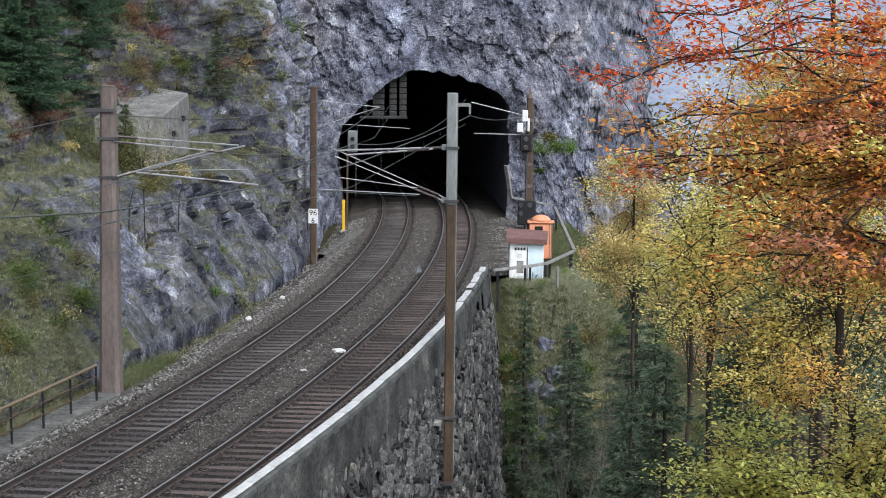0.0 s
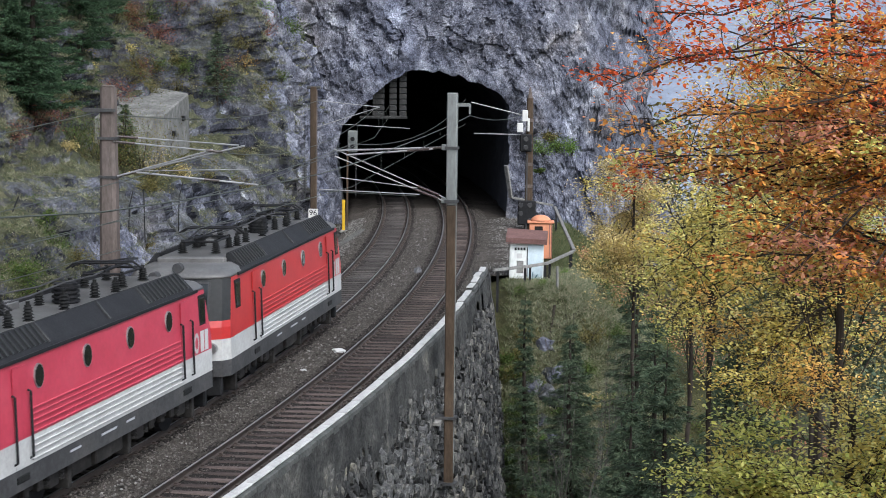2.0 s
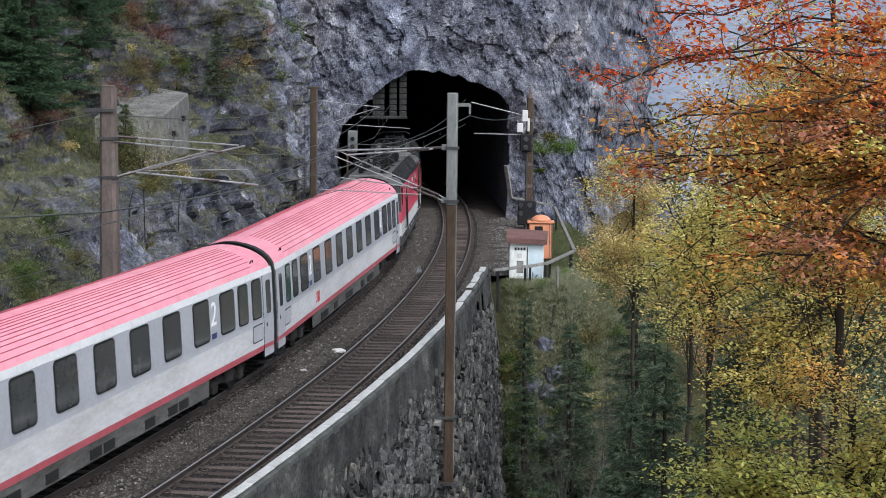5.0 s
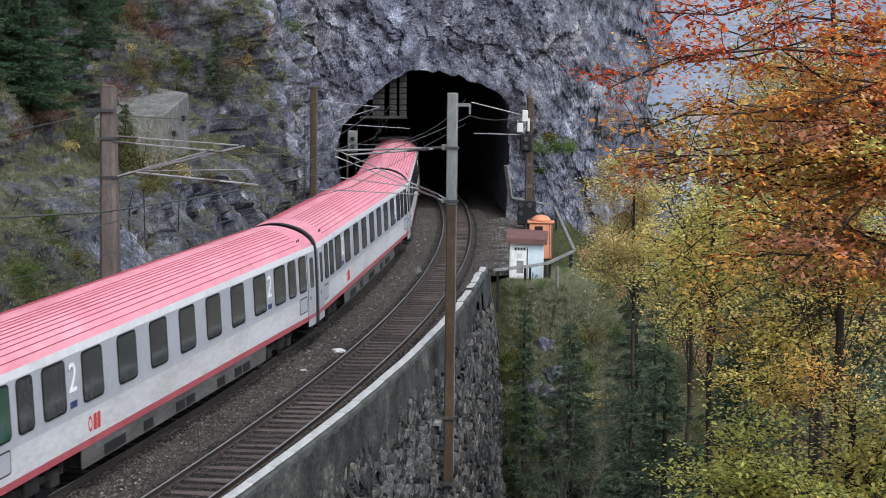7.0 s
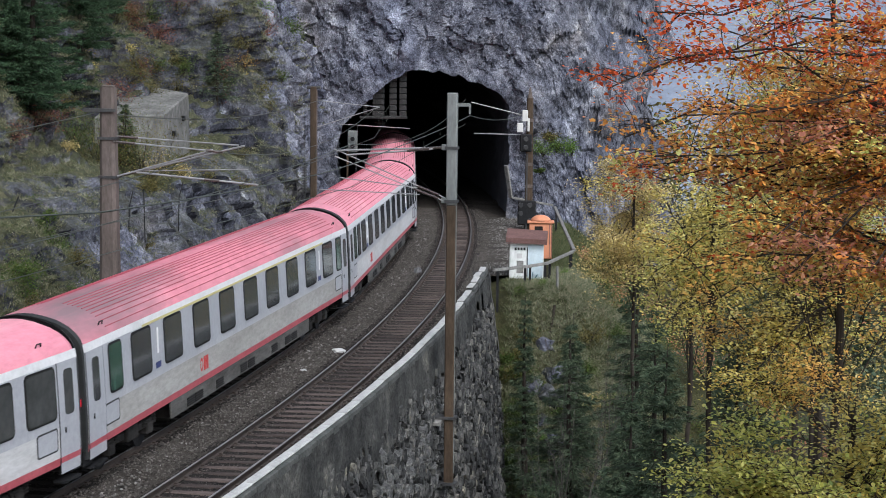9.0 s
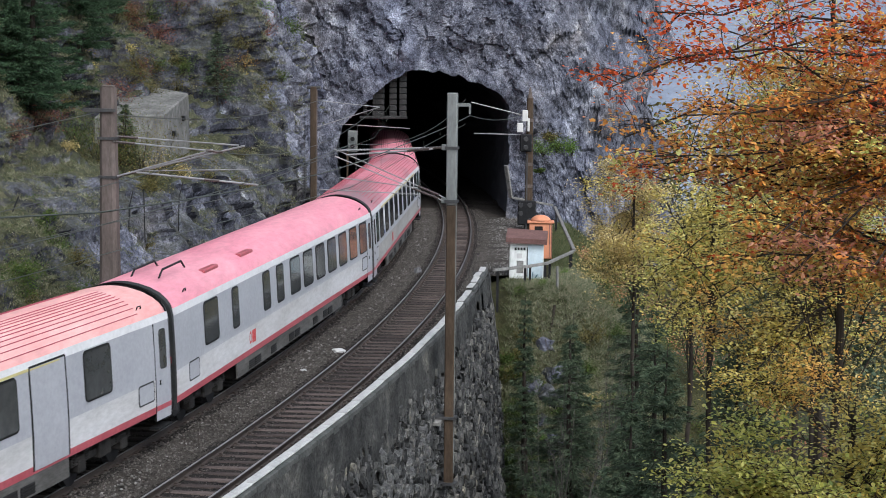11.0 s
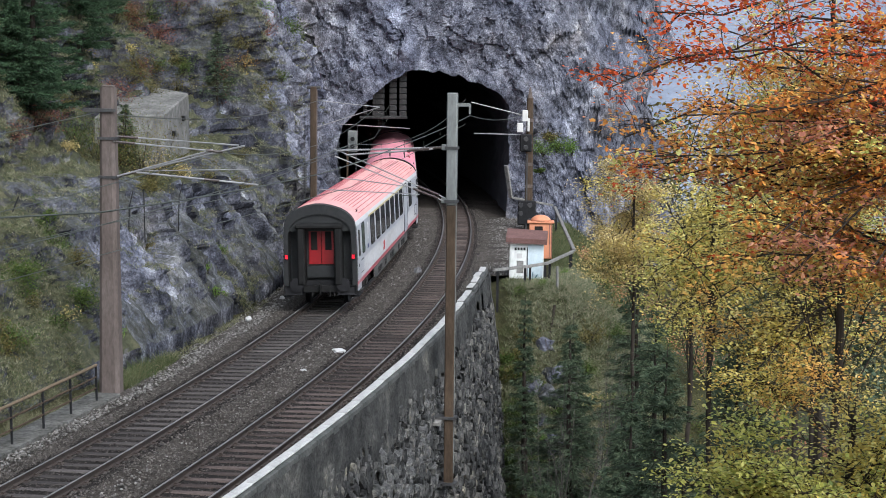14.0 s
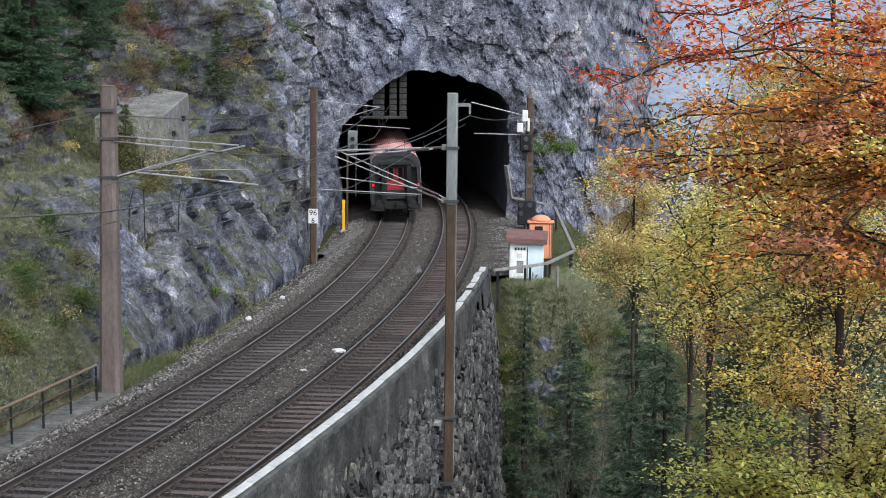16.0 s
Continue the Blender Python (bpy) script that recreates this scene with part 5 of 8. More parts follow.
def rubble_mesh(seed):
    """Irregular stone face in x (along) and z (up), standing out to -y."""
    rnd = random.Random(seed)
    n = rnd.choice((4, 5, 5, 6))
    bm = bmesh.new()
    base, face = [], []
    for k in range(n):
        a = 2 * math.pi * (k + rnd.uniform(-0.25, 0.25)) / n
        r = rnd.uniform(0.75, 1.2)
        x, z = math.copysign(abs(math.cos(a)) ** 0.85, math.cos(a)) * r * 0.56, math.copysign(abs(math.sin(a)) ** 0.85, math.sin(a)) * r * 0.56
        base.append(bm.verts.new((x, 0.05, z)))
        face.append(bm.verts.new((x * 0.84, -rnd.uniform(0.015, 0.085), z * 0.84)))
    mid = bm.verts.new((rnd.uniform(-0.12, 0.12), -rnd.uniform(0.04, 0.09), rnd.uniform(-0.2, 0.2)))
    for k in range(n):
        j = (k + 1) % n
        bm.faces.new((base[k], base[j], face[j], face[k]))
        bm.faces.new((face[k], face[j], mid))
    return bm


def build_wall_pieces():
    rnd = random.Random(17)
    kinds = [shared(("stone", k), lambda k=k: rubble_mesh(100 + k), M_STONE) for k in range(14)]
    near, rest = [], []
    z = -9.9
    while z < -0.1:
        h = rnd.uniform(0.22, 0.42)
        s = -66.0
        while s < -25.1:
            l = rnd.uniform(0.28, 0.75)
            if z + h < -0.12:
                tall = rnd.uniform(0.85, 1.35)
                m = wall_frame(s + l / 2, z + h / 2 + rnd.uniform(-0.16, 0.16)) @ pose(0, 0, 0, 0, 22 + rnd.uniform(-26, 26), 0) @ Matrix.Diagonal((l * rnd.uniform(0.7, 1.35), rnd.uniform(0.5, 1.6), h * tall, 1))
                (near if (-53 < s < -41 and -4.6 < z) else rest).append((rnd.randrange(14), m))
            s += l
        z += h * 0.98
    for _ in range(1500):
        s, z = rnd.uniform(-64, -25.3), rnd.uniform(-9.5, -0.5)
        m = wall_frame(s, z) @ pose(0, 0, 0, 0, rnd.uniform(10, 75), 0) @ Matrix.Diagonal((rnd.uniform(0.15, 0.4), rnd.uniform(0.9, 1.7), rnd.uniform(0.2, 0.6), 1))
        rest.append((rnd.randrange(14), m))
    wall = bpy.data.objects["wall_core"]
    for k, m in near[:300]:
        part("stone", kinds[k], None, wall, "", m)
    rest += near[300:]
    verts, faces = [], []
    for k, m in rest:
        me = kinds[k]
        b = len(verts)
        verts += [m @ v.co for v in me.vertices]
        faces += [[b + i for i in pl.vertices] for pl in me.polygons]
    me = mesh_of("wall_stones", verts, faces, M_STONEJ)
    ob = part("wall_stones", me, None, wall, "grey rubble stones of the wall")
    tagged(ob, kind="stuff")
    # smooth rendered band below the coping
    s = np.arange(-95, -24.9, 0.13)
    zz = np.linspace(-2.0, 0.56, 40)
    S, Z = np.meshgrid(s, zz, indexing="ij")
    low = np.interp(S, [-66, -50, -44, -30], [-1.1, -0.95, -0.55, -0.35]) + 0.55 * fbm(S * 0.6, 0, 0, 4, 77) + 0.3 * facets(S * 0.7, 0 * S + 0.3, 79)
    patch = Z - low + 0.5 * fbm(S * 1.1, Z * 1.1, 0, 4, 80)
    O = batter(S, Z) + 0.07 + 0.035 * fbm(S * 2, Z * 2, 0, 3, 78) - 0.12 * np.clip(0.2 - patch, 0, 1)
    X, Y = lane(S, O)
    tagged(new("parapet_render", grid_mesh("parapet_render", np.stack([X, Y, Z], -1), M_CONC, keep=patch > 0)), "dark weathered concrete face of the parapet, broken along its lower edge", "wall", kind="structure")
    # inner face of the parapet
    X, Y = lane(S, 5.35 + 0 * S)
    tagged(new("parapet_inner", grid_mesh("parapet_inner", np.stack([X, Y, np.minimum(Z * 1.1, 0.6)], -1), M_CONC)), "inner concrete face of the parapet", "wall", kind="structure")
    # coping slabs
    cop = thing("parapet_coping", "pale stone coping slabs along the parapet", "coping", kind="structure")
    slab = shared(("coping_slab",), lambda: boxed(-0.735, 0.735, -0.14, 0.1, 0.035, 0.08, bevel=0.012), M_COPING)
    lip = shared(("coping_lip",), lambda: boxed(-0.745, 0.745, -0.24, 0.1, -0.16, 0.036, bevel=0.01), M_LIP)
    s = -94.0
    k = 0
    while s < -25.5:
        gap = s > -37 and k % 3 == 0
        dz = rnd.uniform(-0.008, 0.008) + (0.1 if s > -31 else 0)
        m = place(s, 5.55 + (rnd.uniform(-0.04, 0.04) if s > -38 else rnd.uniform(-0.012, 0.012)), 0.65 + dz, rnd.uniform(-0.3, 0.3) + (rnd.uniform(-1.5, 1.5) if s > -37 else 0))
        if s > -37:
            m = m @ pose(0, 0, 0, rnd.uniform(-3, 3), rnd.uniform(-2, 2))
        part("coping_slab", slab, None, cop, "", m)
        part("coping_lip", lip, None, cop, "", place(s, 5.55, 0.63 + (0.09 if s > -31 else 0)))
        s += 1.5 + (0.25 if gap else 0)
        k += 1
    # end face of the wall towards the bank
    zs = np.linspace(-13, 0.56, 40)
    P = np.zeros((len(zs), 4, 3))
    for k, zz in enumerate(zs):
        oo = float(batter(-25, zz)) + 0.08 + 0.05 * noise.noise((zz * 1.5, 0, 0))
        for i, (ss, o2) in enumerate(((-25.3, oo), (-24.75, oo), (-24.7, oo - 0.05), (-24.7, 5.1))):
            P[k, i] = at(ss, o2, zz)
    tagged(new("wall_end", grid_mesh("wall_end", P, M_STONEJ, smooth=False)), "rough stone end of the retaining wall", "wall", kind="structure")


M_STONEJ = surface("wall_stone_joined", [(0.035, 0.035, 0.037), (0.1, 0.1, 0.1), (0.25, 0.243, 0.225)], 1.6, 0.9, grain=14, grain_amt=0.6, bump_s=0.9, bump_d=0.06)
_nt = M_STONEJ.node_tree
_b = _nt.nodes["Principled BSDF"]
_old = _b.inputs["Base Color"].links[0].from_socket
_ge = _nt.nodes.new("ShaderNodeNewGeometry")
_nt.links.new(mix(_nt, 1.0, _old, ramp(_nt, _ge.outputs["Random Per Island"], [(0, (0.25, 0.25, 0.26)), (0.6, (0.85, 0.85, 0.85)), (0.92, (1.25, 1.22, 1.15)), (1, (1.6, 1.52, 1.3))]), "MULTIPLY"), _b.inputs["Base Color"])


# masts and overhead line
def tapered_mast(bm, w0, w1, d0, d1, z0, z1, slots=True):
    vs = []
    for z, w, d in ((z0, w0, d0), (z1, w1, d1)):
        c = 0.18
        ring = [(-w / 2, -d / 2 + c * d), (-w / 2 + c * w, -d / 2), (w / 2 - c * w, -d / 2), (w / 2, -d / 2 + c * d),
                (w / 2, d / 2 - c * d), (w / 2 - c * w, d / 2), (-w / 2 + c * w, d / 2), (-w / 2, d / 2 - c * d)]
        vs.append([bm.verts.new((x, y, z)) for x, y in ring])
    for k in range(8):
        bm.faces.new((vs[0][k], vs[0][(k + 1) % 8], vs[1][(k + 1) % 8], vs[1][k]))
    bm.faces.new(vs[0][::-1])
    bm.faces.new(vs[1])
    return bm


def across(s, o, z, o_m):
    """Point in the space of a mast at (s, o_m): x along the line, y to the inner side."""
    return (0.0, o_m - o, z)


def arm(parent, name, o_m, a, b, r, mat, dx=0.0, label=""):
    return part(name, tubed([(dx, o_m - a[0], a[1]), (dx, o_m - b[0], b[1])], r, 8), mat, parent, label)


def rod_insulator(parent, o_m, a, b, dx=0.0):
    bm = bmesh.new()
    A, B = Vector((dx, o_m - a[0], a[1])), Vector((dx, o_m - b[0], b[1]))
    for k in range(7):
        tube(bm, A + (B - A) * k / 7, A + (B - A) * (k + 0.5) / 7, 0.05, 0.036, n=8)
    tube(bm, A, B, 0.035, n=8)
    part("insulator", bm, M_INSUL, parent, "dark ribbed porcelain insulator")


def mast_left():
    o = -2.9
    m = thing("catenary_mast", "brown-grey tapered concrete mast beside the track", "catenary mast", place(-48.3, o, 0), group="catenary masts")
    part("post", tapered_mast(bmesh.new(), 0.5, 0.34, 0.64, 0.42, -0.5, 8.73), M_MASTC, m, "concrete post")
    part("cap", boxed(-0.14, 0.14, -0.17, 0.17, 8.73, 8.79, bevel=0.02), M_MASTC, m)
    part("bracket", boxed(-0.26, -0.18, -0.28, 0.68, 8.02, 8.12), M_FRAME, m, "steel bracket")
    for z in (7.25, 6.12):
        part("clamp", boxed(-0.22, 0.22, -0.28, 0.28, z - 0.04, z + 0.04), M_FRAME, m)
    arm(m, "upper_tube", o, (-2.7, 7.3), (0.98, 7.11), 0.0227, M_TUBE, 0.15)
    arm(m, "upper_tube", o, (-2.7, 7.17), (0.39, 6.94), 0.0227, M_TUBE, -0.15)
    arm(m, "diagonal_tube", o, (-2.75, 6.11), (1.15, 7.1), 0.0273, M_TUBE, 0.15)
    arm(m, "diagonal_tube", o, (-2.6, 6.15), (0.3, 6.98), 0.0273, M_TUBE, -0.15)
    arm(m, "steady_tube", o, (-1.93, 6.3), (1.26, 6.42), 0.0169, M_TUBE, 0.15)
    arm(m, "steady_tube", o, (-2.01, 6.28), (1.65, 6.0), 0.03, M_TUBE, -0.15)
    rod_insulator(m, o, (-2.65, 7.29), (-2.05, 7.26), 0.15)
    rod_insulator(m, o, (-2.65, 7.16), (-2.05, 7.11), -0.15)
    rod_insulator(m, o, (-2.68, 6.13), (-2.1, 6.28), 0.15)
    rod_insulator(m, o, (0.1, 6.96), (0.6, 6.92), -0.15)
    rod_insulator(m, o, (0.05, 6.12), (0.5, 6.09), -0.15)


def mast_right():
    o, s = 6.4, -43.05
    m = thing("catenary_mast", "square steel mast, grey above and rusty below, on the wall face", "catenary mast", place(s, o, 0), group="catenary masts")
    part("upper_post", boxed(-0.15, 0.15, -0.16, 0.16, 5.05, 8.56, bevel=0.03), M_MASTG, m, "galvanised upper post")
    part("lower_post", boxed(-0.135, 0.135, -0.145, 0.145, -3.85, 5.05, bevel=0.03), M_MASTR, m, "rusty lower post")
    part("groove", boxed(-0.03, 0.03, -0.165, 0.165, -3.5, 8.4), M_MASTG, m)
    for z, w in ((-1.72, 0.24), (-3.85, 0.26)):
        part("wall_bracket", boxed(-0.2, 0.2, -w, 0.75, z - 0.05, z + 0.05, bevel=0.01), M_FRAME, m, "dark steel wall bracket")
    part("ledge_stone", boxed(-0.6, 0.25, 0.2, 0.55, -1.9, -1.76, bevel=0.02), M_SLAB, m)
    for z in (6.85, 5.18):
        part("clamp", boxed(-0.19, 0.19, -0.2, 0.2, z - 0.045, z + 0.045), M_FRAME, m)
    part("bracket", boxed(-0.05, 0.05, -0.55, -0.1, 8.14, 8.24), M_MASTG, m)
    part("bracket_drop", boxed(-0.03, 0.03, -0.58, -0.52, 7.9, 8.2), M_MASTG, m)
    arm(m, "upper_tube", o, (6.2, 6.85), (2.7, 6.68), 0.03, M_TUBE, 0.1)
    arm(m, "upper_tube", o, (5.8, 6.8), (3.05, 6.56), 0.03, M_TUBE, -0.1)
    arm(m, "diagonal_tube", o, (2.62, 6.73), (6.15, 5.28), 0.0190, M_TUBE, 0.1)
    arm(m, "diagonal_tube", o, (2.68, 6.52), (6.15, 5.19), 0.0190, M_TUBE, -0.1)
    arm(m, "steady_tube", o, (2.8, 5.83), (5.3, 5.56), 0.0169, M_TUBE, 0.1)
    arm(m, "steady_tube", o, (2.2, 5.46), (5.4, 5.37), 0.0169, M_TUBE, -0.1)
    rod_insulator(m, o, (6.1, 6.84), (5.4, 6.8), 0.1)
    rod_insulator(m, o, (5.7, 6.8), (5.0, 6.73), -0.1)
    rod_insulator(m, o, (6.0, 5.35), (5.3, 5.62), 0.1)
    rod_insulator(m, o, (6.0, 5.26), (5.2, 5.55), -0.1)
    for z in (6.86, 5.2):
        part("arm_foot", boxed(-0.1, 0.1, 0.14, 0.32, z - 0.09, z + 0.09, bevel=0.01), M_MASTG, m)


def mast_km():
    o, s = -2.95, -15.3
    m = thing("catenary_mast", "slim brown steel mast with tension insulators", "catenary mast", place(s, o, 0), group="catenary masts")
    part("post", boxed(-0.12, 0.12, -0.13, 0.13, -0.4, 7.9, bevel=0.02), M_MASTR, m, "rusty steel post")
    part("post_flange", boxed(-0.03, 0.03, -0.17, 0.17, -0.4, 7.85), M_MASTC, m)
    part("head", boxed(-0.08, 0.08, -0.32, 0.32, 7.8, 7.92, bevel=0.02), M_FRAME, m)
    arm(m, "top_tube", o, (-2.83, 7.26), (0.14, 6.98), 0.0182, M_TUBE)
    arm(m, "diagonal_tube", o, (-2.77, 6.02), (0.14, 6.98), 0.0221, M_TUBE)
    arm(m, "steady_tube", o, (-1.82, 6.17), (1.55, 6.0), 0.0182, M_TUBE)
    arm(m, "low_tube", o, (-2.8, 3.02), (1.9, 2.84), 0.0156, M_WIRE)
    for y in (0.0, -0.44):
        bm = bmesh.new()
        for k in range(10):
            tube(bm, (0.16, -y, 2.95 + 0.125 * k), (0.16, -y, 3.02 + 0.125 * k), 0.13, 0.1, n=10)
        tube(bm, (0.16, -y, 2.7), (0.16, -y, 4.4), 0.05, n=8)
        part("weight_stack", bm, M_FRAME, m, "grey tension weights")
    part("weight_wire", tubed([(0.16, 0.44, 4.4), (0.16, 0.44, 7.7)], 0.012, 4), M_WIRE, m)
    part("pulley", tubed([(0.1, -0.02, 4.62), (0.2, -0.02, 4.62)], 0.11, 12), M_SIGNW, m)
    sg = thing("kilometre_sign", "white kilometre board with black digits on the mast", "sign", place(s - 0.17, o, 0) @ pose(0, 0, 0, 0, 0, -90))
    part("board", boxed(-0.22, 0.22, -0.012, 0.012, 1.49, 2.18, bevel=0.004), M_SIGNW, sg)
    part("digits", text_mesh("96", 0.38, 0.004, M_SIGNK), None, sg, "black digits", pose(0, -0.016, 1.99, 90))
    part("digits", text_mesh("6", 0.36, 0.004, M_SIGNK), None, sg, "black digit", pose(0, -0.016, 1.62, 90))


def disc_signal(bm, x, y, z, r):
    tube(bm, (x, y, z), (x - 0.12, y, z), r, n=14)


def mast_portal():
    o, s = 7.42, -0.9
    m = thing("catenary_mast", "brown steel mast with signal backs beside the tunnel mouth", "catenary mast", place(s, o, 0), group="catenary masts")
    part("post", tapered_mast(bmesh.new(), 0.4, 0.3, 0.45, 0.34, -0.6, 7.0), M_MASTR, m, "rusty steel post")
    part("peak", tapered_mast(bmesh.new(), 0.25, 0.06, 0.28, 0.06, 7.0, 7.6), M_MASTC, m)
    for z in (1.0, 2.2, 3.4, 4.6, 5.8):
        part("lattice_plate", boxed(-0.215, -0.2, -0.2, 0.2, z - 0.09, z + 0.09), M_MASTC, m)
    part("switch_box", boxed(-0.4, -0.15, 0.12, 0.42, 5.75, 6.35, bevel=0.02), M_SIGNW, m, "white switch box")
    part("switch_box", boxed(-0.38, -0.15, 0.38, 0.7, 5.15, 5.65, bevel=0.02), M_SIGNW, m, "white switch box")
    part("switch_box", boxed(-0.35, -0.15, 0.02, 0.14, 5.2, 5.9, bevel=0.01), M_SIGNW, m)
    arm(m, "arm_tube", o, (7.3, 6.0), (4.2, 6.75), 0.03, M_TUBE, -0.1)
    arm(m, "arm_tube", o, (7.3, 5.0), (4.4, 5.05), 0.03, M_TUBE, -0.1)
    for y0, z0, z1, lamps in ((0.1, 3.1, 5.06, ((0.22, 4.8), (0.22, 4.35))), (-0.1, 0.1, 1.45, ((0.45, 1.2), (-0.05, 1.2), (0.45, 0.75), (-0.05, 0.35)))):
        sg = part("signal_back", boxed(-0.62, -0.5, y0 - 0.28 if z0 < 1 else y0 - 0.2, y0 + 0.72 if z0 < 1 else y0 + 0.45, z0 + (1.0 if z0 > 1 else 0), z1, bevel=0.06), M_DARK, m, "dark signal board seen from behind")
        for y, z in lamps:
            bm = bmesh.new()
            disc_signal(bm, -0.62, y, z, 0.13)
            part("lamp_housing", bm, M_FRAME, sg)
    part("signal_post", boxed(-0.6, -0.52, 0.1, 0.18, -0.6, 4.0), M_FRAME, m)


def portal_signal():
    m = thing("tunnel_signal", "grey signal board on a thin post inside the tunnel mouth", "signal", place(0.5, -2.6, 0))
    part("board", boxed(-0.08, 0.08, -0.55, 0.0, 3.85, 5.06, bevel=0.05), M_MASTG, m)
    for z in (4.6, 4.2):
        bm = bmesh.new()
        disc_signal(bm, -0.08, -0.28, z, 0.12)
        part("lamp_housing", bm, M_DARK, m)
    part("post", boxed(-0.05, 0.05, -0.05, 0.05, -0.4, 4.0), M_MASTR, m)
    part("ladder_rail", boxed(-0.02, 0.02, -0.5, -0.45, 1.4, 3.9), M_FRAME, m)
    y = thing("marker_post", "short yellow marker post beside the path", "post", place(-2.2, -2.65, 0))
    part("post", boxed(-0.06, 0.06, -0.08, 0.08, -0.3, 1.45, bevel=0.02), M_SIGY, y)
    part("foot", boxed(-0.15, 0.15, -0.2, 0.2, -0.35, -0.2, bevel=0.03), M_SLAB, y)


def cable(name, label, pts, r=0.013, sag=0.0, n=10):
    bm = bmesh.new()
    P = []
    for a, b in zip(pts, pts[1:]):
        for k in range(n):
            t = k / n
            P.append(a.lerp(b, t) - Vector((0, 0, sag * 4 * t * (1 - t))))
    P.append(pts[-1])
    pipe(bm, P, r, None, 5)
    me = bpy.data.meshes.new(name)
    bm.to_mesh(me)
    bm.free()
    me.materials.append(M_WIRE)
    return tagged(new(name, me), label, "overhead wire", group="overhead wires")


def overhead_line():
    cable("feeder_wire", "dark feeder wire hanging above the outer track", [at(-95, 4.6, 9.0), at(-66.8, 4.5, 7.0), at(-52.8, 4.5, 6.68), at(-42.5, 4.55, 6.8), at(-18.0, 4.5, 6.76)], 0.017, 0.05)
    cable("feeder_wire", "dark wire from the mast into the tunnel", [at(-18, 4.5, 6.76), at(-0.9, 7.0, 6.1)], 0.017, 0.25)
    cable("messenger_wire", "thin messenger wire on the inner masts", [at(-95, -3.2, 7.0), at(-48.3, -3.2, 8.0), at(-15.3, -2.6, 7.3)], 0.015, 0.5)
    # contact and messenger wire of each track, with droppers
    for o1, sup, cname in ((0.0, ((-98, 0.3), (-48.3, 0.5), (-15.3, -0.1), (18, 0.1)), "inner"), (GAP, ((-92, GAP), (-43.05, GAP - 0.3), (-0.9, GAP + 0.4), (30, GAP)), "outer")):
        cz, mz = 5.55, 6.9
        for (s0, oa), (s1, ob_) in zip(sup, sup[1:]):
            a, b = at(s0, oa, 0), at(s1, ob_, 0)
            up = Vector((0, 0, 1))
            cable("contact_wire", "thin contact wire above the %s track" % cname, [a + up * cz, b + up * cz], 0.011)
            cable("messenger_wire", "sagging messenger wire above the %s track" % cname, [a + up * mz, b + up * mz], 0.013, 0.75)
            for k in range(1, 6):
                t = k / 6
                q = a.lerp(b, t)
                cable("dropper", "thin dropper between messenger and contact wire", [q + up * cz, q + up * (mz - 0.75 * 4 * t * (1 - t))], 0.007, 0, 1)


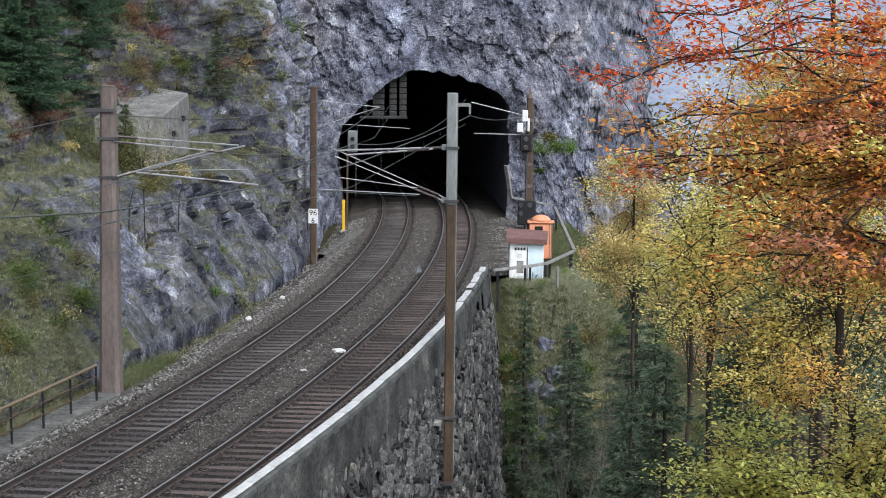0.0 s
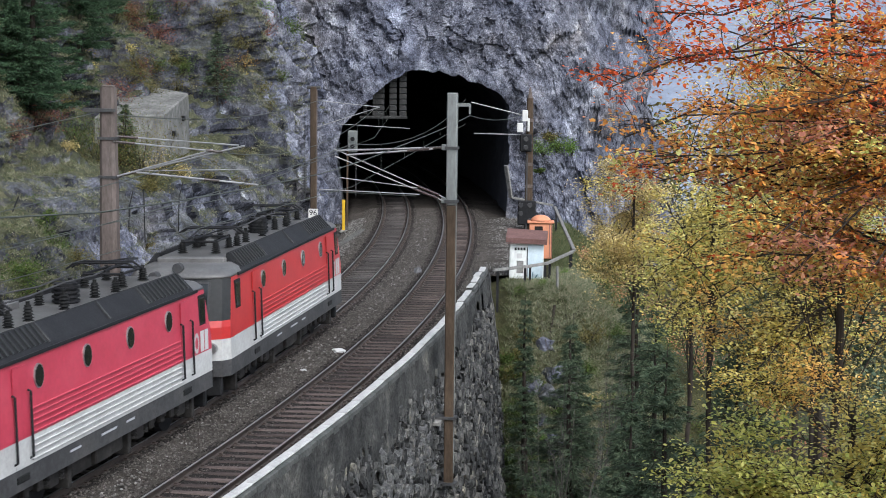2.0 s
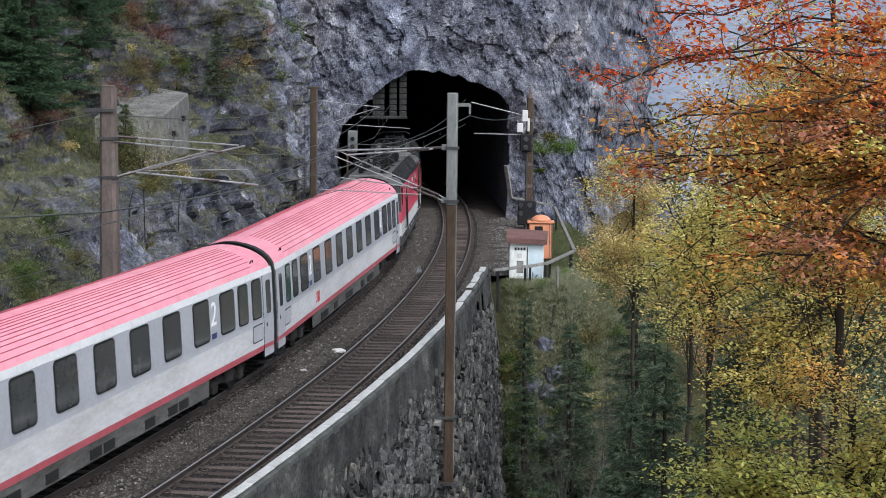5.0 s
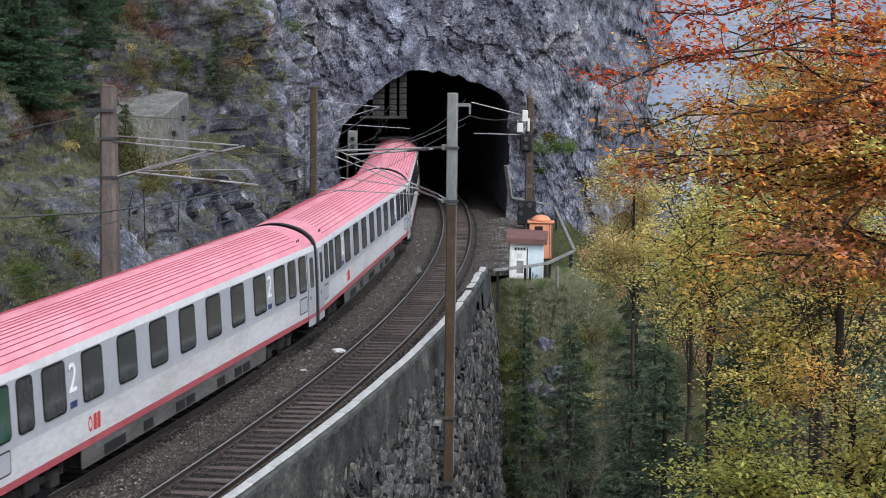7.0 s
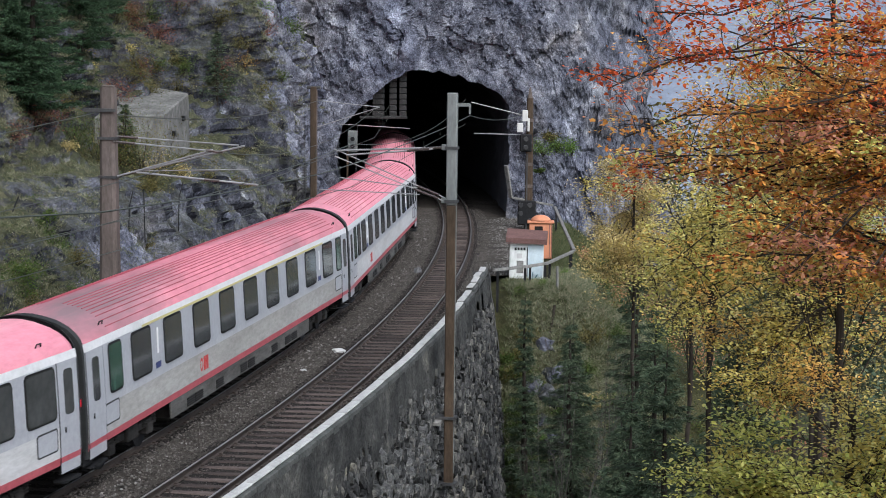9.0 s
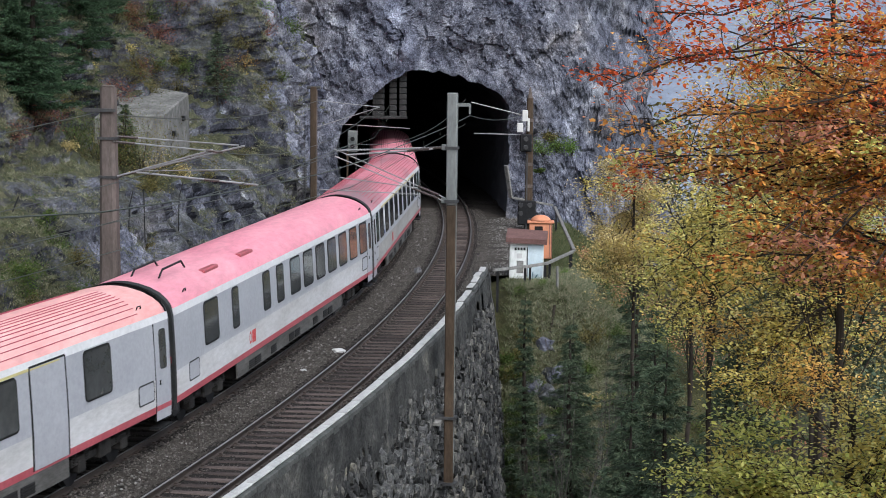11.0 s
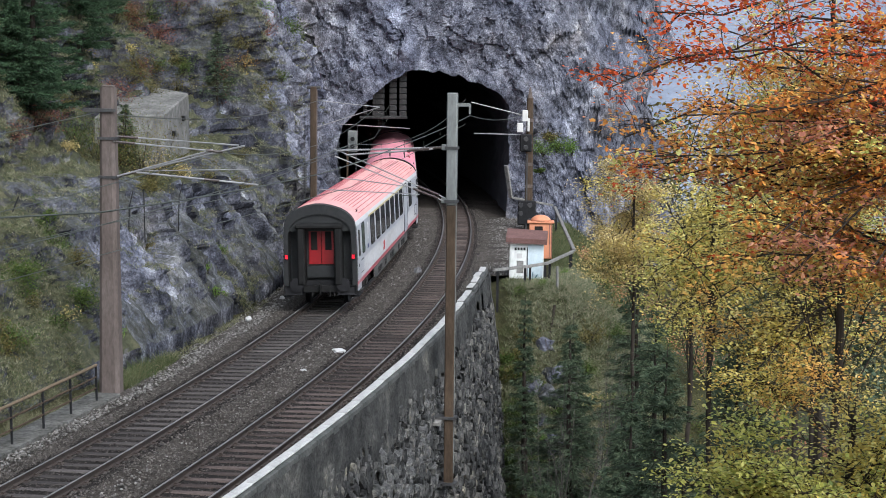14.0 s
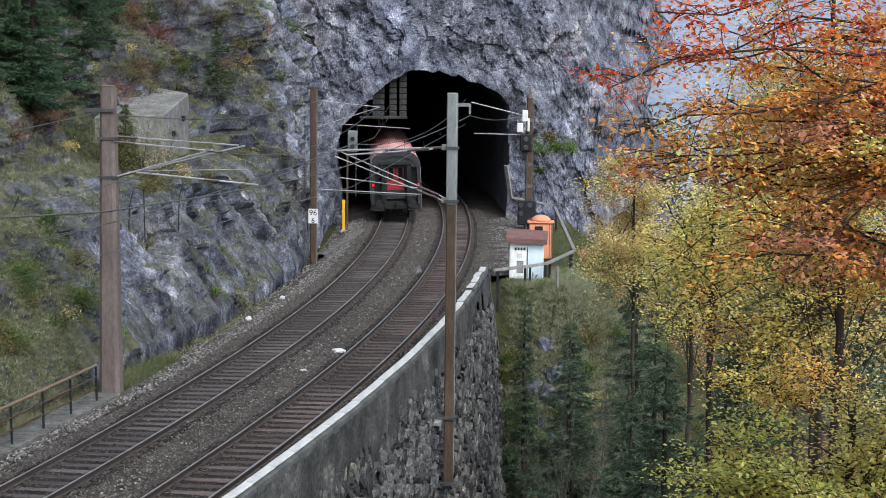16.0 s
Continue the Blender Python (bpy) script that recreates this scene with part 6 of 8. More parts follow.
# hut, cabinet, guard rails and small things by the portal
def hut():
    m = thing("equipment_hut", "small white and pale blue hut with a brown sloping roof, graffiti", "hut", place(-20.7, 7.2, -0.55, -90))
    # x to the outer side, y away from the viewer
    part("body", boxed(-0.74, 0.74, 0.0, 1.25, 0.0, 1.88, bevel=0.02), M_HUTW, m, "white hut body")
    part("door", boxed(-0.7, 0.02, -0.03, 0.0, 0.1, 1.8, bevel=0.01), M_HUTW, m, "dirty white door")
    part("door", boxed(0.06, 0.72, -0.03, 0.0, 0.1, 1.8, bevel=0.01), M_HUTB, m, "pale blue door")
    part("notice", boxed(-0.42, -0.18, -0.045, -0.03, 1.2, 1.42), M_CREAM, m, "yellowed notice")
    part("notice", boxed(-0.42, -0.12, -0.045, -0.03, 0.55, 1.1), M_SLAB, m)
    for k in range(4):
        part("lettering_bar", boxed(-0.52 + 0.13 * k, -0.43 + 0.13 * k, -0.04, -0.03, 1.56, 1.68), M_SIGNK, m, "unreadable dark lettering")
    part("hinge", boxed(0.02, 0.06, -0.045, -0.03, 0.2, 1.7), M_FRAME, m)
    g = bmesh.new()
    for a, b in (((0.3, 0.1), (0.3, 0.62)), ((0.3, 0.2), (0.12, 0.5)), ((0.3, 0.2), (0.5, 0.5)), ((0.2, 0.15), (0.42, 0.15)), ((0.1, 0.3), (0.25, 0.22)), ((0.52, 0.3), (0.36, 0.22))):
        tube(g, (a[0], -0.035, a[1]), (b[0], -0.035, b[1]), 0.022, n=6)
    part("graffiti", g, M_GRAFFITI, m, "dark green sprayed strokes")
    bm = bmesh.new()
    vs = box(bm, -0.9, 0.9, -0.25, 1.5, 1.88, 2.1, 0)
    for v in vs:
        v.co.z += 0.22 * (v.co.y + 0.25) / 1.75 - 0.05 * v.co.x
    part("roof", bm, M_HUTR, m, "brown boarded roof")
    for k in range(7):
        part("roof_board", boxed(-0.9, 0.9, -0.262, -0.25, 1.87 + 0.03 * k, 1.885 + 0.03 * k), M_HUTR, m) if k % 3 == 0 else None
    c = thing("cable_cabinet", "orange-brown cabinet with a domed lid", "cabinet", place(-11.5, 7.77, -0.5, -90))
    part("body", boxed(-0.56, 0.56, 0.0, 0.7, 0.0, 1.75, bevel=0.03), M_ORANGE, c)
    bm = bmesh.new()
    bmesh.ops.create_uvsphere(bm, u_segments=20, v_segments=10, radius=1)
    for v in bm.verts:
        v.co = Vector((v.co.x * 0.5, 0.35 + v.co.y * 0.45, 1.84 + max(-0.02, v.co.z) * 0.3))
    part("dome", bm, M_ORANGE, c, "domed orange lid", smooth=True)
    part("lid_rim", boxed(-0.66, 0.66, -0.08, 0.78, 1.74, 1.84, bevel=0.03), M_ORANGE, c)
    part("recess", boxed(-0.3, 0.1, -0.01, 0.01, 1.2, 1.6), M_SKIRT, c)
    for x in (0.42, 0.52):
        part("edge_strip", boxed(x, x + 0.03, -0.02, 0.0, 0.05, 1.7), M_HUTR, c)


def guard_rail(pts, label, posts=True, w=0.14):
    g = thing("guard_rail", label, "railing", group="guard rails by the portal")
    for a, b in zip(pts, pts[1:]):
        a, b = Vector(a), Vector(b)
        d = b - a
        q = d.to_track_quat("X", "Z").to_matrix().to_4x4()
        part("beam", boxed(-0.02, d.length + 0.02, -w / 2, w / 2, -0.06, 0.06, bevel=0.015), M_SLAB, g, "pale box-shaped beam", Matrix.Translation(a) @ q)
        if posts:
            for t in (0.1, 0.9):
                c = a.lerp(b, t)
                part("post", boxed(c.x - 0.05, c.x + 0.05, c.y - 0.05, c.y + 0.05, min(-1.2, c.z - 1.5), c.z - 0.05), M_DARK, g)
    return g


def left_railing():
    g = thing("pipe_railing", "brown three-bar steel railing on the concrete ledge", "railing")
    ss = (-60.0, -57.9, -55.9, -53.9, -52.0, -50.05)
    for s in ss:
        part("post", tubed([at(s, -2.7, -0.25), at(s, -2.72, 0.82)], 0.035, 6), M_DARK, g, "dark steel post")
    for z, r, mat in ((0.84, 0.045, M_WOODR), (0.5, 0.026, M_MASTR), (0.18, 0.026, M_MASTR)):
        for a, b in zip(ss, ss[1:]):
            part("bar", tubed([at(a, -2.71, z), at(b, -2.71, z)], r, 6), mat, g)
    bm = bmesh.new()
    me = grid_slab(-64, -48.9, -3.3, -2.42, -0.2, 0.35)
    tagged(new("ledge_slab", me), "cracked pale concrete ledge beside the track", "ledge", kind="structure")
    me = grid_slab(-14.2, -2.2, -2.9, -1.85, -0.13, 0.25, 1.0)
    tagged(new("path_slab", me), "pale concrete path edge near the portal", "path", kind="structure")


def grid_slab(s0, s1, o0, o1, z, th, narrow=0.0):
    n = int((s1 - s0) / 0.3)
    P = np.zeros((n, 6, 3))
    for k in range(n):
        s = s0 + (s1 - s0) * k / (n - 1)
        j = 0.08 * noise.noise((s * 1.3, 0, 3))
        a, b = o0 + (narrow * 0.5 * 0), o1 + j
        if narrow:
            mid = -2.7 + 1.1 * (s - s0) / (s1 - s0)
            a, b = mid - 0.18, mid + 0.18 + j
        for i, (o, zz) in enumerate(((a, z - th), (a, z), (a + 0.02, z + 0.01), (b - 0.02, z + 0.01), (b, z), (b, z - th))):
            q = at(s, o, zz + 0.02 * noise.noise((s * 2, o * 2, 5)))
            P[k, i] = q
    return grid_mesh("slab", P, M_LEDGE, smooth=False)


def gallery_masonry():
    g = thing("masonry_screen", "pale stone pillars high inside the tunnel mouth", "masonry")
    for o0, o1, z0, z1 in ((-1.95, -1.7, 5.7, 6.8), (-1.4, -0.7, 5.6, 7.4), (-0.42, 0.02, 5.6, 7.9), (0.16, 0.6, 5.6, 8.2)):
        z = z0
        while z < z1:
            h = 0.34
            part("block", boxed(-0.25, 0.25, -(o1 - o0) / 2, (o1 - o0) / 2, 0, h - 0.03, bevel=0.04), M_SCREEN, g, "", place(6.6, (o0 + o1) / 2, z))
            z += h
    part("lintel", boxed(-0.3, 0.3, -1.4, 1.4, -0.16, 0.0, bevel=0.03), M_SCREEN, g, "stone lintel", place(6.6, -0.75, 5.62))


def bunker():
    """Angular concrete block on the slope."""
    bm = bmesh.new()
    front = [bm.verts.new(v) for v in ((-14.09, 73.5, 4.9), (-11.43, 75.0, 4.9), (-11.1, 80.0, 5.1), (-13.8, 82.0, 5.3))]
    top = [bm.verts.new(v) for v in ((-14.07, 73.5, 6.93), (-11.45, 75.0, 7.03), (-11.15, 80.0, 7.73), (-13.79, 82.0, 8.05))]
    bm.faces.new(front[::-1])
    bm.faces.new(top)
    for k in range(4):
        bm.faces.new((front[k], front[(k + 1) % 4], top[(k + 1) % 4], top[k]))
    bmesh.ops.bevel(bm, geom=list(bm.edges), offset=0.06, segments=1, affect="EDGES")
    b = thing("concrete_bunker", "angular pale concrete block set into the rock slope", "bunker")
    part("body", bm, M_BUNKER, b)
    for y, z in ((76.6, 6.15), (78.6, 6.7)):
        x = -11.36 + 0.058 * (y - 75)
        part("drain_hole", boxed(x - 0.1, x + 0.05, y - 0.22, y + 0.22, z - 0.11, z + 0.11, bevel=0.03), M_SIGNK, b)


M_BUNKER = surface("bunker_concrete", [(0.085, 0.084, 0.08), (0.16, 0.158, 0.15), (0.25, 0.246, 0.236)], 1.1, 0.95, grain=6, grain_amt=0.5, bump_s=0.6, bump_d=0.03, stretch=(1, 1, 0.5))

build_sleepers()
build_ballast_stones()
lump("paper_litter", "crumpled white litter on the ballast", -40.83, 2.35, -0.1, 0.3, M_LIGHTROCK, 1, 0.25)
lump("paper_litter", "small white litter on the ballast", -44.56, 2.02, -0.1, 0.12, M_LIGHTROCK, 2, 0.4)
lump("stone", "pale stone on the track shoulder", -28.95, -2.14, -0.12, 0.13, M_LIGHTROCK, 3)
lump("stone", "pale stone on the track shoulder", -34.28, -2.34, -0.18, 0.15, M_LIGHTROCK, 4)
lump("boulder", "grey boulder between the tracks", -20.36, 2.41, -0.06, 0.27, M_DARKROCK, 5, 0.7)
mast_left()
mast_right()
mast_km()
mast_portal()
portal_signal()
overhead_line()
hut()
guard_rail([(2.15, 75.9, 0.62), (3.68, 78.2, 0.5), (4.54, 79.2, 0.52), (5.95, 83.4, 0.55)], "pale box beam rail on dark posts beside the hut")
guard_rail([(6.02, 83.6, 0.6), (6.4, 104.9, 0.6)], "pale rail along the edge of the platform", w=0.16)
guard_rail([(6.3, 105.0, 0.7), (3.95, 104.6, 1.15)], "pale rail across the portal platform", posts=False, w=0.12)
guard_rail([(3.85, 104.5, 1.15), (3.55, 104.2, 3.0)], "pale upright duct at the tunnel edge", posts=False, w=0.26)
left_railing()
gallery_masonry()
bunker()
for k, (s_, o_, z_, h_, lean) in enumerate(((-44.5, -7.6, 3.6, 1.5, 0.25), (-38.5, -5.6, 3.5, 1.3, 0.1), (-37.2, -5.4, 3.5, 1.3, -0.1), (-33.5, -5.2, 3.4, 1.4, 0.15))):
    rod = thing('slope_rod', 'thin dark steel rod leaning on the slope', 'rod', group='rods on the slope')
    part('shaft', tubed([at(s_, o_, z_ - 0.6), at(s_, o_ + lean * 0.3, z_ + h_ * 0.6), at(s_ + 0.2, o_ + lean, z_ + h_)], 0.022, 6), M_DARK, rod)

# ---- vegetation ----
M_BARK = surface("dark_bark", [(0.022, 0.018, 0.015), (0.05, 0.04, 0.033)], 3, 0.95, grain=20, grain_amt=0.4, stretch=(1, 1, 0.2))
M_TWIG = surface("grey_twigs", [(0.06, 0.055, 0.05), (0.12, 0.11, 0.1)], 3, 0.95)
L_ORANGE = island("orange_beech_leaves", [(0.5, 0.16, 0.045), (0.63, 0.24, 0.05), (0.7, 0.32, 0.07), (0.72, 0.41, 0.1), (0.62, 0.25, 0.07), (0.76, 0.53, 0.15)], 0.55, 0.42)
L_AMBER = island('amber_beech_leaves', [(0.58, 0.29, 0.07), (0.7, 0.42, 0.11), (0.76, 0.54, 0.17), (0.68, 0.38, 0.1), (0.62, 0.5, 0.16)], 0.55, 0.42)
L_RED = island("red_leaves", [(0.46, 0.07, 0.03), (0.55, 0.1, 0.03), (0.6, 0.15, 0.04)], 0.55, 0.45)
L_RUST = island("rust_pink_leaves", [(0.42, 0.16, 0.12), (0.52, 0.23, 0.15), (0.62, 0.34, 0.2), (0.56, 0.24, 0.13)], 0.55, 0.6)
L_YELLOW = island("yellow_maple_leaves", [(0.43, 0.34, 0.085), (0.58, 0.48, 0.12), (0.69, 0.59, 0.19), (0.52, 0.38, 0.085), (0.38, 0.36, 0.11), (0.75, 0.68, 0.29)], 0.55, 0.4)
L_LIME = island("yellow_green_leaves", [(0.28, 0.32, 0.08), (0.46, 0.46, 0.11), (0.6, 0.57, 0.15), (0.68, 0.64, 0.22), (0.22, 0.28, 0.09)], 0.55, 0.4)
L_PALE = island("pale_yellow_leaves", [(0.42, 0.34, 0.14), (0.55, 0.45, 0.19), (0.64, 0.55, 0.26), (0.4, 0.28, 0.11), (0.5, 0.38, 0.14)], 0.6, 0.3)
L_GREEN = island("green_shrub_leaves", [(0.03, 0.06, 0.015), (0.06, 0.1, 0.02), (0.1, 0.13, 0.03), (0.05, 0.08, 0.03)], 0.6, 0.25)
L_FERN = island("bright_green_leaves", [(0.06, 0.12, 0.02), (0.1, 0.17, 0.03), (0.14, 0.2, 0.05)], 0.6, 0.25)
L_OLIVE = island("olive_leaves", [(0.05, 0.05, 0.02), (0.1, 0.09, 0.03), (0.16, 0.13, 0.045), (0.08, 0.085, 0.025)], 0.7, 0.2)
L_REDSH = island("reddish_shrub_leaves", [(0.12, 0.04, 0.035), (0.18, 0.07, 0.05), (0.24, 0.09, 0.06), (0.1, 0.06, 0.03)], 0.7, 0.2)
L_NEEDLE = island("pine_needles", [(0.018, 0.035, 0.02), (0.034, 0.062, 0.032), (0.052, 0.09, 0.045)], 0.7, 0.1)
L_SPRUCE = island("spruce_needles", [(0.028, 0.044, 0.027), (0.056, 0.08, 0.048), (0.1, 0.125, 0.075)], 0.7, 0.1)
L_GRASS = island("dry_grass", [(0.055, 0.06, 0.035), (0.1, 0.106, 0.06), (0.155, 0.155, 0.095), (0.26, 0.245, 0.165), (0.08, 0.095, 0.048)], 0.8, 0.2)
L_STRAW = island("pale_straw_grass", [(0.13, 0.145, 0.085), (0.2, 0.21, 0.13), (0.28, 0.275, 0.19), (0.36, 0.34, 0.25)], 0.8, 0.2)
L_GRASSG = island("green_grass", [(0.045, 0.066, 0.026), (0.075, 0.098, 0.04), (0.115, 0.125, 0.062), (0.16, 0.15, 0.09)], 0.8, 0.2)


def unit(v):
    return v / np.maximum(1e-9, np.linalg.norm(v, axis=-1, keepdims=True))


def leaf_mesh(name, pos, size, mat, rg, flat=0.0, droop=0.3, slim=0.62):
    """Six-cornered folded leaves at the given places."""
    n = len(pos)
    nrm = rg.normal(0, 1, (n, 3))
    nrm[:, 2] = np.abs(nrm[:, 2]) * (1 + flat * 4) + flat
    nrm = unit(nrm)
    ax = rg.normal(0, 1, (n, 3))
    ax[:, 2] -= droop
    ax = unit(ax - nrm * np.sum(ax * nrm, 1, keepdims=True))
    sd = np.cross(nrm, ax)
    sz = (size * rg.uniform(0.65, 1.35, n))[:, None]
    shape = [(-0.5, 0, 0), (-0.2, 0.42, 0.08), (0.15, 0.4, 0.08), (0.55, 0, -0.05), (0.15, -0.4, 0.08), (-0.2, -0.42, 0.08)]
    V = np.stack([pos + sz * (a * ax + b * slim * sd + c * nrm) for a, b, c in shape], 1)
    return soup(name, V, 6, mat)


def needle_mesh(name, pos, dirs, length, width, mat, rg):
    n = len(pos)
    d = unit(dirs)
    sd = unit(np.cross(d, rg.normal(0, 1, (n, 3))))
    ln = (length * rg.uniform(0.6, 1.3, n))[:, None]
    V = np.stack([pos - sd * width, pos + sd * width, pos + d * ln], 1)
    return soup(name, V, 3, mat)


def bough(bm, pts, r0, r1, n=5):
    pipe(bm, pts, r0, r1, n)


def curve_pts(a, b, lift, n, rnd, wob):
    a, b = Vector(a), Vector(b)
    out = []
    for k in range(n + 1):
        t = k / n
        q = a.lerp(b, t) + Vector((0, 0, lift * 4 * t * (1 - t)))
        if 0 < k < n:
            q += Vector([rnd.uniform(-wob, wob) for _ in range(3)])
        out.append(q)
    return out


def broadleaf(name, label, base, top, r, limbs, mats, leaf, per_twig, twigs, seed, flat=0.4, spread=0.16, twig_len=0.7, limb_r=0.035):
    """Tree with trunk, curved limbs (each from a height on the trunk to an end), twigs and single leaves."""
    rnd, rg = random.Random(seed), np.random.default_rng(seed)
    tree = thing(name, label, "tree", group="autumn trees")
    base, top = Vector(base), Vector(top)
    tp = curve_pts(base, top, 0, 9, rnd, r * 0.6)
    bm = bmesh.new()
    bough(bm, tp, r, r * 0.25, 9)
    part("trunk", bm, M_BARK, tree, "dark bark trunk")
    pts = [[] for _ in mats]
    tw = bmesh.new()
    for end, frac, which in limbs:
        end = Vector(end)
        a = base.lerp(top, frac)
        lp = curve_pts(a, end, 0.12 * (end - a).length * rnd.uniform(0.2, 1.0), 7, rnd, 0.05 * (end - a).length * 0.5)
        lb = bmesh.new()
        bough(lb, lp, limb_r * (0.7 + 0.1 * (end - a).length), 0.008, 6)
        part("limb", lb, M_BARK, tree)
        for k in range(twigs):
            t = rnd.uniform(0.25, 1.0) ** 0.8
            f = t * 7
            i = min(6, int(f))
            st = lp[i].lerp(lp[i + 1], f - i)
            d = (end - a).normalized() * rnd.uniform(0.1, 0.9) + Vector((rnd.gauss(0, 0.8), rnd.gauss(0, 0.8), rnd.gauss(0, 0.35 if flat > 0.3 else 0.7)))
            d = d.normalized() * twig_len * rnd.uniform(0.4, 1.2) * (1.15 - 0.4 * t)
            tp2 = curve_pts(st, st + d - Vector((0, 0, 0.1 * d.length)), 0.03, 3, rnd, 0.03)
            bough(tw, tp2, 0.006, 0.0025, 3)
            m = which if rnd.random() < 0.8 else rnd.randrange(len(mats))
            for _ in range(per_twig):
                u = 0.2 + 0.88 * rnd.random() ** 0.7
                q = st + (tp2[-1] - st) * u
                pts[m].append((q.x + rnd.gauss(0, spread), q.y + rnd.gauss(0, spread), q.z + rnd.gauss(0, spread * 0.55)))
    part("twig_spray", tw, M_BARK, tree, "thin dark twigs")
    for m, mat in enumerate(mats):
        if pts[m]:
            part("crown", leaf_mesh("crown", np.array(pts[m]), leaf, mat, rg, flat), None, tree, "autumn leaves")
    return tree


def fill_limbs(seed, n, centre, radii, frac, kinds):
    """Limb ends spread through an ellipsoid."""
    rnd = random.Random(seed)
    out = []
    while len(out) < n:
        q = Vector([rnd.uniform(-1, 1) for _ in range(3)])
        if 0.25 < q.length < 1:
            out.append(((centre[0] + q.x * radii[0], centre[1] + q.y * radii[1], centre[2] + q.z * radii[2]), rnd.uniform(*frac), rnd.choice(kinds)))
    return out


def conifer(name, label, base, height, spread, seed, mat, droop=0.25, dens=1.0):
    rnd, rg = random.Random(seed), np.random.default_rng(seed)
    tree = thing(name, label, "tree", group="conifers")
    b = Vector(base)
    bm = bmesh.new()
    bough(bm, curve_pts(b, b + Vector((rnd.uniform(-0.2, 0.2), 0, height)), 0, 6, rnd, 0.04), 0.02 * height, 0.01, 7)
    part("trunk", bm, M_BARK, tree)
    br = bmesh.new()
    P, D = [], []
    z = 0.12 * height
    while z < height * 0.98:
        rad = spread * (1 - z / height) ** 0.8 + 0.08
        for k in range(rnd.randrange(4, 7)):
            a = rnd.uniform(0, 6.28)
            ln = rad * rnd.uniform(0.55, 1.15)
            d = Vector((math.cos(a), math.sin(a), rnd.uniform(-droop, 0.15)))
            st = b + Vector((0, 0, z))
            en = st + d * ln
            bough(br, [st, st.lerp(en, 0.5) + Vector((0, 0, 0.06 * ln)), en], 0.014, 0.004, 3)
            cnt = int((26 + 70 * ln) * dens)
            for _ in range(cnt):
                t = rnd.uniform(0.12, 1.03)
                side = Vector((-d.y, d.x, 0)) * rnd.uniform(-0.32, 0.32) * ln * (1.15 - t * 0.8)
                q = st + d * ln * t + side + Vector((0, 0, rnd.gauss(0, 0.035) - 0.08 * abs(side.length)))
                P.append(q)
                dd = d * 0.8 + side.normalized() * 0.6 + Vector((rnd.gauss(0, 0.4), rnd.gauss(0, 0.4), rnd.gauss(-0.15, 0.4))) if side.length else d
                D.append(dd)
        z += height * rnd.uniform(0.022, 0.042)
    tagged(part("branchwork", br, M_BARK, tree), kind="stuff")
    part("crown", needle_mesh("crown", np.array(P), np.array(D), 0.16, 0.022, mat, rg), None, tree, "dark green needles")
    return tree


def shrub(name, label, c, rad, mat, n, leaf, seed, flat=0.1, squash=0.8):
    rnd, rg = random.Random(seed), np.random.default_rng(seed)
    sh = thing(name, label, "shrub", group="slope shrubs")
    c = Vector(c)
    bm = bmesh.new()
    P = []
    stems = 9
    for k in range(stems):
        a, e = rnd.uniform(0, 6.28), rnd.uniform(0.25, 1.5)
        d = Vector((math.cos(a) * math.cos(e), math.sin(a) * math.cos(e), math.sin(e) * squash)) * rad * rnd.uniform(0.6, 1.15)
        lp = curve_pts(c - Vector((0, 0, 0.15)), c + d, 0.1 * rad, 3, rnd, 0.04 * rad)
        bough(bm, lp, 0.018, 0.005, 4)
        for _ in range(n // stems):
            t = rnd.uniform(0.3, 1.08)
            q = c + d * t
            P.append((q.x + rnd.gauss(0, 0.2 * rad), q.y + rnd.gauss(0, 0.2 * rad), q.z + rnd.gauss(0, 0.16 * rad)))
    part("stem", bm, M_BARK, sh)
    part("foliage", leaf_mesh("foliage", np.array(P), leaf, mat, rg, flat), None, sh)
    return sh


def hill_at(s, z):
    i = int(np.argmin(np.abs(HILL["s"] - s)))
    j = int(np.argmin(np.abs(HILL["z"] - z)))
    return Vector(HILL["P"][i, j])


def tufts(name, label, P, blades, h, mat, seed, wide=0.008):
    """Grass: bent blades in tufts at the given places."""
    rg = np.random.default_rng(seed)
    n = len(P) * blades
    base = np.repeat(P, blades, 0) + rg.normal(0, 0.09, (n, 3)) * np.array([1, 1, 0.3])
    lean = rg.normal(0, 0.7, (n, 3))
    lean[:, 2] = 1
    lean = unit(lean)
    ln = h * rg.uniform(0.45, 1.35, n)[:, None]
    sd = unit(np.cross(lean, rg.normal(0, 1, (n, 3)))) * wide
    tip = base + lean * ln
    tip[:, 2] -= 0.25 * ln[:, 0]
    V = np.stack([base - sd * 1.2, base + sd * 1.2, tip], 1)
    tagged(new(name, soup(name, V, 3, mat)), label, "grass", kind="stuff")


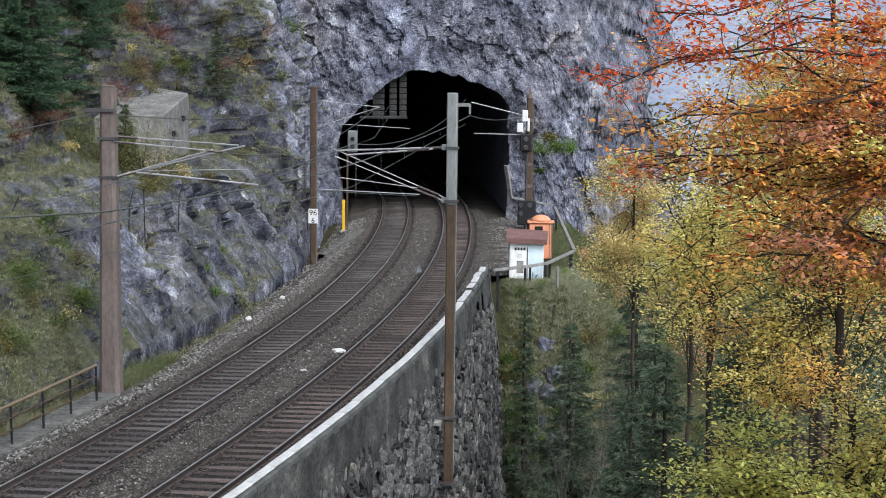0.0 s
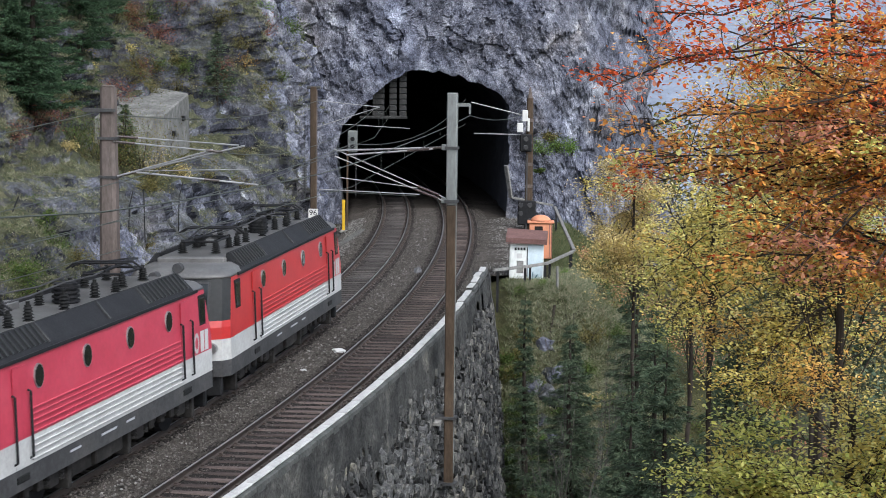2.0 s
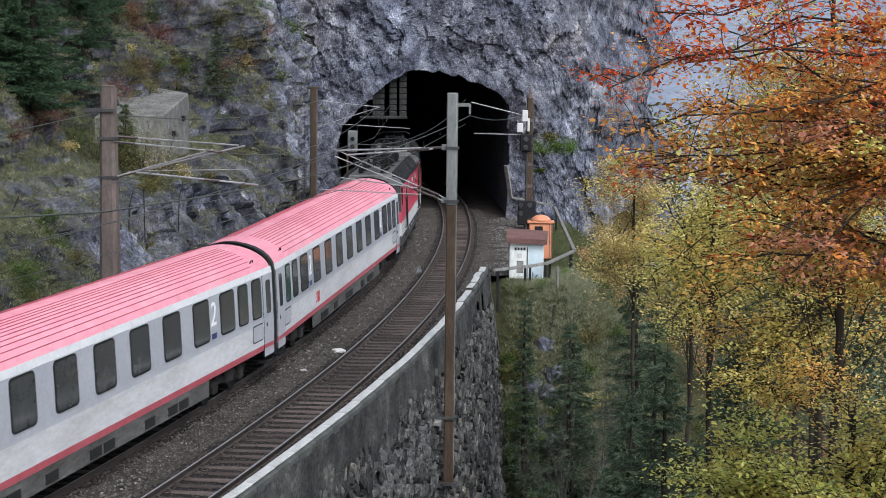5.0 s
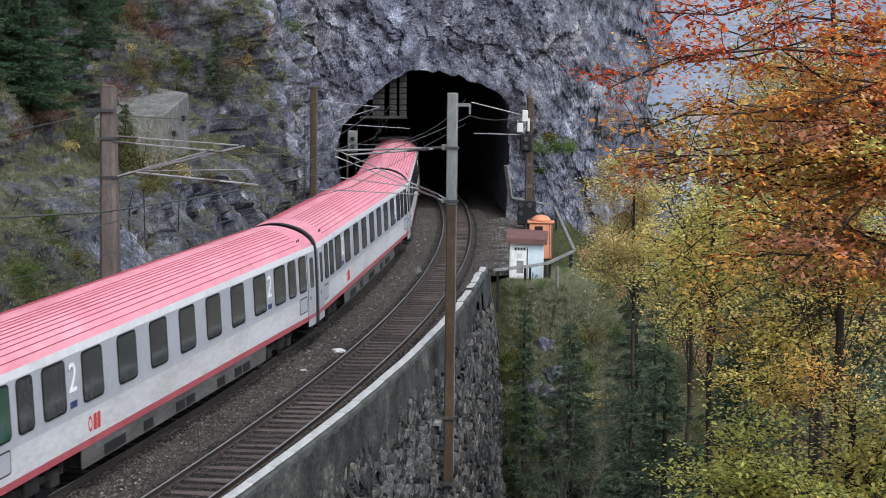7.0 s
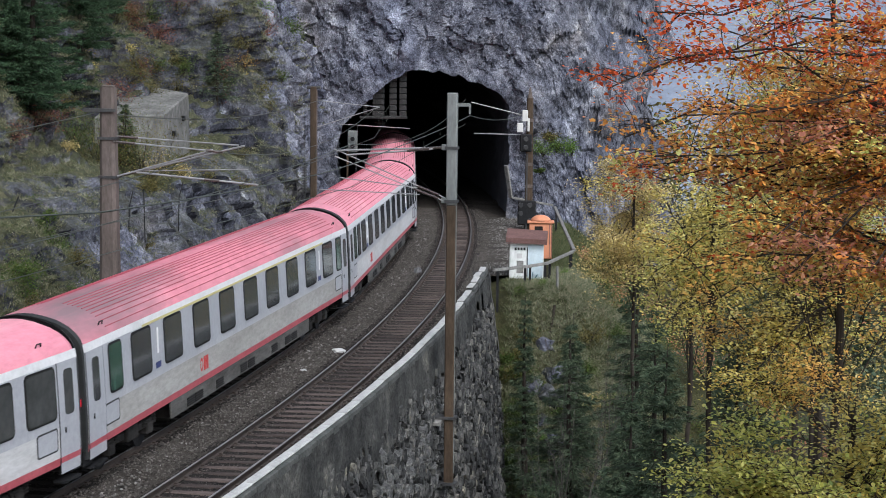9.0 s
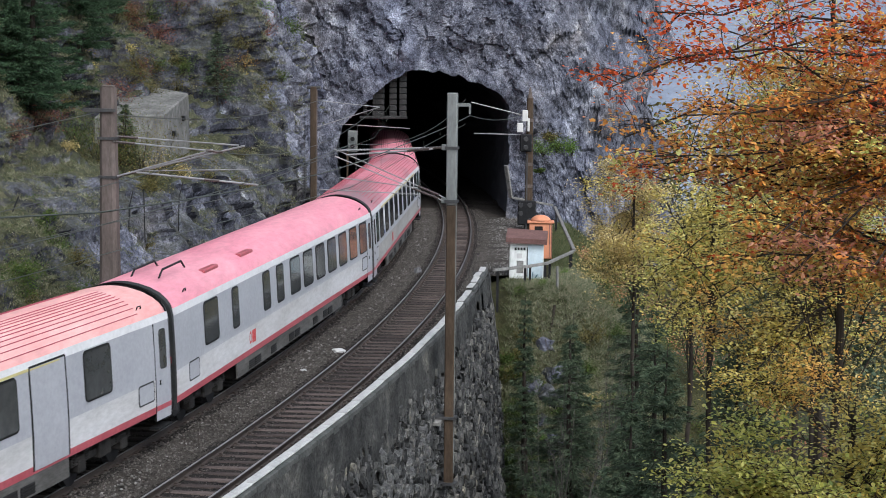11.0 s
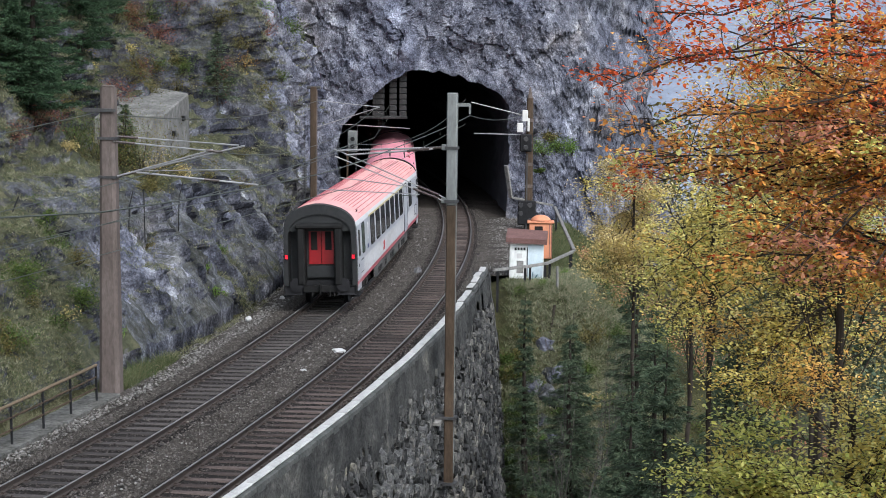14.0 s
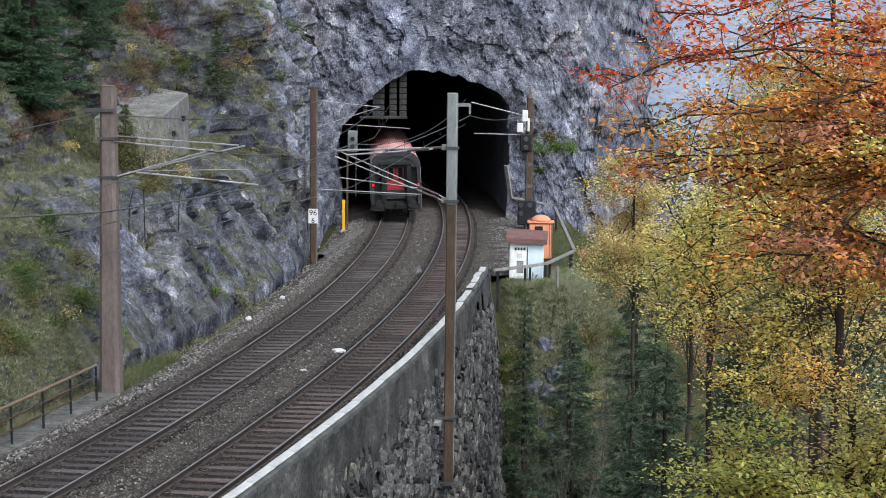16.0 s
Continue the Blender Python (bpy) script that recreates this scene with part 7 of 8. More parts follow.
def slope_grass():
    rg = np.random.default_rng(90)
    P, S, Z = HILL["P"], HILL["S"], HILL["Z"]
    dz = np.zeros_like(Z)
    dz[:, 1:] = P[:, 1:, 2] - P[:, :-1, 2]
    do = np.zeros_like(Z)
    do[:, 1:] = np.hypot(P[:, 1:, 0] - P[:, :-1, 0], P[:, 1:, 1] - P[:, :-1, 1])
    lie = do / (np.abs(dz) + 0.05)
    patch = fbm(P[..., 0] * 0.35, P[..., 1] * 0.35, P[..., 2] * 0.35, 4, 93)
    zone = np.interp(S, [-80, -47, -42, -34, -18, -12, 0], [0.9, 0.8, 0.15, 0.05, 0.0, -0.1, -0.2]) + np.interp(Z, [0, 4, 7, 12], [0, 0.05, 0.25, 0.3])
    score = zone + 0.45 * patch + 0.35 * np.clip(lie - 0.7, -0.5, 1)
    ok = (score > 0.3) & (S > -66) & (S < 5) & (Z > -0.5) & (Z < 15)
    idx = np.argwhere(ok)
    for k, (cnt, mat, h, lab) in enumerate(((34000, L_GRASS, 0.2, "dry olive grass on the rock slope"), (12000, L_GRASSG, 0.17, "green grass on the rock slope"), (8000, L_STRAW, 0.15, "pale dry grass on the rock slope"))):
        pick = idx[rg.integers(0, len(idx), cnt)]
        pos = P[pick[:, 0], pick[:, 1]] + rg.normal(0, 0.09, (cnt, 3)) * np.array([1, 1, 0.2])
        tufts("slope_grass", lab, pos, 13, h, mat, 95 + k)
    # strip of weeds along the foot of the slope
    cnt = 430
    s = np.concatenate([rg.uniform(-62, -46, 330), rg.uniform(-48, -28, cnt - 330)])
    o = np.interp(s, [-62, -49, -40, -24], [-3.9, -3.6, -3.1, -2.85]) + rg.normal(0, 0.28, cnt)
    x, y = lane(s, o)
    tufts("trackside_weeds", "green weeds along the foot of the slope", np.stack([x, y, np.full(cnt, -0.5)], 1), 24, 0.3, L_GRASS, 99, 0.007)
    cnt = 110
    s = rg.uniform(-47.8, -42, cnt)
    o = -3.15 + rg.normal(0, 0.3, cnt)
    x, y = lane(s, o)
    tufts("trackside_weeds", "tall fresh grass beside the mast", np.stack([x, y, np.full(cnt, -0.4)], 1), 26, 0.55, L_GRASSG, 100, 0.006)


def bank_grass():
    rg = np.random.default_rng(120)
    cnt = 16000
    x, y = rg.uniform(2.5, 10, cnt), rg.uniform(66, 106, cnt)
    s, o = np.arctan2(y - CY, x - CX) * R, np.hypot(x - CX, y - CY) - R
    ok = (o > 6.4) & ~((s > -21.5) & (o < 8.4))
    x, y = x[ok], y[ok]
    tufts("bank_grass", "pale and green grass on the steep bank", np.stack([x, y, ground_z(x, y) - 0.03], 1), 14, 0.38, L_GRASSG, 121)
    cnt = 10000
    x, y = rg.uniform(2.6, 9, cnt), rg.uniform(68, 84, cnt)
    s, o = np.arctan2(y - CY, x - CX) * R, np.hypot(x - CX, y - CY) - R
    ok = (o > 6.6) & ~((s > -21.5) & (o < 8.4))
    x, y = x[ok], y[ok]
    tufts("bank_grass", "dry straw grass on the steep bank", np.stack([x, y, ground_z(x, y) - 0.03], 1), 14, 0.36, L_STRAW, 122)


def gorge_brush():
    """Low dark undergrowth on the floor of the gorge."""
    rg = np.random.default_rng(130)
    cnt = 420
    cx, cy, rad = rg.uniform(3.5, 20, cnt), rg.uniform(26, 66, cnt), rg.uniform(0.5, 1.3, cnt)
    more = 260
    cx = np.concatenate([cx, rg.uniform(7, 18, more)])
    cy = np.concatenate([cy, rg.uniform(64, 98, more)])
    rad = np.concatenate([rad, rg.uniform(0.5, 1.1, more)])
    keep = (np.hypot(cx - CX, cy - CY) - R > 9.6) | (cy < 62)
    cx, cy, rad = cx[keep], cy[keep], rad[keep]
    cz = ground_z(cx, cy)
    for k, mat in enumerate((L_GREEN, L_SPRUCE, L_OLIVE, L_RUST)):
        sel = slice(k, None, 4) if k < 3 else slice(3, None, 8)
        x, y, z, r = (np.repeat(v[sel], 240) for v in (cx, cy, cz, rad))
        off = rg.normal(0, 0.45, (len(x), 3))
        P = np.stack([x + off[:, 0] * r, y + off[:, 1] * r, z + np.abs(off[:, 2]) * r * 1.5], 1)
        me = leaf_mesh("gorge_undergrowth", P, 0.09, mat, rg, 0.3)
        tagged(new("gorge_undergrowth", me), "dark tangled undergrowth on the gorge floor", "undergrowth", kind="stuff")


def bare_brush(name, label, centres, seed):
    """Thickets of bare grey twigs."""
    rnd = random.Random(seed)
    bm = bmesh.new()
    for c, rad, h in centres:
        c = Vector(c)
        if c.z == 0:
            c.z = ground(c.x, c.y)
        for _ in range(11):
            a = rnd.uniform(0, 6.28)
            d = Vector((math.cos(a) * rad * rnd.uniform(0.4, 1.6), math.sin(a) * rad * rnd.uniform(0.4, 1.6), h * rnd.uniform(0.4, 1.0)))
            lp = curve_pts(c + Vector((d.x * 0.3, d.y * 0.3, 0)), c + d, 0.1, 4, rnd, 0.1)
            bough(bm, lp, 0.016, 0.005, 3)
            for _ in range(9):
                t = rnd.uniform(0.3, 1)
                st = c + Vector((d.x * t, d.y * t, d.z * t))
                bough(bm, [st, st + Vector((rnd.gauss(0, 0.35), rnd.gauss(0, 0.35), rnd.uniform(0, 0.5)))], 0.007, 0.003, 3)
    me = bpy.data.meshes.new(name)
    bm.to_mesh(me)
    bm.free()
    me.materials.append(M_TWIG)
    tagged(new(name, me), label, "brush", kind="stuff")


def far_woods():
    """Mixed woods in the gorge and on its far side, too many to count."""
    rg = np.random.default_rng(140)
    sets = [(L_SPRUCE, "dark spruce woods in the gorge", 260, True), (L_OLIVE, "brown-green mixed woods in the gorge", 220, False), (L_PALE, "yellowed trees in the gorge", 70, False)]
    for mat, lab, count, cone in sets:
        P = []
        while len(P) < count:
            s, o = rg.uniform(-60, 190), 9 + 150 * rg.random() ** 1.3
            x, y = lane(s, o)
            if y < 40 or (o < 30 and y < 90) or (o < 16) or (x - 6) ** 2 + (y - 25) ** 2 < 150:
                continue
            P.append((float(x), float(y)))
        P = np.array(P)
        gz = ground_z(P[:, 0], P[:, 1])
        pts = []
        for (x, y), z in zip(P, gz):
            h = rg.uniform(7, 13)
            h = min(h, max(3.0, 1.5 - z)) if y < 80 else h
            n = 420
            t = rg.random(n) ** 0.7
            if cone:
                rr = (1 - t) * h * 0.2 + 0.15
            else:
                rr = h * 0.3 * np.sqrt(np.maximum(0.02, 1 - (2 * t - 1) ** 2))
                t = 0.25 + 0.75 * t
            a = rg.uniform(0, 6.28, n)
            rad = rr * np.sqrt(rg.uniform(0.3, 1, n))
            pts.append(np.stack([x + np.cos(a) * rad, y + np.sin(a) * rad, z + t * h], 1))
        P = np.concatenate(pts)
        tagged(new("gorge_woods", leaf_mesh("gorge_woods", P, 0.42 if cone else 0.36, mat, rg, 0.2, 0.5, 0.5)), lab, "woods", kind="stuff")


def backdrop():
    """Mountain side across the valley, far off; haze is in its pale blue colour."""
    n, m = 90, 40
    a = np.radians(np.linspace(35, 115, n))
    r = 330.0
    A, T = np.meshgrid(a, np.linspace(0, 1, m), indexing="ij")
    ridge = 105 + 14 * fbm(A * 5, 0, 0, 4, 150)
    X, Y = np.cos(A) * (r + 420 * T), np.sin(A) * (r + 420 * T)
    Z = -55 + T * ridge + 4 * fbm(A * 40, T * 8, 0, 4, 151)
    mat = surface("haze_tinted_mountain_woods", [(0.15, 0.17, 0.215), (0.19, 0.215, 0.265), (0.235, 0.26, 0.31)], 0.03, 1.0, grain=0.4, grain_amt=0.22, bump_s=0.0)
    tagged(new("backdrop", grid_mesh("backdrop", np.stack([X, Y, Z], -1), mat)), "mountain side across the valley, haze put into its pale blue colour", "mountain", kind="structure")


def plant_everything():
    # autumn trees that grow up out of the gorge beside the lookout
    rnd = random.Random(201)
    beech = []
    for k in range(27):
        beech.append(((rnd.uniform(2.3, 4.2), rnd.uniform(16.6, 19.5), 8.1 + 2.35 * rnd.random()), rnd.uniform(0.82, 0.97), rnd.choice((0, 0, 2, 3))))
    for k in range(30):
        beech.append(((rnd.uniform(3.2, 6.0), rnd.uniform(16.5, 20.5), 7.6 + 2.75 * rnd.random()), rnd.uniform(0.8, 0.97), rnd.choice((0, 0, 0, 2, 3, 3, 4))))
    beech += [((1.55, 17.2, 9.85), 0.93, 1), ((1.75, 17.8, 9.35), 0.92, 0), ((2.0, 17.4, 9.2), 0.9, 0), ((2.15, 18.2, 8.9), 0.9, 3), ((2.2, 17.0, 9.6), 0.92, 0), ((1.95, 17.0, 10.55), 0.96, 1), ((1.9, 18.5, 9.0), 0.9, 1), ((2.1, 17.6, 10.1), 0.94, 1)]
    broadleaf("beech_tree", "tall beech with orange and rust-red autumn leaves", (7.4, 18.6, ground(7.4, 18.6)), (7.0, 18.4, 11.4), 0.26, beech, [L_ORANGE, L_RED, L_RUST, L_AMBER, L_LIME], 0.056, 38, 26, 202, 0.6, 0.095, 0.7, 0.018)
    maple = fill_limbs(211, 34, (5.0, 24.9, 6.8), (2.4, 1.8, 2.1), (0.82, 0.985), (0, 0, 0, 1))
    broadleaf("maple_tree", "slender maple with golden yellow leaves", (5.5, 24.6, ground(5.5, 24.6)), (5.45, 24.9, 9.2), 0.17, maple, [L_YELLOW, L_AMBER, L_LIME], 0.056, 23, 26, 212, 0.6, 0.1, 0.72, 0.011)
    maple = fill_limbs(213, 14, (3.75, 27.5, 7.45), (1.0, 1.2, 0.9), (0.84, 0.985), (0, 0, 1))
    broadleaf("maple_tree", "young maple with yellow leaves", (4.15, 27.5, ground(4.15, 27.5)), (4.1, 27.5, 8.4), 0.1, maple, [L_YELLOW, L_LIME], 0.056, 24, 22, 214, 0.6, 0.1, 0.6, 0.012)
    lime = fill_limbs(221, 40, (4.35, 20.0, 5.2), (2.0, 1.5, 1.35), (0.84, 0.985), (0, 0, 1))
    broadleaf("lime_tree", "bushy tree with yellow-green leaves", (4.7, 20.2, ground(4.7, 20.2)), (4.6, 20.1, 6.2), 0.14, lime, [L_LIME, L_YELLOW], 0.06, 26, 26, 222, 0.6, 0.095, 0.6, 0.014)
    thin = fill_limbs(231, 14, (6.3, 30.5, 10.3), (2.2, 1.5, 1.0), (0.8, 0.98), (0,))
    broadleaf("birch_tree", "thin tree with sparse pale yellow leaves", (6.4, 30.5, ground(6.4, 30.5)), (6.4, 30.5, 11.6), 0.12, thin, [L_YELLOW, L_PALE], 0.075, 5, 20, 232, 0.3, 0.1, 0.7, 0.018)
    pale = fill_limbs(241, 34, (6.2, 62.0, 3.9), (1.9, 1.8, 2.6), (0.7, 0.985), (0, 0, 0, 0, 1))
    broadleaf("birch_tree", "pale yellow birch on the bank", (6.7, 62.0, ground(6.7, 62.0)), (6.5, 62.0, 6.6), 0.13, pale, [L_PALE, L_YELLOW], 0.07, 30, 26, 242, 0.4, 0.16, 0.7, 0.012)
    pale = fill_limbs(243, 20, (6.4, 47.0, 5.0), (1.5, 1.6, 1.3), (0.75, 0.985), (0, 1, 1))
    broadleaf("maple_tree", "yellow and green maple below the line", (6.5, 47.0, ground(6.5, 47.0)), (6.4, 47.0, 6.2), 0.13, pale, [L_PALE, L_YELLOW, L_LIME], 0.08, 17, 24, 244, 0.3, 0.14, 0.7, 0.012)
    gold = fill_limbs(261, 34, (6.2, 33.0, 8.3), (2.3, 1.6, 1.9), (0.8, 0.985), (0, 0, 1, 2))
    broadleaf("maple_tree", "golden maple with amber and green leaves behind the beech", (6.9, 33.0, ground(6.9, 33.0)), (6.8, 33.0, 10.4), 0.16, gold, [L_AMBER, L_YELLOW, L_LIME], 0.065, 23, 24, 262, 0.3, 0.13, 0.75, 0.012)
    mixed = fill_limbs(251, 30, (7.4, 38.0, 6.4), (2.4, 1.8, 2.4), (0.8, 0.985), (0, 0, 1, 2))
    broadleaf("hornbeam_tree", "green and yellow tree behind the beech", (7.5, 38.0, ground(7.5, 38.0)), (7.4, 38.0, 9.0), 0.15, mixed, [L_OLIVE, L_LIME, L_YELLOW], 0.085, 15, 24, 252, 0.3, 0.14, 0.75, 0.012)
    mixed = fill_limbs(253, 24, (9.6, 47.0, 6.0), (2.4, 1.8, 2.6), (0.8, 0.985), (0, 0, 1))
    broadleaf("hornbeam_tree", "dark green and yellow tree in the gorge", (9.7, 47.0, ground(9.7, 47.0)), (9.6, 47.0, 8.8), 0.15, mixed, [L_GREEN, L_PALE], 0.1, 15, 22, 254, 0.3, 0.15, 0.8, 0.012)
    # conifers below the wall
    for k, (x, y, top, spread) in enumerate(((4.45, 61.5, 0.9, 1.7), (3.25, 70.5, 0.3, 1.0), (5.5, 54.0, -0.9, 2.0), (6.9, 59.0, 1.6, 2.3), (7.3, 68.0, 2.2, 1.9), (8.0, 51.0, 2.0, 2.3), (3.3, 56.5, -3.4, 1.2), (6.2, 45.0, -0.4, 1.8), (5.4, 44.0, 2.9, 2.2), (6.9, 41.0, 3.9, 2.3), (5.0, 48.5, 1.0, 1.9), (4.5, 63.0, -0.1, 2.5))):
        g = ground(x, y)
        conifer("spruce_tree", "dark green spruce growing on the bank below the wall", (x, y, max(g, top - 9)) if top - g > 9.5 else (x, y, g), top - (max(g, top - 9) if top - g > 9.5 else g), spread, 260 + k, L_SPRUCE, 0.3, 1.25)
    # shrubs round the bank and the hut
    for k, (x, y, rad, mat, n, leaf, lab) in enumerate((
            (2.9, 73.6, 0.9, L_GREEN, 900, 0.07, "dark green shrub at the end of the wall"), (3.4, 71.5, 1.0, L_GREEN, 1000, 0.07, "dark green shrub below the wall end"),
            (3.1, 77.2, 0.55, L_GREEN, 500, 0.06, "small dark green shrub beside the rail"), (4.3, 77.6, 0.35, L_FERN, 260, 0.06, "small bright green shrub beside the rail"),
            (5.4, 80.5, 0.45, L_FERN, 300, 0.06, "green shrub beside the rail"), (6.2, 74.0, 0.8, L_PALE, 700, 0.07, "yellowing shrub on the bank"),
            (7.2, 86.0, 0.9, L_PALE, 900, 0.07, "yellow shrub behind the rail"), (7.4, 95.0, 1.1, L_PALE, 900, 0.08, "yellow shrub behind the rail"),
            (6.6, 70.0, 0.7, L_RUST, 500, 0.08, "rusty brown shrub on the bank"), (2.7, 66.0, 0.9, L_GREEN, 900, 0.07, "dark ivy shrub at the foot of the wall"), (3.0, 62.5, 0.9, L_OLIVE, 700, 0.07, "brownish shrub at the foot of the wall"))):
        shrub("shrub", lab, (x, y, ground(x, y)), rad, mat, n, leaf, 300 + k)
    rr = random.Random(320)
    for k in range(4):
        x, y = rr.uniform(3.4, 5.6), rr.uniform(72, 75.5)
        lump_at("bank_rock", "grey rock outcrop in the grass bank", (x, y, ground(x, y) - 0.15), rr.uniform(0.4, 0.7), M_CUT, 10 + k)
    for k, (x, y, rad) in enumerate(((2.9, 74.6, 1.0), (3.2, 73.0, 1.2), (2.9, 71.0, 1.3), (3.5, 69.6, 1.4), (2.9, 68.4, 1.4), (3.7, 72.0, 1.0), (4.4, 71.4, 1.1), (5.2, 73.4, 0.8), (4.0, 67.0, 1.5), (5.3, 69.8, 1.1))):
        shrub("bank_shrub", "dense dark green shrub on the bank at the wall", (x, y, ground(x, y)), rad, L_GREEN, 1500, 0.07, 610 + k)
    for k, (x, y, size) in enumerate(((3.7, 74.4, 0.55), (4.3, 75.6, 0.45), (5.0, 74.6, 0.6), (3.9, 70.6, 0.8), (4.6, 72.6, 0.6))):
        lump_at("bank_rock", "pale grey rock outcrop in the bank", (x, y, ground(x, y)), size, M_ROCK, 20 + k)
    for k in range(36):
        x, y = rr.uniform(2.7, 7.5), rr.uniform(66, 76.5)
        if k < 15:
            x = rr.uniform(2.7, 3.9)
        shrub("bank_shrub", "mixed low shrub on the grass bank", (x, y, ground(x, y)), rr.uniform(0.5, 1.1), rr.choice((L_GREEN, L_GREEN, L_GREEN, L_FERN, L_OLIVE)), 900, 0.075, 340 + k)
    for k in range(34):
        q = hill_at(rr.uniform(-27, -13.5), rr.uniform(7.0, 12.8))
        shrub("slope_shrub", "mixed autumn shrub on the upper slope", q, rr.uniform(0.8, 1.6), rr.choice((L_GREEN, L_GREEN, L_OLIVE, L_OLIVE, L_OLIVE, L_REDSH)), 1000, 0.06, 420 + k, 0.1, 0.6)
    for k in range(22):
        q = hill_at(rr.uniform(-58, -43), rr.uniform(0.4, 6.5))
        shrub("slope_shrub", "low olive shrub on the grassy slope", q, rr.uniform(0.4, 0.9), rr.choice((L_GREEN, L_OLIVE, L_OLIVE)), 700, 0.055, 460 + k, 0.1, 0.6)
    for k in range(12):
        q = hill_at(rr.uniform(-43, -20), rr.uniform(3.6, 6.0))
        shrub("slope_shrub", "low olive shrub on the rock ledge", q, rr.uniform(0.4, 0.8), rr.choice((L_GREEN, L_OLIVE, L_OLIVE, L_PALE)), 600, 0.055, 490 + k, 0.1, 0.6)
    # ledge of bushes on the cliff right of the tunnel
    for k, (o, z, rad, mat) in enumerate(((8.4, 3.7, 0.9, L_FERN), (9.2, 3.9, 0.8, L_GREEN), (10.1, 3.7, 0.9, L_FERN), (8.9, 4.4, 0.6, L_OLIVE), (8.3, 2.6, 0.3, L_GREEN))):
        shrub("cliff_shrub", "green bush growing on a ledge of the cliff", at(3.2 + 0.15 * k, o, z), rad, mat, 800, 0.08, 330 + k)
    # pines and shrubs on the rock slope
    for k, (s, z, h, sp) in enumerate(((-36, 6.9, 8.5, 2.0), (-31, 8.0, 8.0, 1.9), (-39.5, 8.2, 7.0, 1.8), (-33.5, 9.2, 6.5, 1.7), (-28, 9.2, 6.0, 1.4), (-27.6, 7.8, 6.0, 1.8))):
        q = hill_at(s, z)
        conifer("pine_tree", "dark green pine on the rock slope", (q.x, q.y, q.z - 0.3), h, sp, 350 + k, L_NEEDLE, 0.1, 1.6)
    for k, (s, z, rad, mat, n, leaf, lab) in enumerate((
            (-38.5, 6.3, 1.0, L_REDSH, 1000, 0.06, "reddish bare shrub on the slope"), (-41, 5.9, 0.8, L_REDSH, 800, 0.06, "reddish shrub on the slope"),
            (-18.8, 9.9, 1.2, L_REDSH, 1100, 0.07, "reddish autumn shrub on the slope"), (-15.5, 10.9, 1.2, L_OLIVE, 1200, 0.07, "olive shrub on the slope"),
            (-15.8, 7.9, 1.0, L_GREEN, 1100, 0.06, "green shrub on the rock"), (-14.6, 8.6, 0.7, L_YELLOW, 300, 0.06, "yellowing shrub on the rock"), (-14.8, 6.6, 0.7, L_OLIVE, 700, 0.06, "brownish shrub on the rock"),
            (-30, 7.2, 0.8, L_OLIVE, 800, 0.06, "olive shrub above the concrete block"), (-31.5, 6.6, 0.5, L_GREEN, 500, 0.06, "small green shrub on the slope"), (-27.5, 5.0, 0.8, L_GREEN, 800, 0.06, "green shrub below the concrete block"),
            (-34, 4.4, 0.7, L_OLIVE, 700, 0.06, "olive shrub on the slope"), (-44, 3.6, 0.8, L_GREEN, 800, 0.06, "green shrub on the grassy slope"), (-47, 2.2, 0.8, L_GREEN, 900, 0.06, "green shrub on the grassy slope"),
            (-50, 1.3, 0.8, L_OLIVE, 900, 0.06, "olive shrub on the grassy slope"), (-46, 5.0, 0.7, L_OLIVE, 700, 0.06, "olive shrub on the grassy slope"), (-43.6, 0.6, 0.5, L_FERN, 500, 0.06, "bright green shrub at the foot of the slope"),
            (-53, 0.7, 0.6, L_PALE, 260, 0.06, "yellowing shrub behind the railing"), (-29.5, 1.8, 0.4, L_FERN, 300, 0.06, "bright green ivy on the rock"), (-45.5, 1.4, 0.5, L_PALE, 300, 0.05, "yellow leaved shrub at the foot of the slope"),
            (-12, 11.0, 0.9, L_GREEN, 900, 0.06, "green shrub on the netted cliff"), (-10, 8.0, 0.7, L_GREEN, 600, 0.06, "green shrub on the netted cliff"), (-36, 2.6, 0.5, L_OLIVE, 400, 0.06, "olive shrub on the slope"))):
        q = hill_at(s, z)
        shrub("slope_shrub", lab, q, rad, mat, n, leaf, 370 + k)
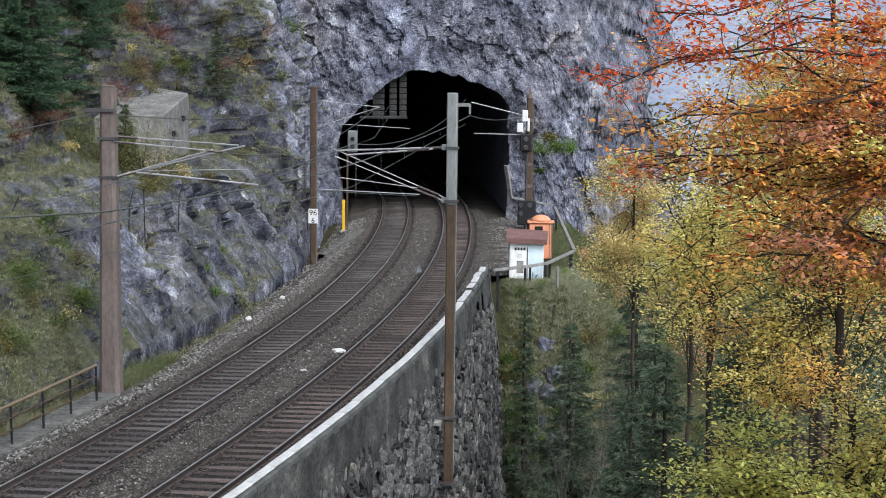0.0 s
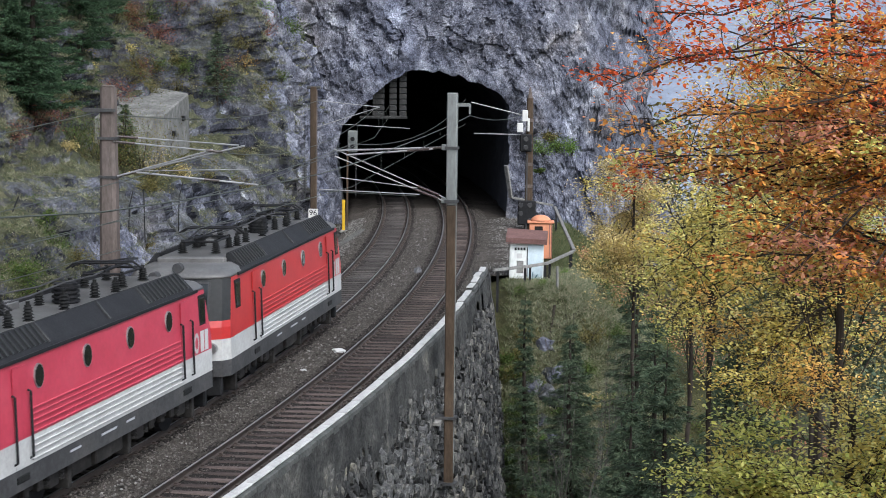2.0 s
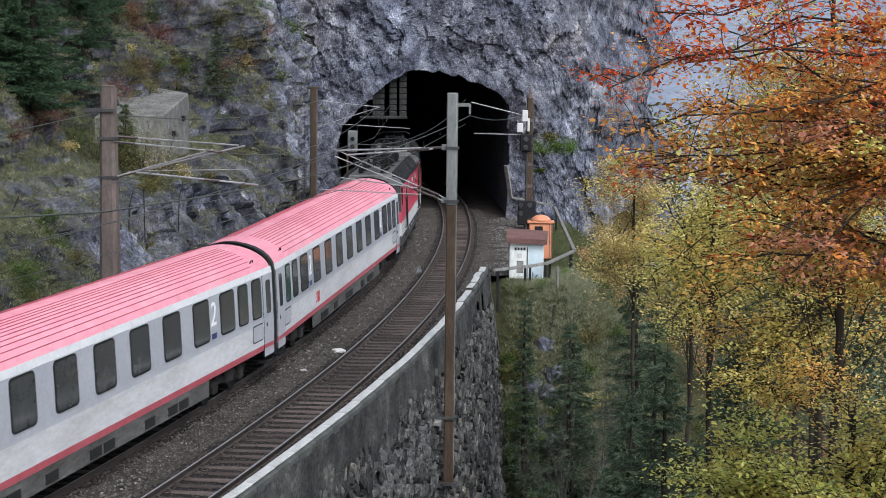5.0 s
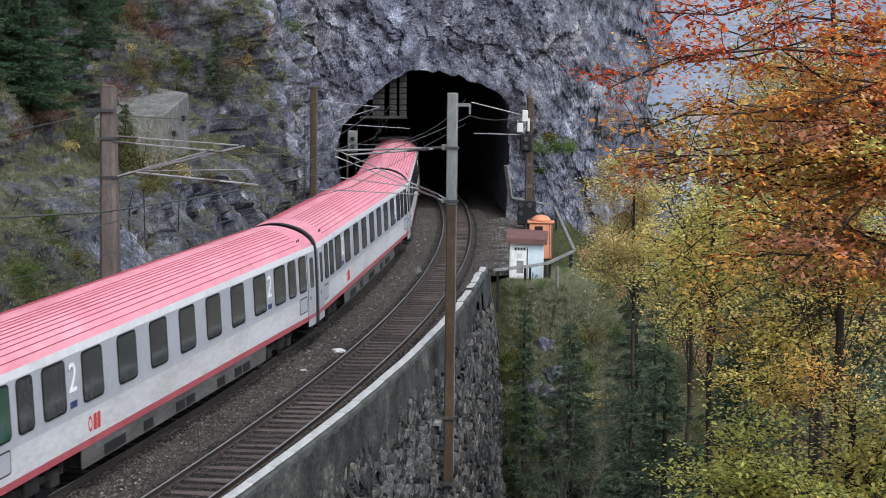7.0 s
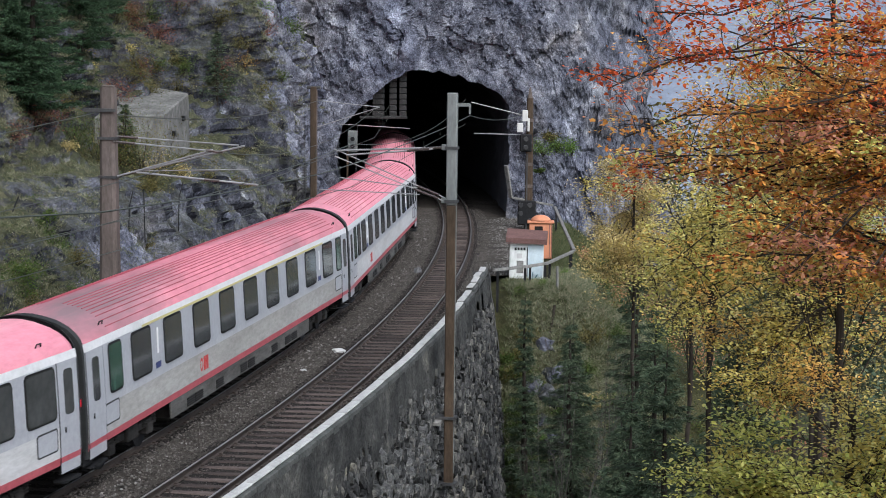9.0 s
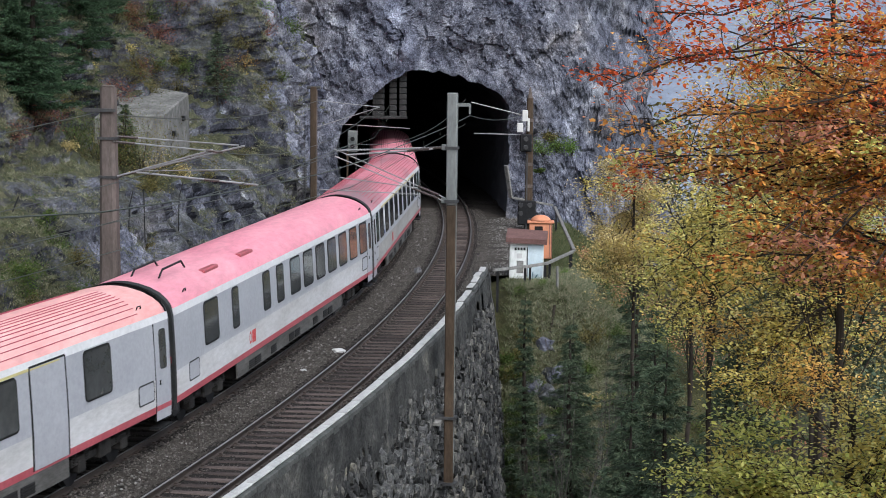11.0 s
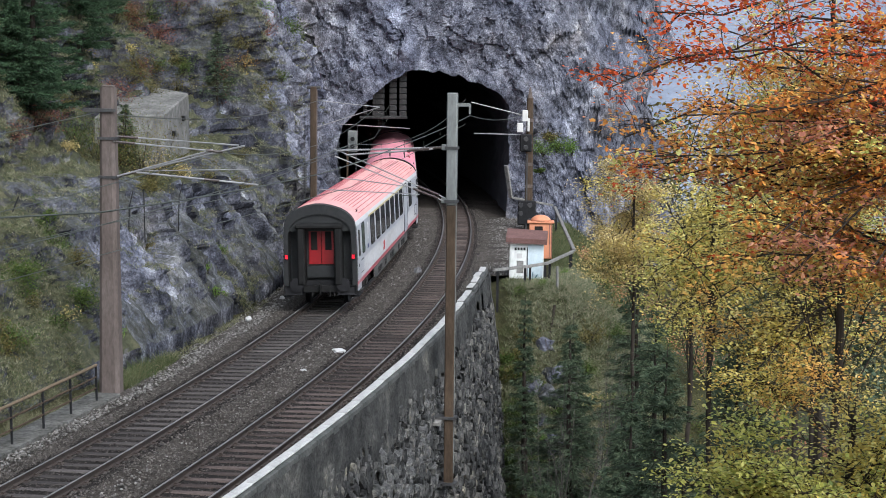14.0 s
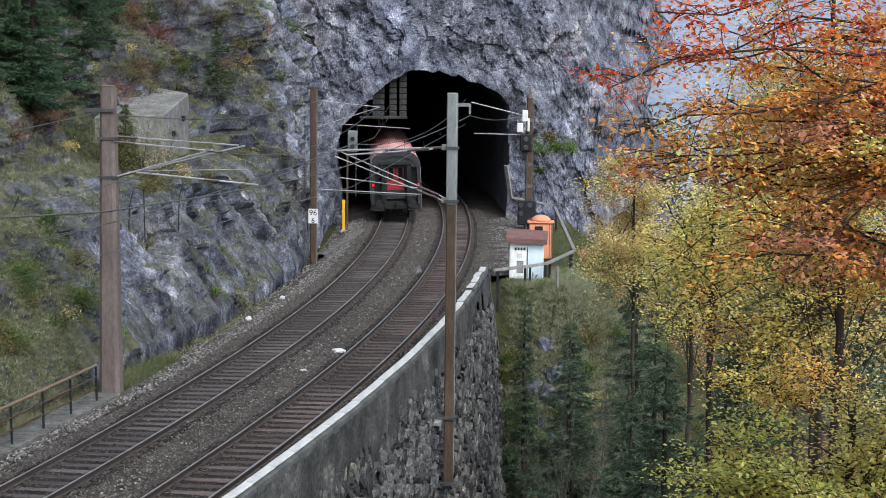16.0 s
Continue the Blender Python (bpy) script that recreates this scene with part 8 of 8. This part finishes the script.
    for k, (s, z, rad, mat, n, leaf, lab) in enumerate((
            (-36.3, 7.0, 1.1, L_REDSH, 900, 0.05, "reddish thin shrub below the pines"), (-33.6, 6.6, 1.0, L_REDSH, 800, 0.05, "reddish thin shrub below the pines"), (-31.9, 6.9, 1.0, L_REDSH, 800, 0.05, "dull red shrub below the pines"),
            (-24.2, 9.5, 0.45, L_YELLOW, 220, 0.06, "small yellow shrub among the pines"), (-21.5, 9.4, 0.5, L_YELLOW, 260, 0.06, "small yellow shrub among the rocks"), (-24.2, 8.7, 0.45, L_YELLOW, 240, 0.06, "small yellow shrub among the rocks"),
            (-18.5, 10.7, 1.1, L_REDSH, 900, 0.06, "dull red shrub high on the slope"), (-14.7, 8.9, 0.8, L_AMBER, 240, 0.06, "amber shrub beside the young pine"), (-16.1, 7.2, 0.9, L_REDSH, 600, 0.05, "brownish red shrub on the rock"),
            (-16.4, 11.2, 0.9, L_OLIVE, 700, 0.06, "olive shrub high on the slope"), (-4.9, 10.3, 1.2, L_GREEN, 1100, 0.07, "green shrub on the netted cliff"), (1.9, 9.7, 1.0, L_GREEN, 900, 0.07, "green shrub beside the tunnel mouth"), (-8.0, 11.2, 1.1, L_FERN, 900, 0.07, "green shrub on the netted cliff"),
            (-22.4, 8.3, 0.9, L_OLIVE, 900, 0.05, "olive shrub above the concrete block"),
            (-48.6, 2.9, 1.0, L_GREEN, 1400, 0.06, "dark green fern clump on the slope"), (-46.7, 2.6, 1.0, L_GREEN, 1400, 0.06, "dark green fern clump on the slope"), (-44.8, 1.6, 0.9, L_GREEN, 1300, 0.06, "dark green fern clump on the slope"), (-49.5, 1.2, 0.9, L_GREEN, 1300, 0.06, "dark green shrub behind the railing"), (-52.5, 1.6, 0.9, L_FERN, 900, 0.06, "fresh green fern clump behind the railing"), (-51.0, 2.6, 0.9, L_FERN, 900, 0.06, "fresh green fern clump on the slope"),
            (-33.6, 0.6, 0.45, L_FERN, 420, 0.05, "bright green ivy at the foot of the rock"), (-32.0, 1.3, 0.3, L_FERN, 200, 0.05, "bright green ivy on the rock"),
            (-30.4, 4.5, 0.7, L_OLIVE, 700, 0.05, "olive shrub on the rock ledge"), (-26.8, 4.4, 0.6, L_OLIVE, 600, 0.05, "olive shrub on the rock ledge"), (-17.6, 4.7, 0.7, L_OLIVE, 600, 0.05, "brown shrub in a cleft"), (-15.9, 6.0, 0.8, L_OLIVE, 700, 0.05, "brown shrub on the rock"))):
        shrub("slope_shrub", lab, hill_at(s, z), rad, mat, n, leaf, 520 + k, 0.1, 0.75)
    for k, (s, z, h, sp, lab) in enumerate(((-29.6, 5.0, 3.0, 0.75, "thin young pine before the concrete block"), (-16.8, 7.3, 3.4, 1.1, "young pine on the rock"), (-24.6, 9.9, 6.0, 2.2, "dark green pine high on the slope"), (-22.6, 11.0, 5.0, 1.8, "dark green pine high on the slope"), (-36.8, 7.6, 4.0, 1.9, "dark green pine on the rock slope"))):
        q = hill_at(s, z)
        conifer("pine_tree", lab, (q.x, q.y, q.z - 0.3), h, sp, 560 + k, L_SPRUCE if k < 2 else L_NEEDLE, 0.15, (0.3, 0.28, 1.3, 1.3, 1.3)[k])
    for k, (x, y, rad, mat, n, lab) in enumerate((
            (-11.15, 72.4, 1.8, L_OLIVE, 2600, "olive shrub before the concrete block"), (-11.9, 72.0, 2.4, L_OLIVE, 4200, "tall olive shrub before the concrete block"), (-12.7, 71.7, 2.2, L_GREEN, 2600, "green shrub before the concrete block"),
            (-13.5, 71.4, 2.1, L_OLIVE, 2800, "brownish shrub before the concrete block"), (-14.4, 71.2, 1.6, L_GREEN, 1900, "green shrub before the concrete block"), (-11.5, 71.7, 1.2, L_PALE, 420, "yellowing shrub before the concrete block"))):
        d = np.hypot(HILL["P"][..., 0] - x, HILL["P"][..., 1] - y)
        z = float(HILL["P"][np.unravel_index(np.argmin(d), d.shape)][2])
        shrub("slope_shrub", lab, (x, y, z), rad, mat, n, 0.05, 590 + k, 0.1, 1.0)
    stake = thing("stake", "weathered pale wooden stake on the grass bank", "stake")
    part("shaft", tubed([(4.9, 77.3, ground(4.9, 77.3) - 0.2), (4.86, 77.3, ground(4.9, 77.3) + 0.95)], 0.06, 6), M_SLAB, stake)
    pole = thing("fallen_pole", "dark fallen pole leaning on the grass bank", "pole")
    part("shaft", tubed([(4.45, 75.6, ground(4.45, 75.6) - 0.05), (4.75, 76.6, ground(4.75, 76.6) + 0.25)], 0.06, 6), M_BARK, pole)
    rb = random.Random(400)
    bare_brush("bare_brush", "bare grey twigs of shrubs in the gorge", [((rb.uniform(3.6, 7.0), y, -6.5 + rb.uniform(-1, 1.5)), 1.5, rb.uniform(4, 7)) for y in (42, 44, 46, 48, 50, 52, 54, 57, 60, 64)] + [((rb.uniform(4.5, 16), rb.uniform(34, 62), 0), 1.8, rb.uniform(3, 6)) for _ in range(40)], 401)
    gorge_brush()
    slope_grass()
    bank_grass()
    far_woods()
    backdrop()


def ground(x, y):
    return float(ground_z(np.array([x]), np.array([y]))[0])


build_wall_pieces()
plant_everything()

# ---- motions of the train ----
def arc(t):
    """Place of the first coach's middle along the line."""
    return -77.68 + 16.03 * (t - 2.2) + 0.18 * min(max(0.0, t - 12), 2.5) ** 2 + 0.9 * max(0.0, t - 14.5)


def motions():
    rows_t = [0.5 * k for k in range(33)]
    for ob, lag, pivot in TRAIN:
        rows = []
        for t in rows_t:
            s = arc(t) - lag
            h = math.sqrt(R * R - pivot * pivot)
            a = s / R
            rows.append((t, pose(CX + h * math.cos(a), CY + h * math.sin(a), 0, -math.degrees(CANT), 0, math.degrees(a) + 90)))
        walk(ob, rows)


motions()
